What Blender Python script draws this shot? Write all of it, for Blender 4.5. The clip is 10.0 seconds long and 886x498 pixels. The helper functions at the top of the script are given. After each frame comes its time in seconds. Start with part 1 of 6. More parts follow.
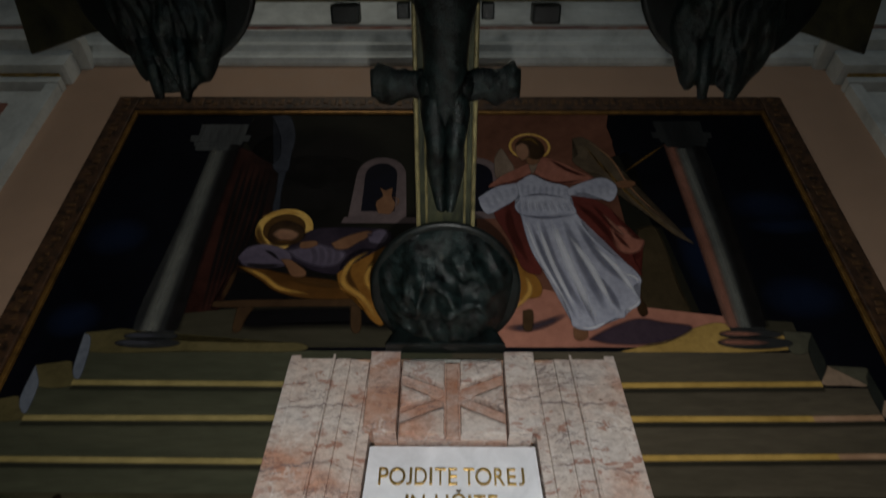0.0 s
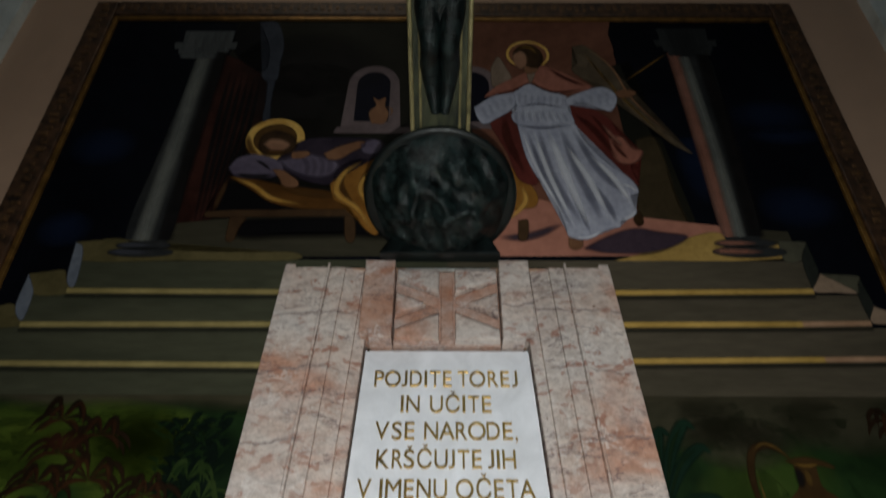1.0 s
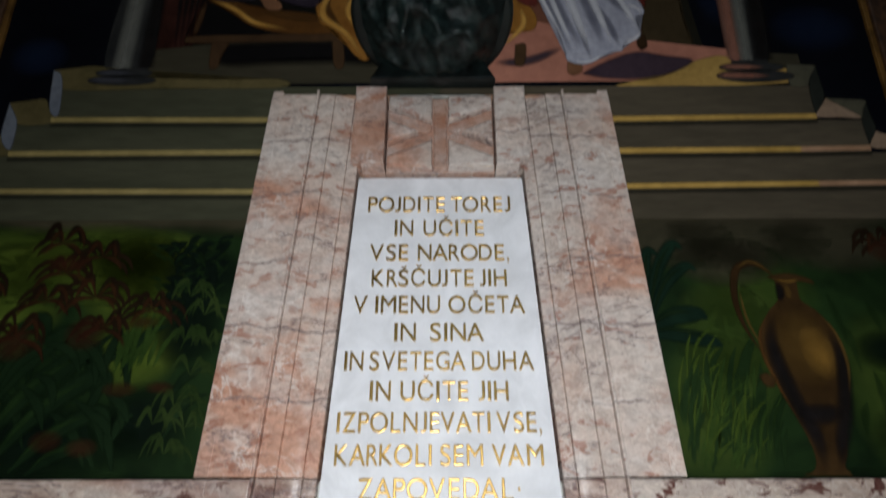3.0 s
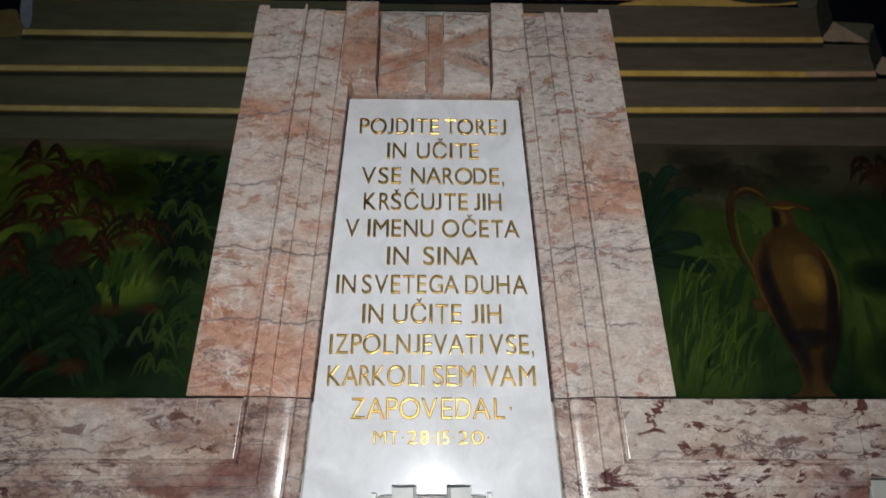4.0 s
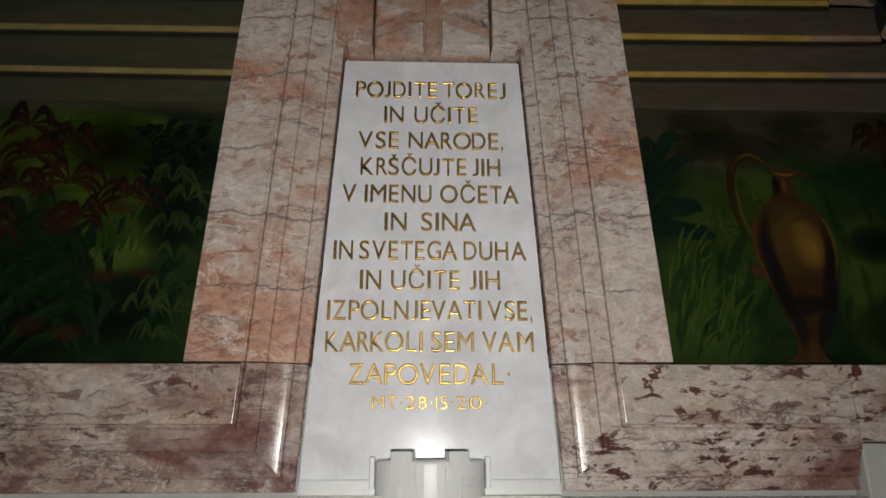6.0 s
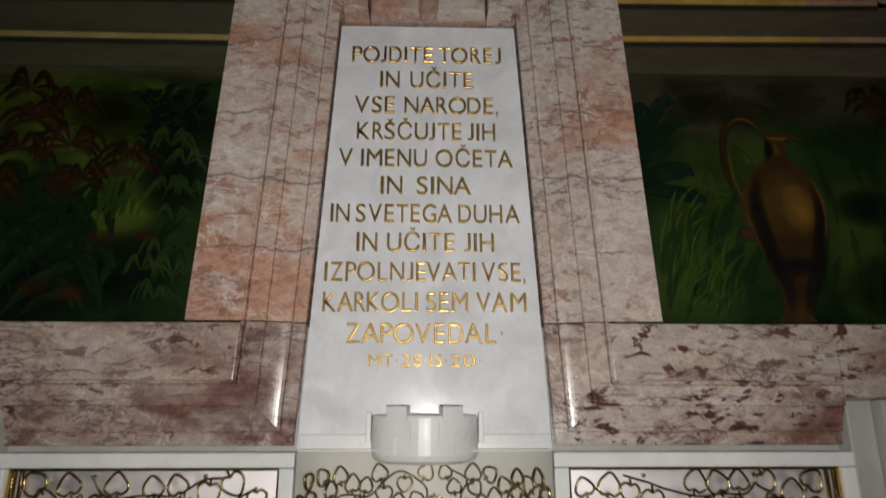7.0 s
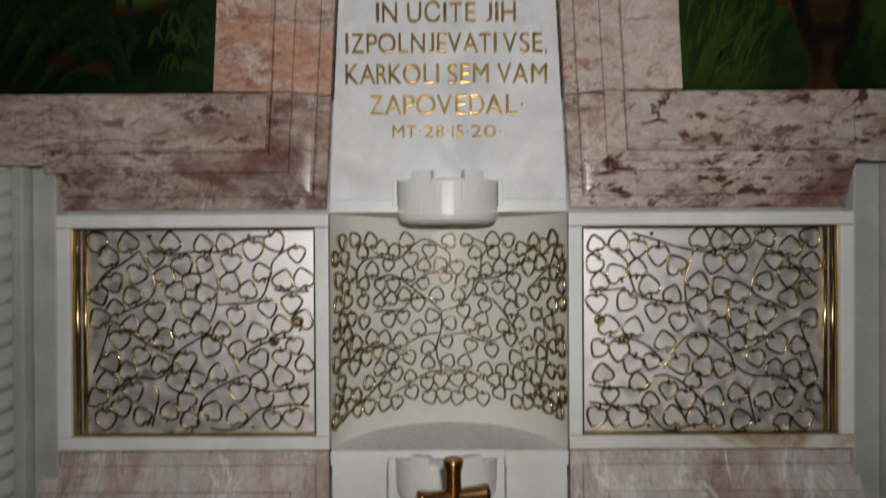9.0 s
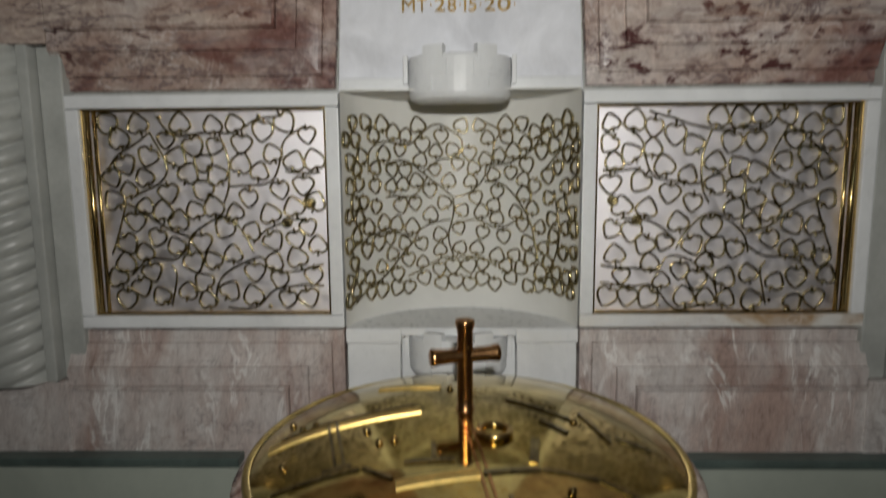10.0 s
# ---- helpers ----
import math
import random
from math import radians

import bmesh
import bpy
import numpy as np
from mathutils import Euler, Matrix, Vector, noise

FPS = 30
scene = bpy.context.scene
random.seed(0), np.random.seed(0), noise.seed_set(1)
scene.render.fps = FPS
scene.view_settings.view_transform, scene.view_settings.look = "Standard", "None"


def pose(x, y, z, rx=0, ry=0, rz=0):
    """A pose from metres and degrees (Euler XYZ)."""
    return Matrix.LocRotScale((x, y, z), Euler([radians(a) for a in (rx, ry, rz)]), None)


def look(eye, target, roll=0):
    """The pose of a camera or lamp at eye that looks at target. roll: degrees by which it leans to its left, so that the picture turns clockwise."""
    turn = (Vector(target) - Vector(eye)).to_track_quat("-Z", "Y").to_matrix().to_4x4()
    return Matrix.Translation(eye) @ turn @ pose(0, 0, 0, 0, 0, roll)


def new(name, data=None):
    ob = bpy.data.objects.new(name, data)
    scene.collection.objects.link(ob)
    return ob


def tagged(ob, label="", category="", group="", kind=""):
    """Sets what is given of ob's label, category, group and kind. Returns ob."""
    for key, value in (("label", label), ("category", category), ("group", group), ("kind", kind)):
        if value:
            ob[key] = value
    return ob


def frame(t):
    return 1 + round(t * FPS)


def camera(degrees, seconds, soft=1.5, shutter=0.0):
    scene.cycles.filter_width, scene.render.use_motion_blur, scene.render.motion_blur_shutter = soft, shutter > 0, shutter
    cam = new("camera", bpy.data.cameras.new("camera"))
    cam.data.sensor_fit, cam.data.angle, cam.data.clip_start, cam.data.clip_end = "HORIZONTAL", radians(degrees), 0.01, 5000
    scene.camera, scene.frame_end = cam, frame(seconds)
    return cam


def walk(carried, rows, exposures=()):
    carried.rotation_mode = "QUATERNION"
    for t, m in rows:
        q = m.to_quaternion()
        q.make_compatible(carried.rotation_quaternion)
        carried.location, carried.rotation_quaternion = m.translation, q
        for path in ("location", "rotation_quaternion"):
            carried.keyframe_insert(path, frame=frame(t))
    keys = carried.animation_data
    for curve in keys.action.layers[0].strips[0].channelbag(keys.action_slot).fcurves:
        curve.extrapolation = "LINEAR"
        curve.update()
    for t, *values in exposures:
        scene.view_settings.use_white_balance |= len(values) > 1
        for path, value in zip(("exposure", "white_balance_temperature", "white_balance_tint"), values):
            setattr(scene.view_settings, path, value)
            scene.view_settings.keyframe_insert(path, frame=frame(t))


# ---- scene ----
cam = camera(72.6, 10.0, soft=1.6, shutter=0.8)
PATH = [
    (0, (-0.015, -1.67, 1.757), (-0.031, -0.244, 3.159), 0.6),
    (0.5, (-0.009, -1.644, 1.742), (-0.021, -0.144, 3.065), 0.5),
    (1, (-0.012, -1.607, 1.72), (-0.013, -0.029, 2.949), 0.2),
    (1.5, (-0.013, -1.58, 1.696), (-0.01, 0.075, 2.818), 0.1),
    (2, (-0.016, -1.575, 1.678), (-0.01, 0.144, 2.701), 0.6),
    (2.5, (-0.005, -1.556, 1.656), (-0.006, 0.198, 2.617), 0.1),
    (3, (0.011, -1.533, 1.63), (0.007, 0.276, 2.482), -0.1),
    (3.2, (0.008, -1.52, 1.618), (0.014, 0.312, 2.418), -0.2),
    (4.5, (-0.007, -1.478, 1.593), (0.036, 0.417, 2.231), 0.1),
    (5, (-0.012, -1.473, 1.593), (0.039, 0.432, 2.199), -0.0),
    (5.5, (-0.018, -1.469, 1.593), (0.043, 0.438, 2.193), -0.1),
    (6.8, (-0.008, -1.469, 1.559), (0.05, 0.459, 2.088), 0.0),
    (7, (0.002, -1.485, 1.544), (0.054, 0.448, 2.057), 0.0),
    (7.5, (0.01, -1.494, 1.501), (0.053, 0.461, 1.919), -0.3),
    (8, (0.033, -1.512, 1.452), (0.036, 0.467, 1.74), -1.0),
    (8.5, (0.014, -1.511, 1.411), (0.01, 0.483, 1.563), -0.6),
    (9, (-0.008, -1.517, 1.37), (-0.015, 0.483, 1.359), -0.3),
    (9.5, (-0.013, -1.517, 1.322), (-0.038, 0.479, 1.197), 0.1),
    (10, (-0.008, -1.517, 1.265), (-0.057, 0.465, 1.003), -0.5),
]
walk(cam, [(t, look(eye, target, roll)) for t, eye, target, roll in PATH], [(0, 0.3, 6320, 9), (1.0, 0.3, 6150, 6), (3, 0.42, 6000, 9), (5, -0.05, 6420, 9), (7.5, -0.24, 6600, 11), (8.5, -0.35, 6550, 11), (10, -0.37, 6430, 9)])

# ---- light: a dim church, a hand torch in front of the plaque, two assumed ceiling tubes ----
world = bpy.data.worlds.new("world")
scene.world = world
world.use_nodes = True
world.node_tree.nodes["Background"].inputs[0].default_value = (0.05, 0.055, 0.065, 1)
world.node_tree.nodes["Background"].inputs[1].default_value = 0.12

torch = new("torch_light", bpy.data.lights.new("torch_light", "SPOT"))
torch.data.energy, torch.data.shadow_soft_size, torch.data.color = 82, 0.02, (1.0, 0.965, 0.905)
torch.data.spot_size, torch.data.spot_blend = radians(150), 1.0
torch.matrix_world = look((0.02, -1.64, 1.48), (0.0, 0.0, 1.62))

# the tubes are out of view, assumed from bright bars on the lid
for tx, ty, tw, tr in ((-0.75, -1.5, 1.0, 24), (0.35, -2.6, 0.8, 8)):
    lamp = new("assumed_tube_light", bpy.data.lights.new("assumed_tube_light", "AREA"))
    lamp.data.shape, lamp.data.size, lamp.data.size_y, lamp.data.energy = "RECTANGLE", tw, 0.06, 3.2
    lamp.data.color = (1.0, 0.9, 0.72)
    lamp.matrix_world = pose(tx, ty, 5.3, 0, 0, tr)

# cool fill added behind to lift the top; daylight there is only guessed
cool_fill = new("cool_fill_light", bpy.data.lights.new("cool_fill_light", "AREA"))
cool_fill.data.shape, cool_fill.data.size, cool_fill.data.size_y, cool_fill.data.energy, cool_fill.data.color = "RECTANGLE", 1.2, 2.4, 8.5, (0.72, 0.88, 1.0)
cool_fill.matrix_world = look((0.5, -5.8, 4.2), (0.0, 0.0, 3.8))


# ---- materials ----
def mat(name, rough=0.5, metal=0.0, spec=0.5):
    m = bpy.data.materials.new(name)
    m.use_nodes = True
    b = m.node_tree.nodes["Principled BSDF"]
    b.inputs["Roughness"].default_value, b.inputs["Metallic"].default_value = rough, metal
    b.inputs["Specular IOR Level"].default_value = spec
    return m, m.node_tree.nodes, m.node_tree.links, b


def coords(n, l, stretch=(1, 1, 1), turn=(0, 0, 0)):
    tc, mp = n.new("ShaderNodeTexCoord"), n.new("ShaderNodeMapping")
    mp.inputs["Scale"].default_value = stretch
    mp.inputs["Rotation"].default_value = [radians(a) for a in turn]
    l.new(tc.outputs["Object"], mp.inputs["Vector"])
    return mp.outputs["Vector"]


def noise_of(n, l, vec, scale, detail=6, rough=0.6, warp=0.0):
    t = n.new("ShaderNodeTexNoise")
    t.inputs["Scale"].default_value, t.inputs["Detail"].default_value = scale, detail
    t.inputs["Roughness"].default_value, t.inputs["Distortion"].default_value = rough, warp
    l.new(vec, t.inputs["Vector"])
    return t.outputs["Fac"]


def ramp_of(n, l, fac, stops):
    r = n.new("ShaderNodeValToRGB")
    e = r.color_ramp.elements
    while len(e) < len(stops):
        e.new(0.5)
    for el, (p, c) in zip(e, stops):
        el.position = p
        el.color = (c, c, c, 1) if isinstance(c, (int, float)) else (*c, 1)
    l.new(fac, r.inputs["Fac"])
    return r.outputs["Color"]


def blend(n, l, fac, a, b, mode="MIX"):
    x = n.new("ShaderNodeMix")
    x.data_type, x.blend_type = "RGBA", mode
    for value, slot in ((fac, 0), (a, 6), (b, 7)):
        if isinstance(value, (int, float)):
            x.inputs[slot].default_value = value
        elif isinstance(value, tuple):
            x.inputs[slot].default_value = (*value, 1)
        else:
            l.new(value, x.inputs[slot])
    return x.outputs[2]


def bump_of(n, l, b, fac, strength=0.1, dist=0.002):
    bp = n.new("ShaderNodeBump")
    bp.inputs["Strength"].default_value, bp.inputs["Distance"].default_value = strength, dist
    l.new(fac, bp.inputs["Height"])
    l.new(bp.outputs["Normal"], b.inputs["Normal"])


def marble(name, pale, mid, deep, cover, rough=0.22, scale=1.6, vein=(0.74, 0.69, 0.66), pits=0.5, turn=(0, 25, 0), crack=0.8, stretch=(1, 1, 1.5), vw=0.013, spots=0.0, seam=0.010, thick=0.0, spot=None, relief=0.6, strata=0.0, flush=None):
    """Veined marble: pale ground, drifting clouds of mid and deep colour, light veins, ragged dark seams and pits."""
    m, n, l, b = mat(name, rough)
    v = coords(n, l, stretch, turn)
    big = noise_of(n, l, v, scale, 12, 0.6, 0.5)
    if flush:
        # the stone turns warmer toward one bed
        tz, sz, mr, ad = n.new("ShaderNodeTexCoord"), n.new("ShaderNodeSeparateXYZ"), n.new("ShaderNodeMapRange"), n.new("ShaderNodeMath")
        l.new(tz.outputs["Object"], sz.inputs[0])
        l.new(sz.outputs["Z"], mr.inputs["Value"])
        for slot, value in zip(("From Min", "From Max", "To Min", "To Max"), flush):
            mr.inputs[slot].default_value = value
        l.new(big, ad.inputs[0])
        l.new(mr.outputs["Result"], ad.inputs[1])
        big = ad.outputs[0]
    col = ramp_of(n, l, big, [(0.5 - cover, pale), (0.5, mid), (0.5 + cover * 0.8, deep)])
    # cool grey clouds
    cloud = ramp_of(n, l, noise_of(n, l, v, scale * 1.9, 6, 0.55, 0.3), [(0.5, 0.0), (0.66, 0.6)])
    col = blend(n, l, cloud, col, tuple(0.25 * p + 0.75 * q for p, q in zip(pale, (0.5, 0.47, 0.46))))
    fine = noise_of(n, l, v, scale * 14, 8, 0.7, 0.4)
    col = blend(n, l, relief, col, ramp_of(n, l, fine, [(0.3, 0.4), (0.65, 0.62)]), "OVERLAY")
    grit = noise_of(n, l, v, scale * 70, 3, 0.6)
    col = blend(n, l, 0.25, col, ramp_of(n, l, grit, [(0.35, 0.3), (0.65, 0.7)]), "OVERLAY")
    # light veins
    w = noise_of(n, l, v, scale * 2.2, 6, 0.6, 1.6)
    mask = ramp_of(n, l, w, [(0.5 - vw, 0.0), (0.5, 0.8), (0.5 + vw, 0.0)])
    patch = ramp_of(n, l, noise_of(n, l, v, scale * 2.1, 3), [(0.47, 0.0), (0.6, 1.0)])
    col = blend(n, l, blend(n, l, 1.0, mask, patch, "MULTIPLY"), col, vein)
    # ragged dark seams, mostly level
    c = noise_of(n, l, coords(n, l, (0.55, 1, 1.9), (0, -10, 0)), scale * 1.7, 12, 0.68, 0.35)
    seams = ramp_of(n, l, c, [(0.5 - seam, 0.0), (0.5, 1.0), (0.5 + seam, 0.0)])
    where = ramp_of(n, l, noise_of(n, l, v, scale * 1.5, 3), [(0.44, 0.0), (0.54, crack)])
    col = blend(n, l, blend(n, l, 1.0, seams, where, "MULTIPLY"), col, (0.12, 0.085, 0.09))
    # long ragged bedding seams
    if strata:
        tc, sep = n.new("ShaderNodeTexCoord"), n.new("ShaderNodeSeparateXYZ")
        l.new(tc.outputs["Object"], sep.inputs[0])
        drag = noise_of(n, l, coords(n, l, (0.8, 1, 0.5)), 3.0, 10, 0.62)
        add, fr = n.new("ShaderNodeMath"), n.new("ShaderNodeMath")
        add.operation, fr.operation = "MULTIPLY_ADD", "FRACT"
        l.new(sep.outputs["Z"], add.inputs[0])
        add.inputs[1].default_value = strata
        l.new(drag, add.inputs[2])
        l.new(add.outputs[0], fr.inputs[0])
        bed = ramp_of(n, l, fr.outputs[0], [(0.475, 0.0), (0.495, 1.0), (0.505, 1.0), (0.522, 0.0)])
        keep = ramp_of(n, l, noise_of(n, l, coords(n, l), 7.0, 5, 0.6), [(0.40, 0.0), (0.52, 0.85)])
        col = blend(n, l, blend(n, l, 1.0, bed, keep, "MULTIPLY"), col, (0.17, 0.13, 0.13))
        warm = ramp_of(n, l, fr.outputs[0], [(0.50, 0.0), (0.56, 0.3), (0.75, 0.0)])
        col = blend(n, l, blend(n, l, 1.0, warm, ramp_of(n, l, big, [(0.42, 0.0), (0.6, 1.0)]), "MULTIPLY"), col, deep)
    # rust-dark spots in clusters
    if spots:
        sp = ramp_of(n, l, noise_of(n, l, coords(n, l, (0.75, 1, 1.5), (0, 30, 0)), scale * 8.5, 8, 0.66, 0.6), [(0.575 - thick, 0.0), (0.61 - thick, 1.0)])
        lie = ramp_of(n, l, noise_of(n, l, v, scale * 1.3, 3, 0.5), [(0.38, 0.12 * spots), (0.55, spots)])
        col = blend(n, l, blend(n, l, 1.0, sp, lie, "MULTIPLY"), col, spot or deep)
    # scattered pits, in drifts
    p = ramp_of(n, l, noise_of(n, l, coords(n, l, (1, 1, 1.9), (0, 24, 0)), scale * 26, 4, 0.55, 0.6), [(0.655, 0.0), (0.70, 1.0)])
    drift = ramp_of(n, l, noise_of(n, l, v, scale * 2.6, 2), [(0.45, 0.0), (0.62, pits)])
    p = blend(n, l, 1.0, p, drift, "MULTIPLY")
    col = blend(n, l, p, col, tuple(x * 0.35 for x in deep))
    # each block a little different
    hue = n.new("ShaderNodeHueSaturation")
    oi = n.new("ShaderNodeObjectInfo")
    rm = n.new("ShaderNodeMapRange")
    rm.inputs["To Min"].default_value, rm.inputs["To Max"].default_value = 0.92, 1.06
    l.new(oi.outputs["Random"], rm.inputs["Value"])
    l.new(rm.outputs["Result"], hue.inputs["Value"])
    l.new(col, hue.inputs["Color"])
    l.new(hue.outputs["Color"], b.inputs["Base Color"])
    l.new(ramp_of(n, l, fine, [(0.3, rough * 0.8), (0.7, rough * 1.7)]), b.inputs["Roughness"])
    bump_of(n, l, b, p, -0.25, 0.002)
    return m


def plain(name, col, vary=0.15, rough=0.5, metal=0.0, scale=6.0, bump=0.05, stretch=(1, 1, 1), dark=None):
    """A colour with blotches at two scales."""
    m, n, l, b = mat(name, rough, metal)
    v = coords(n, l, stretch)
    low = dark or tuple(max(0, c * (1 - vary * 1.6)) for c in col)
    high = tuple(min(1, c * (1 + vary)) for c in col)
    big = noise_of(n, l, v, scale, 6, 0.6, 0.5)
    c = ramp_of(n, l, big, [(0.33, low), (0.66, high)])
    fine = noise_of(n, l, v, scale * 12, 4, 0.6)
    c = blend(n, l, min(0.6, vary * 1.6), c, ramp_of(n, l, fine, [(0.3, 0.35), (0.7, 0.65)]), "OVERLAY")
    l.new(c, b.inputs["Base Color"])
    l.new(ramp_of(n, l, fine, [(0.3, rough * 0.8), (0.7, min(1, rough * 1.3))]), b.inputs["Roughness"])
    bump_of(n, l, b, fine, bump, 0.002)
    return m


PINK = marble("pink_marble", (0.53, 0.460, 0.418), (0.485, 0.388, 0.338), (0.44, 0.250, 0.180), 0.105, 0.22, 2.8, crack=1.0, pits=1.0, turn=(0, 28, 0), stretch=(0.7, 1, 1.1), spots=0.75, thick=0.012, seam=0.011, spot=(0.30, 0.13, 0.085), relief=0.9, strata=5.2, vw=0.022, vein=(0.70, 0.65, 0.62), flush=(2.15, 1.78, -0.045, 0.085))
ROSE = marble("rose_marble", (0.48, 0.355, 0.30), (0.43, 0.265, 0.20), (0.36, 0.165, 0.10), 0.14, 0.24, 3.6, crack=0.9, spots=0.5, vw=0.02)
BROWN = marble("brown_marble", (0.460, 0.385, 0.335), (0.405, 0.318, 0.268), (0.225, 0.120, 0.092), 0.13, 0.2, 2.4, vein=(0.60, 0.54, 0.50), pits=1.0, stretch=(0.8, 1, 1.3), crack=1.0, spots=1.0, seam=0.014, thick=0.022, strata=6.1, spot=(0.105, 0.045, 0.036), relief=0.9, vw=0.018)
RUST = marble("rust_marble", (0.450, 0.375, 0.335), (0.365, 0.268, 0.225), (0.180, 0.090, 0.076), 0.12, 0.22, 3.0, vein=(0.64, 0.58, 0.55), pits=1.0, stretch=(0.9, 1, 1.2), crack=1.0, spots=1.0, seam=0.014, thick=0.045, spot=(0.085, 0.036, 0.034), relief=0.9, strata=7.0, vw=0.02)
DUSKY = marble("dusky_marble", (0.60, 0.565, 0.545), (0.51, 0.450, 0.425), (0.37, 0.270, 0.235), 0.13, 0.26, 2.2, vein=(0.86, 0.85, 0.83), pits=0.5, turn=(0, 14, 0), stretch=(2.0, 1, 0.75), crack=0.6, vw=0.045, relief=0.9, spots=0.3)
WHITE = plain("white_marble", (0.70, 0.715, 0.725), 0.07, 0.3, 0, 5.0, 0.03)
WHITE.node_tree.nodes["Principled BSDF"].inputs["Specular IOR Level"].default_value = 0.3
SLAB = plain("plaque_marble", (0.73, 0.745, 0.79), 0.09, 0.2, 0, 9.0, 0.01)
SLAB.node_tree.nodes["Principled BSDF"].inputs["Specular IOR Level"].default_value = 0.12
STAINED = marble("rust_stained_marble", (0.70, 0.71, 0.71), (0.66, 0.64, 0.60), (0.36, 0.24, 0.13), 0.13, 0.3, 7.0, stretch=(0.5, 1, 1), crack=0.0, spots=0.3, relief=0.4)
PIERST = plain("white_stone", (0.39, 0.40, 0.38), 0.1, 0.35, 0, 7.0, 0.05)
CREAM = plain("niche_marble", (0.72, 0.72, 0.69), 0.05, 0.34, 0, 5.0, 0.02)
CREAM.node_tree.nodes["Principled BSDF"].inputs["Specular IOR Level"].default_value = 0.25
GREYSTONE = plain("grey_stone", (0.60, 0.63, 0.61), 0.18, 0.55, 0, 4.0, 0.1)
WALLPINK = plain("salmon_plaster", (0.43, 0.28, 0.19), 0.06, 0.75, 0, 1.5, 0.06)
REDSTRIP = marble("red_marble_strip", (0.34, 0.18, 0.13), (0.26, 0.11, 0.08), (0.15, 0.05, 0.04), 0.16, 0.3, 6.0)
BRONZE = plain("dark_bronze", (0.0055, 0.0095, 0.0092), 0.5, 0.36, 0.2, 14.0, 0.35)
FIGURE = plain("worn_dark_bronze", (0.011, 0.020, 0.0195), 0.7, 0.27, 0.35, 30.0, 0.9)
GILT = plain("worn_gilt_wood", (0.052, 0.056, 0.028), 0.6, 0.42, 0.4, 16.0, 0.7, (2.2, 1, 0.45), (0.006, 0.012, 0.008))
BEADGILT = plain("gilt_bead", (0.27, 0.235, 0.11), 0.5, 0.38, 0.5, 24.0, 0.5, (1, 1, 0.5), (0.05, 0.05, 0.025))
GOLD = plain("letter_gold", (0.56, 0.365, 0.11), 0.25, 0.30, 1.0, 30.0, 0.05)
BRASS = plain("brass", (0.66, 0.48, 0.2), 0.14, 0.16, 1.0, 22.0, 0.04)
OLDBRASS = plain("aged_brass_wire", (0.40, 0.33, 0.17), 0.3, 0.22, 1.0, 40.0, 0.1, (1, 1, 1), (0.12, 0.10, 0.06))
COPPER = plain("coppery_brass", (0.52, 0.28, 0.12), 0.2, 0.22, 1.0, 20.0, 0.06)
STEEL = plain("satin_metal_sheet", (0.90, 0.87, 0.90), 0.06, 0.50, 1.0, 2.5, 0.02)
LIDBRASS = plain("dull_brass", (0.60, 0.46, 0.16), 0.3, 0.10, 1.0, 6.0, 0.05)
# rough bright gold for the strips that imitate mirrored light on the lid
GLINTGOLD = plain("glint_strip_gold", (0.85, 0.63, 0.22), 0.15, 0.42, 1.0, 30.0, 0.05)
OLIVE = plain("dark_olive_gilding", (0.045, 0.042, 0.018), 0.5, 0.5, 0.3, 9.0, 0.5, (1, 1, 1), (0.006, 0.008, 0.005))
SAGE = plain("pale_sage_paint", (0.42, 0.46, 0.40), 0.07, 0.5, 0, 3.0, 0.04)
SLATE = plain("dark_green_ledge", (0.085, 0.115, 0.105), 0.2, 0.4, 0, 6.0, 0.05)
FLOORST = plain("floor_stone", (0.22, 0.2, 0.18), 0.2, 0.4, 0, 2.0, 0.05)
PLASTER = plain("chapel_plaster", (0.36, 0.34, 0.31), 0.1, 0.8, 0, 1.2, 0.05)


def paint(name, a, b, scale=5.0, stretch=(1, 1, 1), turn=0):
    """Oil paint between two colours, with brush marks."""
    m, n, l, s = mat("paint_" + name, 0.6, 0, 0.06)
    v = coords(n, l, stretch, (0, turn, 0))
    c = ramp_of(n, l, noise_of(n, l, v, scale, 5, 0.62, 0.8), [(0.3, a), (0.7, b)])
    f = noise_of(n, l, v, scale * 9, 4, 0.65, 0.3)
    c = blend(n, l, 0.45, c, ramp_of(n, l, f, [(0.32, 0.36), (0.68, 0.64)]), "OVERLAY")
    l.new(c, s.inputs["Base Color"])
    bump_of(n, l, s, f, 0.1, 0.001)
    return m


def glaze(name, a, b, strength=0.8, scale=8.0):
    """Thin paint that fades out to its edges (attribute "cover")."""
    m = paint("glaze_" + name, a, b, scale)
    n, l = m.node_tree.nodes, m.node_tree.links
    at, tr, mx, mu = n.new("ShaderNodeAttribute"), n.new("ShaderNodeBsdfTransparent"), n.new("ShaderNodeMixShader"), n.new("ShaderNodeMath")
    at.attribute_name, mu.operation = "cover", "MULTIPLY"
    mu.inputs[1].default_value = strength
    l.new(at.outputs["Fac"], mu.inputs[0])
    l.new(mu.outputs[0], mx.inputs[0])
    l.new(tr.outputs[0], mx.inputs[1])
    l.new(n["Principled BSDF"].outputs[0], mx.inputs[2])
    l.new(mx.outputs[0], n["Material Output"].inputs["Surface"])
    return m


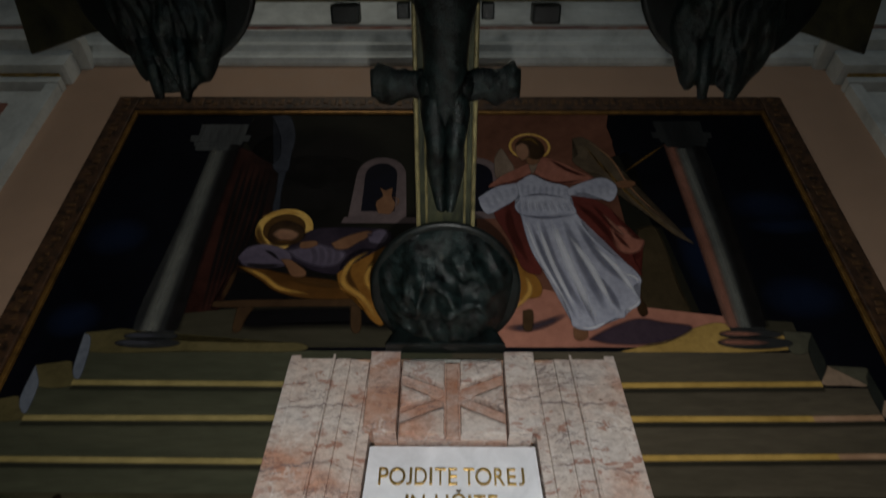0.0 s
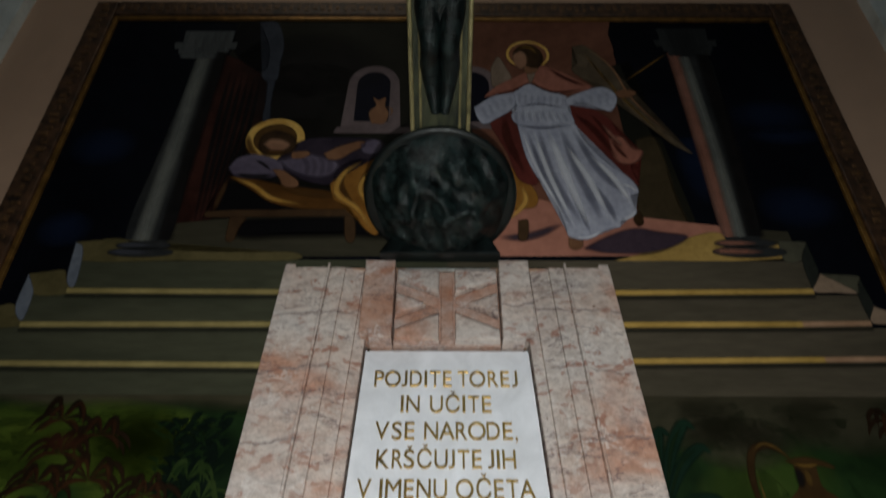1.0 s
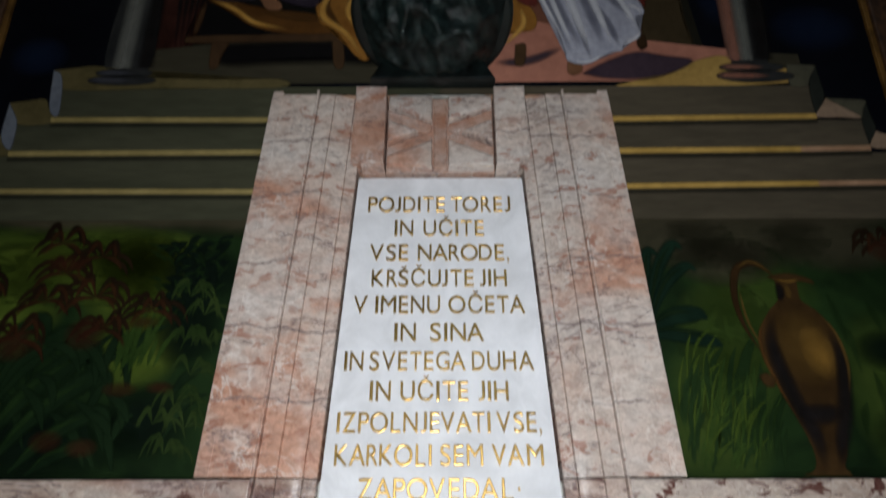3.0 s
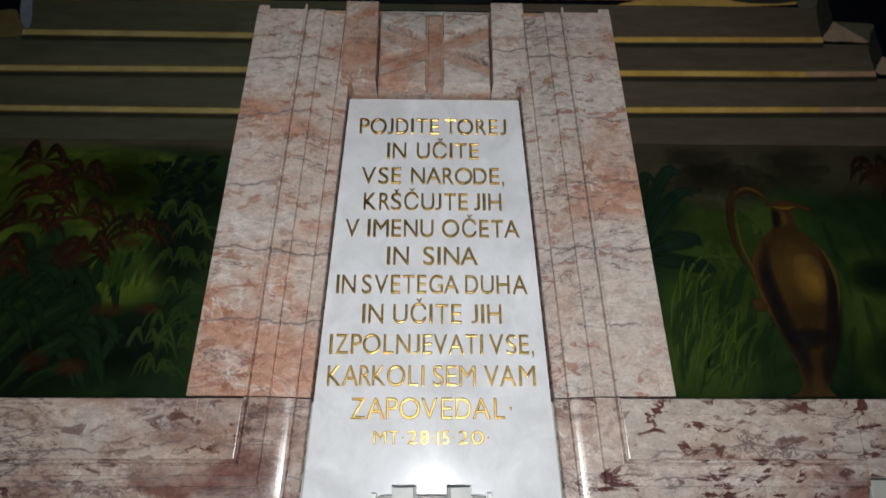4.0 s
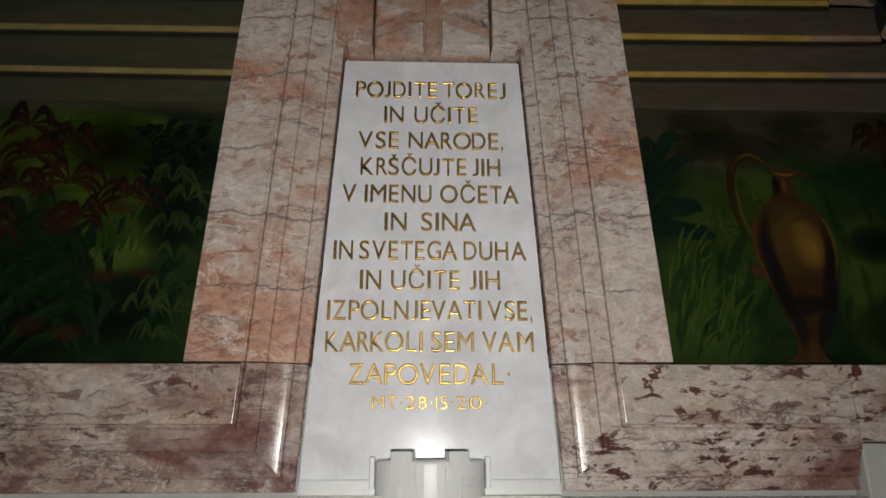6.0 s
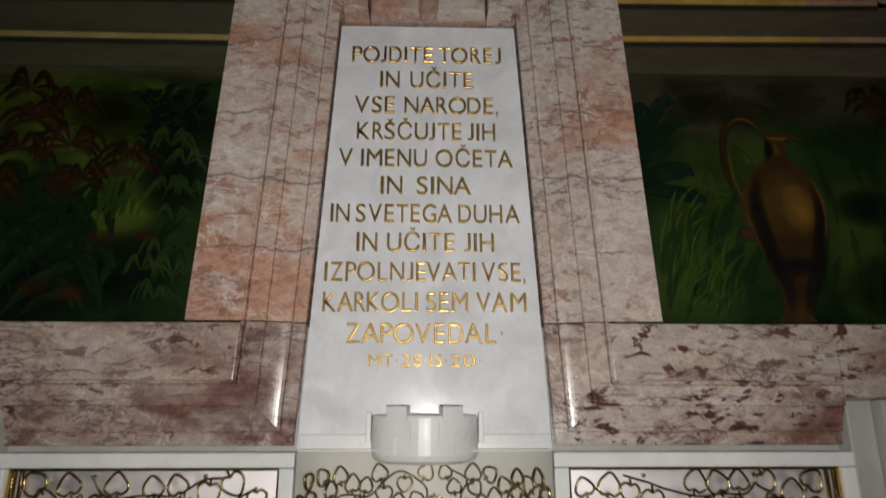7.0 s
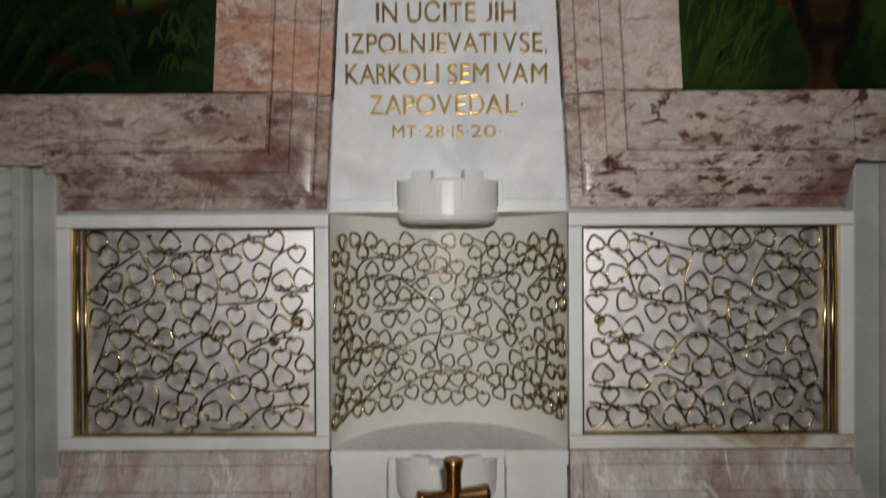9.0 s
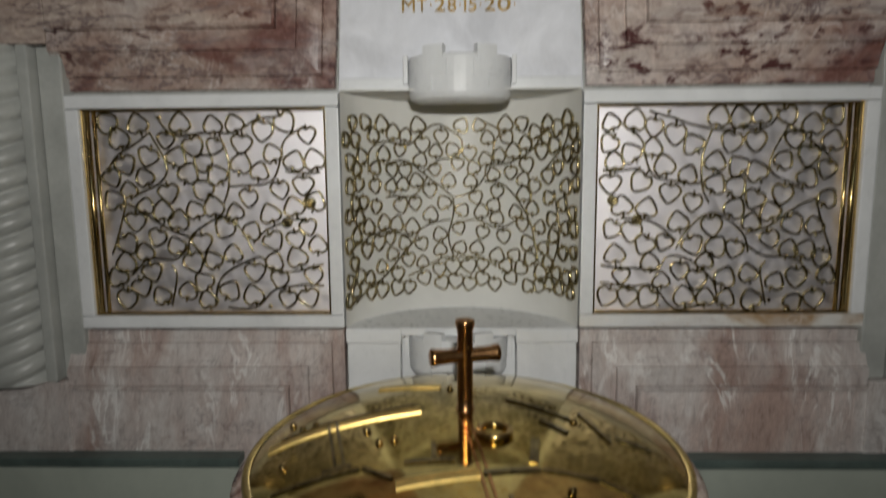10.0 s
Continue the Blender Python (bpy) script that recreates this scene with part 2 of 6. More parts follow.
# ---- building helpers ----
def part(name, bm, material, parent=None, label="", smooth=False):
    """Link a bmesh as one mesh object under a thing."""
    me = bpy.data.meshes.new(name)
    bmesh.ops.recalc_face_normals(bm, faces=bm.faces[:])
    if smooth:
        for f in bm.faces:
            f.smooth = True
    bm.to_mesh(me)
    bm.free()
    me.materials.append(material)
    ob = new(name, me)
    ob.parent = parent
    if label:
        ob["label"] = label
    return ob


def empty(name, label, category, place=(0, 0, 0), group="", kind=""):
    e = new(name)
    e.empty_display_size = 0.05
    e.location = place
    return tagged(e, label, category, group, kind)


def add_box(bm, x0, x1, y0, y1, z0, z1, bevel=0.0):
    made = bmesh.ops.create_cube(bm, size=1.0)["verts"]
    for v in made:
        v.co = Vector(((x0 + x1) / 2 + v.co.x * (x1 - x0), (y0 + y1) / 2 + v.co.y * (y1 - y0), (z0 + z1) / 2 + v.co.z * (z1 - z0)))
    if bevel:
        edges = list({e for v in made for e in v.link_edges})
        bmesh.ops.bevel(bm, geom=edges, offset=bevel, segments=2, profile=0.6, affect="EDGES")


def box(x0, x1, y0, y1, z0, z1, bevel=0.003):
    bm = bmesh.new()
    add_box(bm, x0, x1, y0, y1, z0, z1, bevel)
    return bm


def add_prism(bm, outline, y_front, y_back, bevel=0.0):
    """A slab from an outline of (x, z)."""
    front = [bm.verts.new((x, y_front, z)) for x, z in outline]
    back = [bm.verts.new((x, y_back, z)) for x, z in outline]
    top = bm.faces.new(front)
    bm.faces.new(back[::-1])
    k = len(outline)
    for i in range(k):
        bm.faces.new((front[i], back[i], back[(i + 1) % k], front[(i + 1) % k]))
    if bevel:
        bmesh.ops.bevel(bm, geom=list(top.edges), offset=bevel, segments=2, profile=0.6, affect="EDGES")


def prism(outline, y_front, y_back, bevel=0.003):
    bm = bmesh.new()
    add_prism(bm, outline, y_front, y_back, bevel)
    return bm


def sweep(rails, profile):
    """A moulding: profile points (offset, y) carried through rails, each a function from offset to (x, z)."""
    bm = bmesh.new()
    rows = [[bm.verts.new((r(o)[0], y, r(o)[1])) for o, y in profile] for r in rails]
    for a, b in zip(rows, rows[1:]):
        for i in range(len(profile) - 1):
            bm.faces.new((a[i], a[i + 1], b[i + 1], b[i]))
    back = [[bm.verts.new((r(o)[0], 0.06, r(o)[1])) for o, y in (profile[0], profile[-1])] for r in rails]
    for a, b, c, d in zip(rows, rows[1:], back, back[1:]):
        bm.faces.new((a[0], b[0], d[0], c[0]))
        bm.faces.new((a[-1], c[1], d[1], b[-1]))
    for row, bk in ((rows[0], back[0]), (rows[-1], back[-1])):
        bm.faces.new(row + [bk[1], bk[0]])
    return bm


def tube(bm, points, radius, sides=6, flat=1.0, taper=None):
    """A bent rod through points; flat presses it in y."""
    pts = [Vector(p) for p in points]
    rings = []
    for i, p in enumerate(pts):
        d = (pts[min(i + 1, len(pts) - 1)] - pts[max(i - 1, 0)]).normalized()
        side = d.cross(Vector((0, 1, 0.001))).normalized()
        up = side.cross(d)
        r = radius * (taper(i / (len(pts) - 1)) if taper else 1)
        rings.append([bm.verts.new(p + side * (r * math.cos(a)) + up * (r * flat * math.sin(a))) for a in (2 * math.pi * k / sides for k in range(sides))])
    for a, b in zip(rings, rings[1:]):
        for k in range(sides):
            bm.faces.new((a[k], a[(k + 1) % sides], b[(k + 1) % sides], b[k]))
    bm.faces.new(rings[0][::-1])
    bm.faces.new(rings[-1])


def lathe(bm, outline, centre, segments=48, arc=(0, 2 * math.pi), squash=1.0):
    """Turn an outline of (radius, z) about an upright axis."""
    a0, a1 = arc
    full = abs(a1 - a0 - 2 * math.pi) < 1e-6
    count = segments if full else segments + 1
    rings = [[bm.verts.new((centre[0] + r * math.cos(a), centre[1] + squash * r * math.sin(a), centre[2] + z)) for a in (a0 + (a1 - a0) * k / segments for k in range(count))] for r, z in outline]
    for p, q in zip(rings, rings[1:]):
        for k in range(segments):
            bm.faces.new((p[k], p[(k + 1) % count], q[(k + 1) % count], q[k]))
    return rings


def curve(points, steps=10):
    """A smooth line (Catmull-Rom) through points of any dimension."""
    p = [np.array(q, float) for q in points]
    p = [2 * p[0] - p[1]] + p + [2 * p[-1] - p[-2]]
    out = []
    for a, b, c, d in zip(p, p[1:], p[2:], p[3:]):
        for k in range(steps):
            t = k / steps
            out.append(0.5 * (2 * b + (c - a) * t + (2 * a - 5 * b + 4 * c - d) * t * t + (3 * b - a - 3 * c + d) * t ** 3))
    out.append(p[-2])
    return out


# ---- setting ----
BEND, LEAN_BY = 2.6, 0.105


def mural_y(z):
    """The mural wall stands upright to BEND and leans forward above it."""
    return -0.02 - LEAN_BY * max(0.0, z - BEND)


floor_bm = box(-3.2, 3.2, -6.0, 0.4, -0.1, 0.0, 0)
tagged(part("floor", floor_bm, FLOORST), "dull grey-brown stone church floor", "floor", kind="structure")
tagged(part("ceiling", box(-3.2, 3.2, -6.0, 0.5, 6.4, 6.5, 0), PLASTER), "plain dim plaster ceiling of the chapel", "ceiling", kind="structure")
for nm, b in (("wall_west", (-3.3, -3.2, -6.0, 0.5, 0.0, 6.4)), ("wall_east", (3.2, 3.3, -6.0, 0.5, 0.0, 6.4)), ("wall_south", (-3.2, 3.2, -6.1, -6.0, 0.0, 6.4))):
    tagged(part(nm, box(*b, 0), PLASTER), "plain grey plaster wall of the chapel", "wall", kind="structure")

bm = bmesh.new()
for x0, x1 in ((-3.2, -0.3), (0.3, 3.2)):
    add_box(bm, x0, x1, 0.004, 0.4, 0.0, 1.74)
add_box(bm, -0.3, 0.3, 0.004, 0.4, 0.0, 0.79)
add_box(bm, -0.3, 0.3, 0.014, 0.4, 1.46, 1.74)
add_box(bm, -0.3, 0.3, 0.3, 0.4, 0.79, 1.46)
tagged(part("wall_base", bm, PIERST), "pale stone wall behind the marble and the cupboards", "wall", kind="structure")
bm = bmesh.new()
rows = [(1.74, -0.02), (2.6, -0.02), (4.9, mural_y(4.9))]
for (za, ya), (zb, yb) in zip(rows, rows[1:]):
    for x0, x1 in ((-3.2, -0.49), (0.49, 3.2), (-0.49, 0.49)):
        if x1 - x0 < 1 and zb < 3:
            continue
        zc = 2.86 if x1 - x0 < 1 else za
        yc = mural_y(zc)
        vs = [bm.verts.new(c) for c in ((x0, yc, zc), (x1, yc, zc), (x1, yb, zb), (x0, yb, zb), (x0, 0.4, zc), (x1, 0.4, zc), (x1, 0.4, zb), (x0, 0.4, zb))]
        for f in ((0, 1, 2, 3), (7, 6, 5, 4), (0, 4, 5, 1), (2, 6, 7, 3), (1, 5, 6, 2), (0, 3, 7, 4)):
            bm.faces.new([vs[i] for i in f])
add_box(bm, -0.5, 0.5, 0.06, 0.4, 1.73, 2.87)
add_box(bm, -3.2, 3.2, 0.1, 0.4, 4.9, 6.4)
tagged(part("wall_north", bm, WALLPINK), "salmon plaster wall behind the mural, leaning forward above", "wall", kind="structure")

# cornice over the mural: stacked mouldings, a red marble strip, a plain frieze
cornice = empty("cornice", "grey stone cornice with a red marble strip above the mural", "cornice", (0, -0.2, 4.45), kind="structure")


def moulding_run(name, prof, x0, x1, material, parent):
    """A straight moulding along x from a profile of (y, z)."""
    bm = bmesh.new()
    a = [bm.verts.new((x0, y, z)) for y, z in prof]
    b = [bm.verts.new((x1, y, z)) for y, z in prof]
    k = len(prof)
    for i in range(k):
        bm.faces.new((a[i], a[(i + 1) % k], b[(i + 1) % k], b[i]))
    bm.faces.new(a[::-1])
    bm.faces.new(b)
    return part(name, bm, material, parent)


def rebase(ob, parent):
    """Hang a part made in world places under an empty that stands elsewhere."""
    ob.parent = parent
    ob.matrix_parent_inverse = Matrix.Translation(parent.location).inverted()
    return ob


rebase(moulding_run("lower_moulding", [(0.0, 4.43), (-0.228, 4.43), (-0.25, 4.44), (-0.252, 4.462), (-0.262, 4.48), (-0.285, 4.50), (-0.29, 4.515), (0.0, 4.515)], -1.74, 1.74, GREYSTONE, cornice), cornice)
rebase(moulding_run("upper_moulding", [(0.0, 4.517), (-0.275, 4.517), (-0.28, 4.54), (-0.30, 4.56), (-0.322, 4.572), (-0.322, 4.585), (0.0, 4.585)], -1.80, 1.80, GREYSTONE, cornice), cornice)
rebase(moulding_run("marble_strip", [(0.0, 4.587), (-0.305, 4.587), (-0.305, 4.655), (0.0, 4.655)], -2.6, 2.6, REDSTRIP, cornice), cornice)
rebase(moulding_run("frieze", [(0.0, 4.657), (-0.315, 4.657), (-0.32, 4.74), (-0.335, 4.78), (-0.345, 5.2), (0.0, 5.2)], -2.6, 2.6, GREYSTONE, cornice), cornice)

# stone pilasters at both ends of the salmon wall
for side in (-1, 1):
    pil = empty("pilaster", "grey stone pilaster with a red marble inset beside the mural", "pilaster", (side * 2.2, -0.2, 1.75), "pilasters", "structure")

    def sx(a, b):
        return (side * a, side * b) if side > 0 else (side * b, side * a)

    def leaned(x0, x1, z0, z1, out, bevel=0.006):
        bm = box(*sx(x0, x1), -0.5, 0.5, z0, z1, bevel)
        for v in bm.verts:
            v.co.y = mural_y(v.co.z) - (out if v.co.y < 0 else -0.2)
        return bm

    for nm, bmx, mt in (("shaft", leaned(1.835, 2.9, 2.6, 4.19, 0.03), GREYSTONE), ("inner_edge", leaned(1.80, 1.855, 2.6, 4.22, 0.05, 0.012), GREYSTONE), ("inset", leaned(1.985, 2.6, 2.75, 4.1, 0.034), REDSTRIP),
                        ("necking", leaned(1.80, 2.9, 4.225, 4.262, 0.055), GREYSTONE), ("gilt_fillet", leaned(1.815, 2.9, 4.263, 4.282, 0.06), GOLD), ("capital", leaned(1.78, 2.9, 4.284, 4.40, 0.10, 0.02), GREYSTONE), ("abacus", leaned(1.73, 2.9, 4.402, 4.46, 0.15, 0.012), GREYSTONE), ("block", leaned(1.80, 2.9, 4.463, 4.58, 0.1, 0.01), GREYSTONE)):
        rebase(part(nm, bmx, mt), pil)

# ---- the mural ----
mural = empty("mural", "dark oil-painted mural of a night courtyard with columns and steps", "mural", (0, -0.02, 1.74))


def clear_middle(bm):
    """Leave out what lies behind the marble surround."""
    for co, no in (((-0.49, 0, 0), (1, 0, 0)), ((0.49, 0, 0), (1, 0, 0)), ((0, 0, 2.855), (0, 0, 1)), ((0, 0, BEND), (0, 0, 1))):
        bmesh.ops.bisect_plane(bm, geom=bm.verts[:] + bm.edges[:] + bm.faces[:], plane_co=co, plane_no=no)
    gone = []
    for f in bm.faces:
        m = f.calc_center_bounds()
        if abs(m.x) < 0.49 and m.z < 2.855:
            gone.append(f)
    bmesh.ops.delete(bm, geom=gone, context="FACES")


def shape(name, outline, layer, material, smooth=False):
    """One flat painted patch on the mural wall."""
    pts = [tuple(p) for p in (curve(list(outline) + [outline[0]], 5)[:-1] if smooth else outline)]
    bm = bmesh.new()
    bm.faces.new([bm.verts.new((x, 0, z)) for x, z in pts])
    clear_middle(bm)
    for v in bm.verts:
        v.co.y = mural_y(v.co.z) - 0.003 - 0.0005 * layer
    return rebase(part(name, bm, material), mural)


def strokes(name, lines, width, layer, material):
    """Brush strokes with soft rims, thin at both ends."""
    for i, line in enumerate(lines):
        soft_stroke(name, line, width * 1.35, layer + 0.045 * i, material, 1.0, 2.0)


def soft_stroke(name, line, width, layer, material, taper=0.65, core=1.0):
    """A brush stroke that fades to its edges."""
    pts = curve(line, 6)
    bm = bmesh.new()
    at = bm.verts.layers.float.new("cover")
    rows = []
    for i, p in enumerate(pts):
        d = pts[min(i + 1, len(pts) - 1)] - pts[max(i - 1, 0)]
        d = d / (np.linalg.norm(d) + 1e-9)
        t = i / (len(pts) - 1)
        w = width * (1.03 - taper + taper * math.sin(math.pi * t))
        row = []
        for s in (-1, -0.5, 0, 0.5, 1):
            q = p + s * w * np.array((-d[1], d[0]))
            v = bm.verts.new((q[0], mural_y(q[1]) - 0.003 - 0.0005 * layer, q[1]))
            v[at] = min(1.0, core * (1 - s * s)) * (min(1.0, 4 * t, 4 * (1 - t)) if taper and core == 1.0 else 1.0)
            row.append(v)
        rows.append(row)
    for p, q in zip(rows, rows[1:]):
        for k in range(4):
            bm.faces.new((p[k], p[k + 1], q[k + 1], q[k]))
    return rebase(part(name, bm, material), mural)


def form(name, outline, layer, material, edge=0.006):
    """A painted form with rounded outline and soft edges."""
    pts = [np.array(p) for p in curve(list(outline) + [outline[0]], 5)[:-1]]
    k = len(pts)
    area = sum(p[0] * q[1] - q[0] * p[1] for p, q in zip(pts, pts[1:] + pts[:1]))
    bm = bmesh.new()
    at = bm.verts.layers.float.new("cover")
    rings = [[], []]
    for i, p in enumerate(pts):
        d = pts[(i + 1) % k] - pts[i - 1]
        d = d / (np.linalg.norm(d) + 1e-9) * (1 if area > 0 else -1)
        for ring_v, off, cov in ((rings[0], edge * 0.5, 0.0), (rings[1], -edge * 0.5, 1.0)):
            q = p + off * np.array((d[1], -d[0]))
            v = bm.verts.new((q[0], mural_y(q[1]) - 0.003 - 0.0005 * layer, q[1]))
            v[at] = cov
            ring_v.append(v)
    for i in range(k):
        bm.faces.new((rings[0][i], rings[0][(i + 1) % k], rings[1][(i + 1) % k], rings[1][i]))
    bmesh.ops.triangulate(bm, faces=[bm.faces.new(rings[1])], ngon_method="EAR_CLIP")
    return rebase(part(name, bm, material), mural)


def soft_oval(name, cx, cz, rx, rz, layer, material, tilt=0.0):
    """A glow or shade that fades to its rim."""
    bm = bmesh.new()
    at = bm.verts.layers.float.new("cover")
    c, s = math.cos(tilt), math.sin(tilt)
    rings = []
    for r in (0.02, 0.35, 0.7, 1.0):
        ring_v = []
        for a in np.linspace(0, 2 * math.pi, 25)[:-1]:
            u, w = rx * r * math.cos(a), rz * r * math.sin(a)
            z = cz + u * s + w * c
            v = bm.verts.new((cx + u * c - w * s, mural_y(z) - 0.003 - 0.0005 * layer, z))
            v[at] = (1 - r * r) if r < 1 else 0.0
            ring_v.append(v)
        rings.append(ring_v)
    for p, q in zip(rings, rings[1:]):
        for k in range(24):
            bm.faces.new((p[k], p[(k + 1) % 24], q[(k + 1) % 24], q[k]))
    bm.faces.new(rings[0])
    return rebase(part(name, bm, material), mural)


NIGHT = paint("night", (0.0009, 0.0011, 0.0024), (0.0032, 0.004, 0.0076), 2.0)
INTERIOR = paint("interior", (0.0072, 0.0072, 0.0045), (0.014, 0.0131, 0.009), 2.5)
RUSTWALL = paint("rust", (0.0911, 0.0369, 0.0217), (0.1562, 0.0651, 0.0412), 2.5)
SALMON = paint("salmon", (0.2774, 0.1156, 0.0809), (0.393, 0.1734, 0.1214), 3.0)
FLOORP = paint("floor", (0.0250, 0.0235, 0.0150), (0.0440, 0.0390, 0.0250), 3.0, (0.4, 1, 2))
SHAFT = paint("shaft", (0.0343, 0.0377, 0.0394), (0.0822, 0.0857, 0.0857), 5.0, (3, 1, 0.5))
SHAFTDK = paint("shaft_shade", (0.0111, 0.0122, 0.0129), (0.0258, 0.0276, 0.0276), 5.0, (3, 1, 0.5))
MAUVE = paint("mauve_stone", (0.0896, 0.0659, 0.0685), (0.1476, 0.1107, 0.1107), 6.0)
NAVY = paint("navy", (0.0016, 0.0018, 0.005), (0.004, 0.0045, 0.0112), 5.0)
ORANGEDK = paint("orange_shade", (0.0632, 0.0237, 0.0043), (0.1265, 0.0527, 0.0105), 6.0)
HALO = paint("halo_gold", (0.48, 0.272, 0.056), (0.68, 0.44, 0.12), 12.0)
STEPDK = paint("step_riser", (0.0360, 0.0390, 0.0240), (0.0610, 0.0610, 0.0380), 3.0, (0.4, 1, 2))
STEPYE = glaze("edge_yellow", (0.300, 0.190, 0.045), (0.470, 0.310, 0.085), 1.0, 6.0)
STEPOCHRE = glaze("edge_ochre", (0.190, 0.150, 0.055), (0.300, 0.240, 0.095), 1.0, 6.0)
STEPROSE = glaze("edge_rose", (0.270, 0.160, 0.092), (0.390, 0.245, 0.150), 1.0, 6.0)
STEPWARM = paint("step_riser_warm", (0.0530, 0.0455, 0.0305), (0.0860, 0.0715, 0.0490), 3.0, (0.4, 1, 2))
LEAF1 = glaze("oil_leaf", (0.0140, 0.0320, 0.0056), (0.0330, 0.0620, 0.0110), 0.85, 8.0)
LEAF2 = glaze("oil_dark_leaf", (0.0036, 0.0098, 0.0036), (0.0080, 0.0190, 0.0066), 1.0, 8.0)
LEAF3 = glaze("oil_pale_blade", (0.0260, 0.0480, 0.0060), (0.0520, 0.0820, 0.0120), 0.8, 8.0)
LEAF4 = glaze("oil_dim_blade", (0.0075, 0.0190, 0.0052), (0.0165, 0.0370, 0.0100), 0.8, 8.0)
LEAF6 = glaze("oil_misty_blade", (0.0075, 0.0190, 0.0052), (0.0165, 0.0370, 0.0100), 0.4, 8.0)
LEAF7 = glaze("oil_fern", (0.0150, 0.0320, 0.0070), (0.0340, 0.0560, 0.0140), 0.6, 8.0)
LEAF5 = glaze("oil_teal_leaf", (0.0030, 0.0098, 0.0056), (0.0062, 0.0178, 0.0098), 1.0, 8.0)
REDDARK = glaze("oil_red_shade", (0.0085, 0.0055, 0.0026), (0.0190, 0.0095, 0.0044), 0.9, 8.0)
REDLEAF = glaze("oil_red_leaf", (0.0240, 0.0095, 0.0040), (0.0450, 0.0180, 0.0070), 0.65, 8.0)
EARTH = paint("earth", (0.027, 0.025, 0.014), (0.058, 0.05, 0.03), 3.0, (0.5, 1, 1.5))
CLAY = paint("jug_clay", (0.0178, 0.0091, 0.0030), (0.0508, 0.0278, 0.0091), 5.0)

G_DARK = glaze("dark", (0.004, 0.004, 0.004), (0.012, 0.01, 0.01), 0.85)
G_WHITE = glaze("white", (0.62, 0.63, 0.7), (0.8, 0.81, 0.86), 0.68)
G_PALE = glaze("pale", (0.50, 0.51, 0.58), (0.66, 0.67, 0.74), 0.35)
G_GREY = glaze("grey", (0.1, 0.105, 0.15), (0.17, 0.175, 0.23), 0.7)
G_RED = glaze("dark_red", (0.03, 0.006, 0.005), (0.07, 0.015, 0.01), 0.85)
G_GOLD = glaze("gold", (0.5, 0.26, 0.05), (0.66, 0.38, 0.09), 0.7)
G_BROWN = glaze("brown", (0.05, 0.022, 0.006), (0.1, 0.045, 0.012), 0.85)
G_BLUE = glaze("blue", (0.008, 0.016, 0.045), (0.014, 0.028, 0.07), 0.42)
G_GREEN = glaze("green", (0.0340, 0.0640, 0.0100), (0.0680, 0.1050, 0.0190), 0.58)
G_LAWN = glaze("lawn", (0.0620, 0.0980, 0.0110), (0.1100, 0.1520, 0.0200), 0.74)
G_EARTH = glaze("earth_haze", (0.030, 0.027, 0.016), (0.052, 0.046, 0.028), 0.75)
G_DEEP = glaze("deep_green", (0.0016, 0.0042, 0.0026), (0.0040, 0.0095, 0.0052), 0.85)
G_BLOOM = glaze("bloom", (0.0300, 0.0090, 0.0045), (0.0540, 0.0175, 0.0085), 0.45)
G_JUG = glaze("jug", (0.1885, 0.0990, 0.0180), (0.330, 0.180, 0.0340), 0.45)
G_OCHRE = glaze("jug_ochre", (0.0800, 0.0440, 0.0100), (0.1400, 0.0800, 0.0200), 0.6)
G_SKIN = glaze("ochre", (0.2, 0.1, 0.05), (0.3, 0.16, 0.085), 0.9)
G_SHADE = glaze("floor_shadow", (0.03, 0.02, 0.028), (0.05, 0.035, 0.045), 0.95)
G_STONE = glaze("stone", (0.12, 0.125, 0.115), (0.18, 0.185, 0.165), 0.75)


def oil(name, a, b, scale=6.0):
    return glaze("oil_" + name, a, b, 1.0, scale)


O_ROBE = oil("white_cloth", (0.24, 0.25, 0.32), (0.40, 0.41, 0.48))
O_CAPE = oil("red_cloth", (0.05, 0.011, 0.009), (0.12, 0.026, 0.02))
O_SHAWL = oil("coral_cloth", (0.20, 0.075, 0.05), (0.31, 0.125, 0.09))
O_WING = oil("brown_feather", (0.05, 0.036, 0.022), (0.105, 0.078, 0.05), 12.0)
O_PALE = oil("pale_feather", (0.14, 0.10, 0.07), (0.22, 0.16, 0.12), 12.0)
O_SKIN = oil("ochre", (0.13, 0.06, 0.03), (0.21, 0.105, 0.055))
O_FACE = oil("pale_ochre", (0.19, 0.095, 0.055), (0.28, 0.15, 0.09))
O_HAIR = oil("umber", (0.016, 0.008, 0.004), (0.045, 0.024, 0.01), 14.0)
O_ORANGE = oil("orange_cloth", (0.14, 0.056, 0.009), (0.25, 0.115, 0.022))
O_DIMCLOTH = oil("orange_shade", (0.05, 0.02, 0.004), (0.11, 0.047, 0.01))
O_WOOD = oil("brown_wood", (0.03, 0.016, 0.008), (0.06, 0.033, 0.015))
O_VIOLET = oil("violet_cloth", (0.06, 0.048, 0.075), (0.12, 0.10, 0.14))
O_VIOLETDK = oil("violet_shade", (0.012, 0.009, 0.016), (0.03, 0.022, 0.034))
O_BLACK = oil("void", (0.0015, 0.0015, 0.002), (0.004, 0.0035, 0.004))
O_YELLOW = oil("sunlit_floor", (0.26, 0.165, 0.045), (0.40, 0.26, 0.075))
O_SHADE = oil("violet_shadow", (0.03, 0.02, 0.03), (0.055, 0.036, 0.048))
O_ARCH = oil("olive_pier", (0.022, 0.016, 0.008), (0.05, 0.036, 0.018))
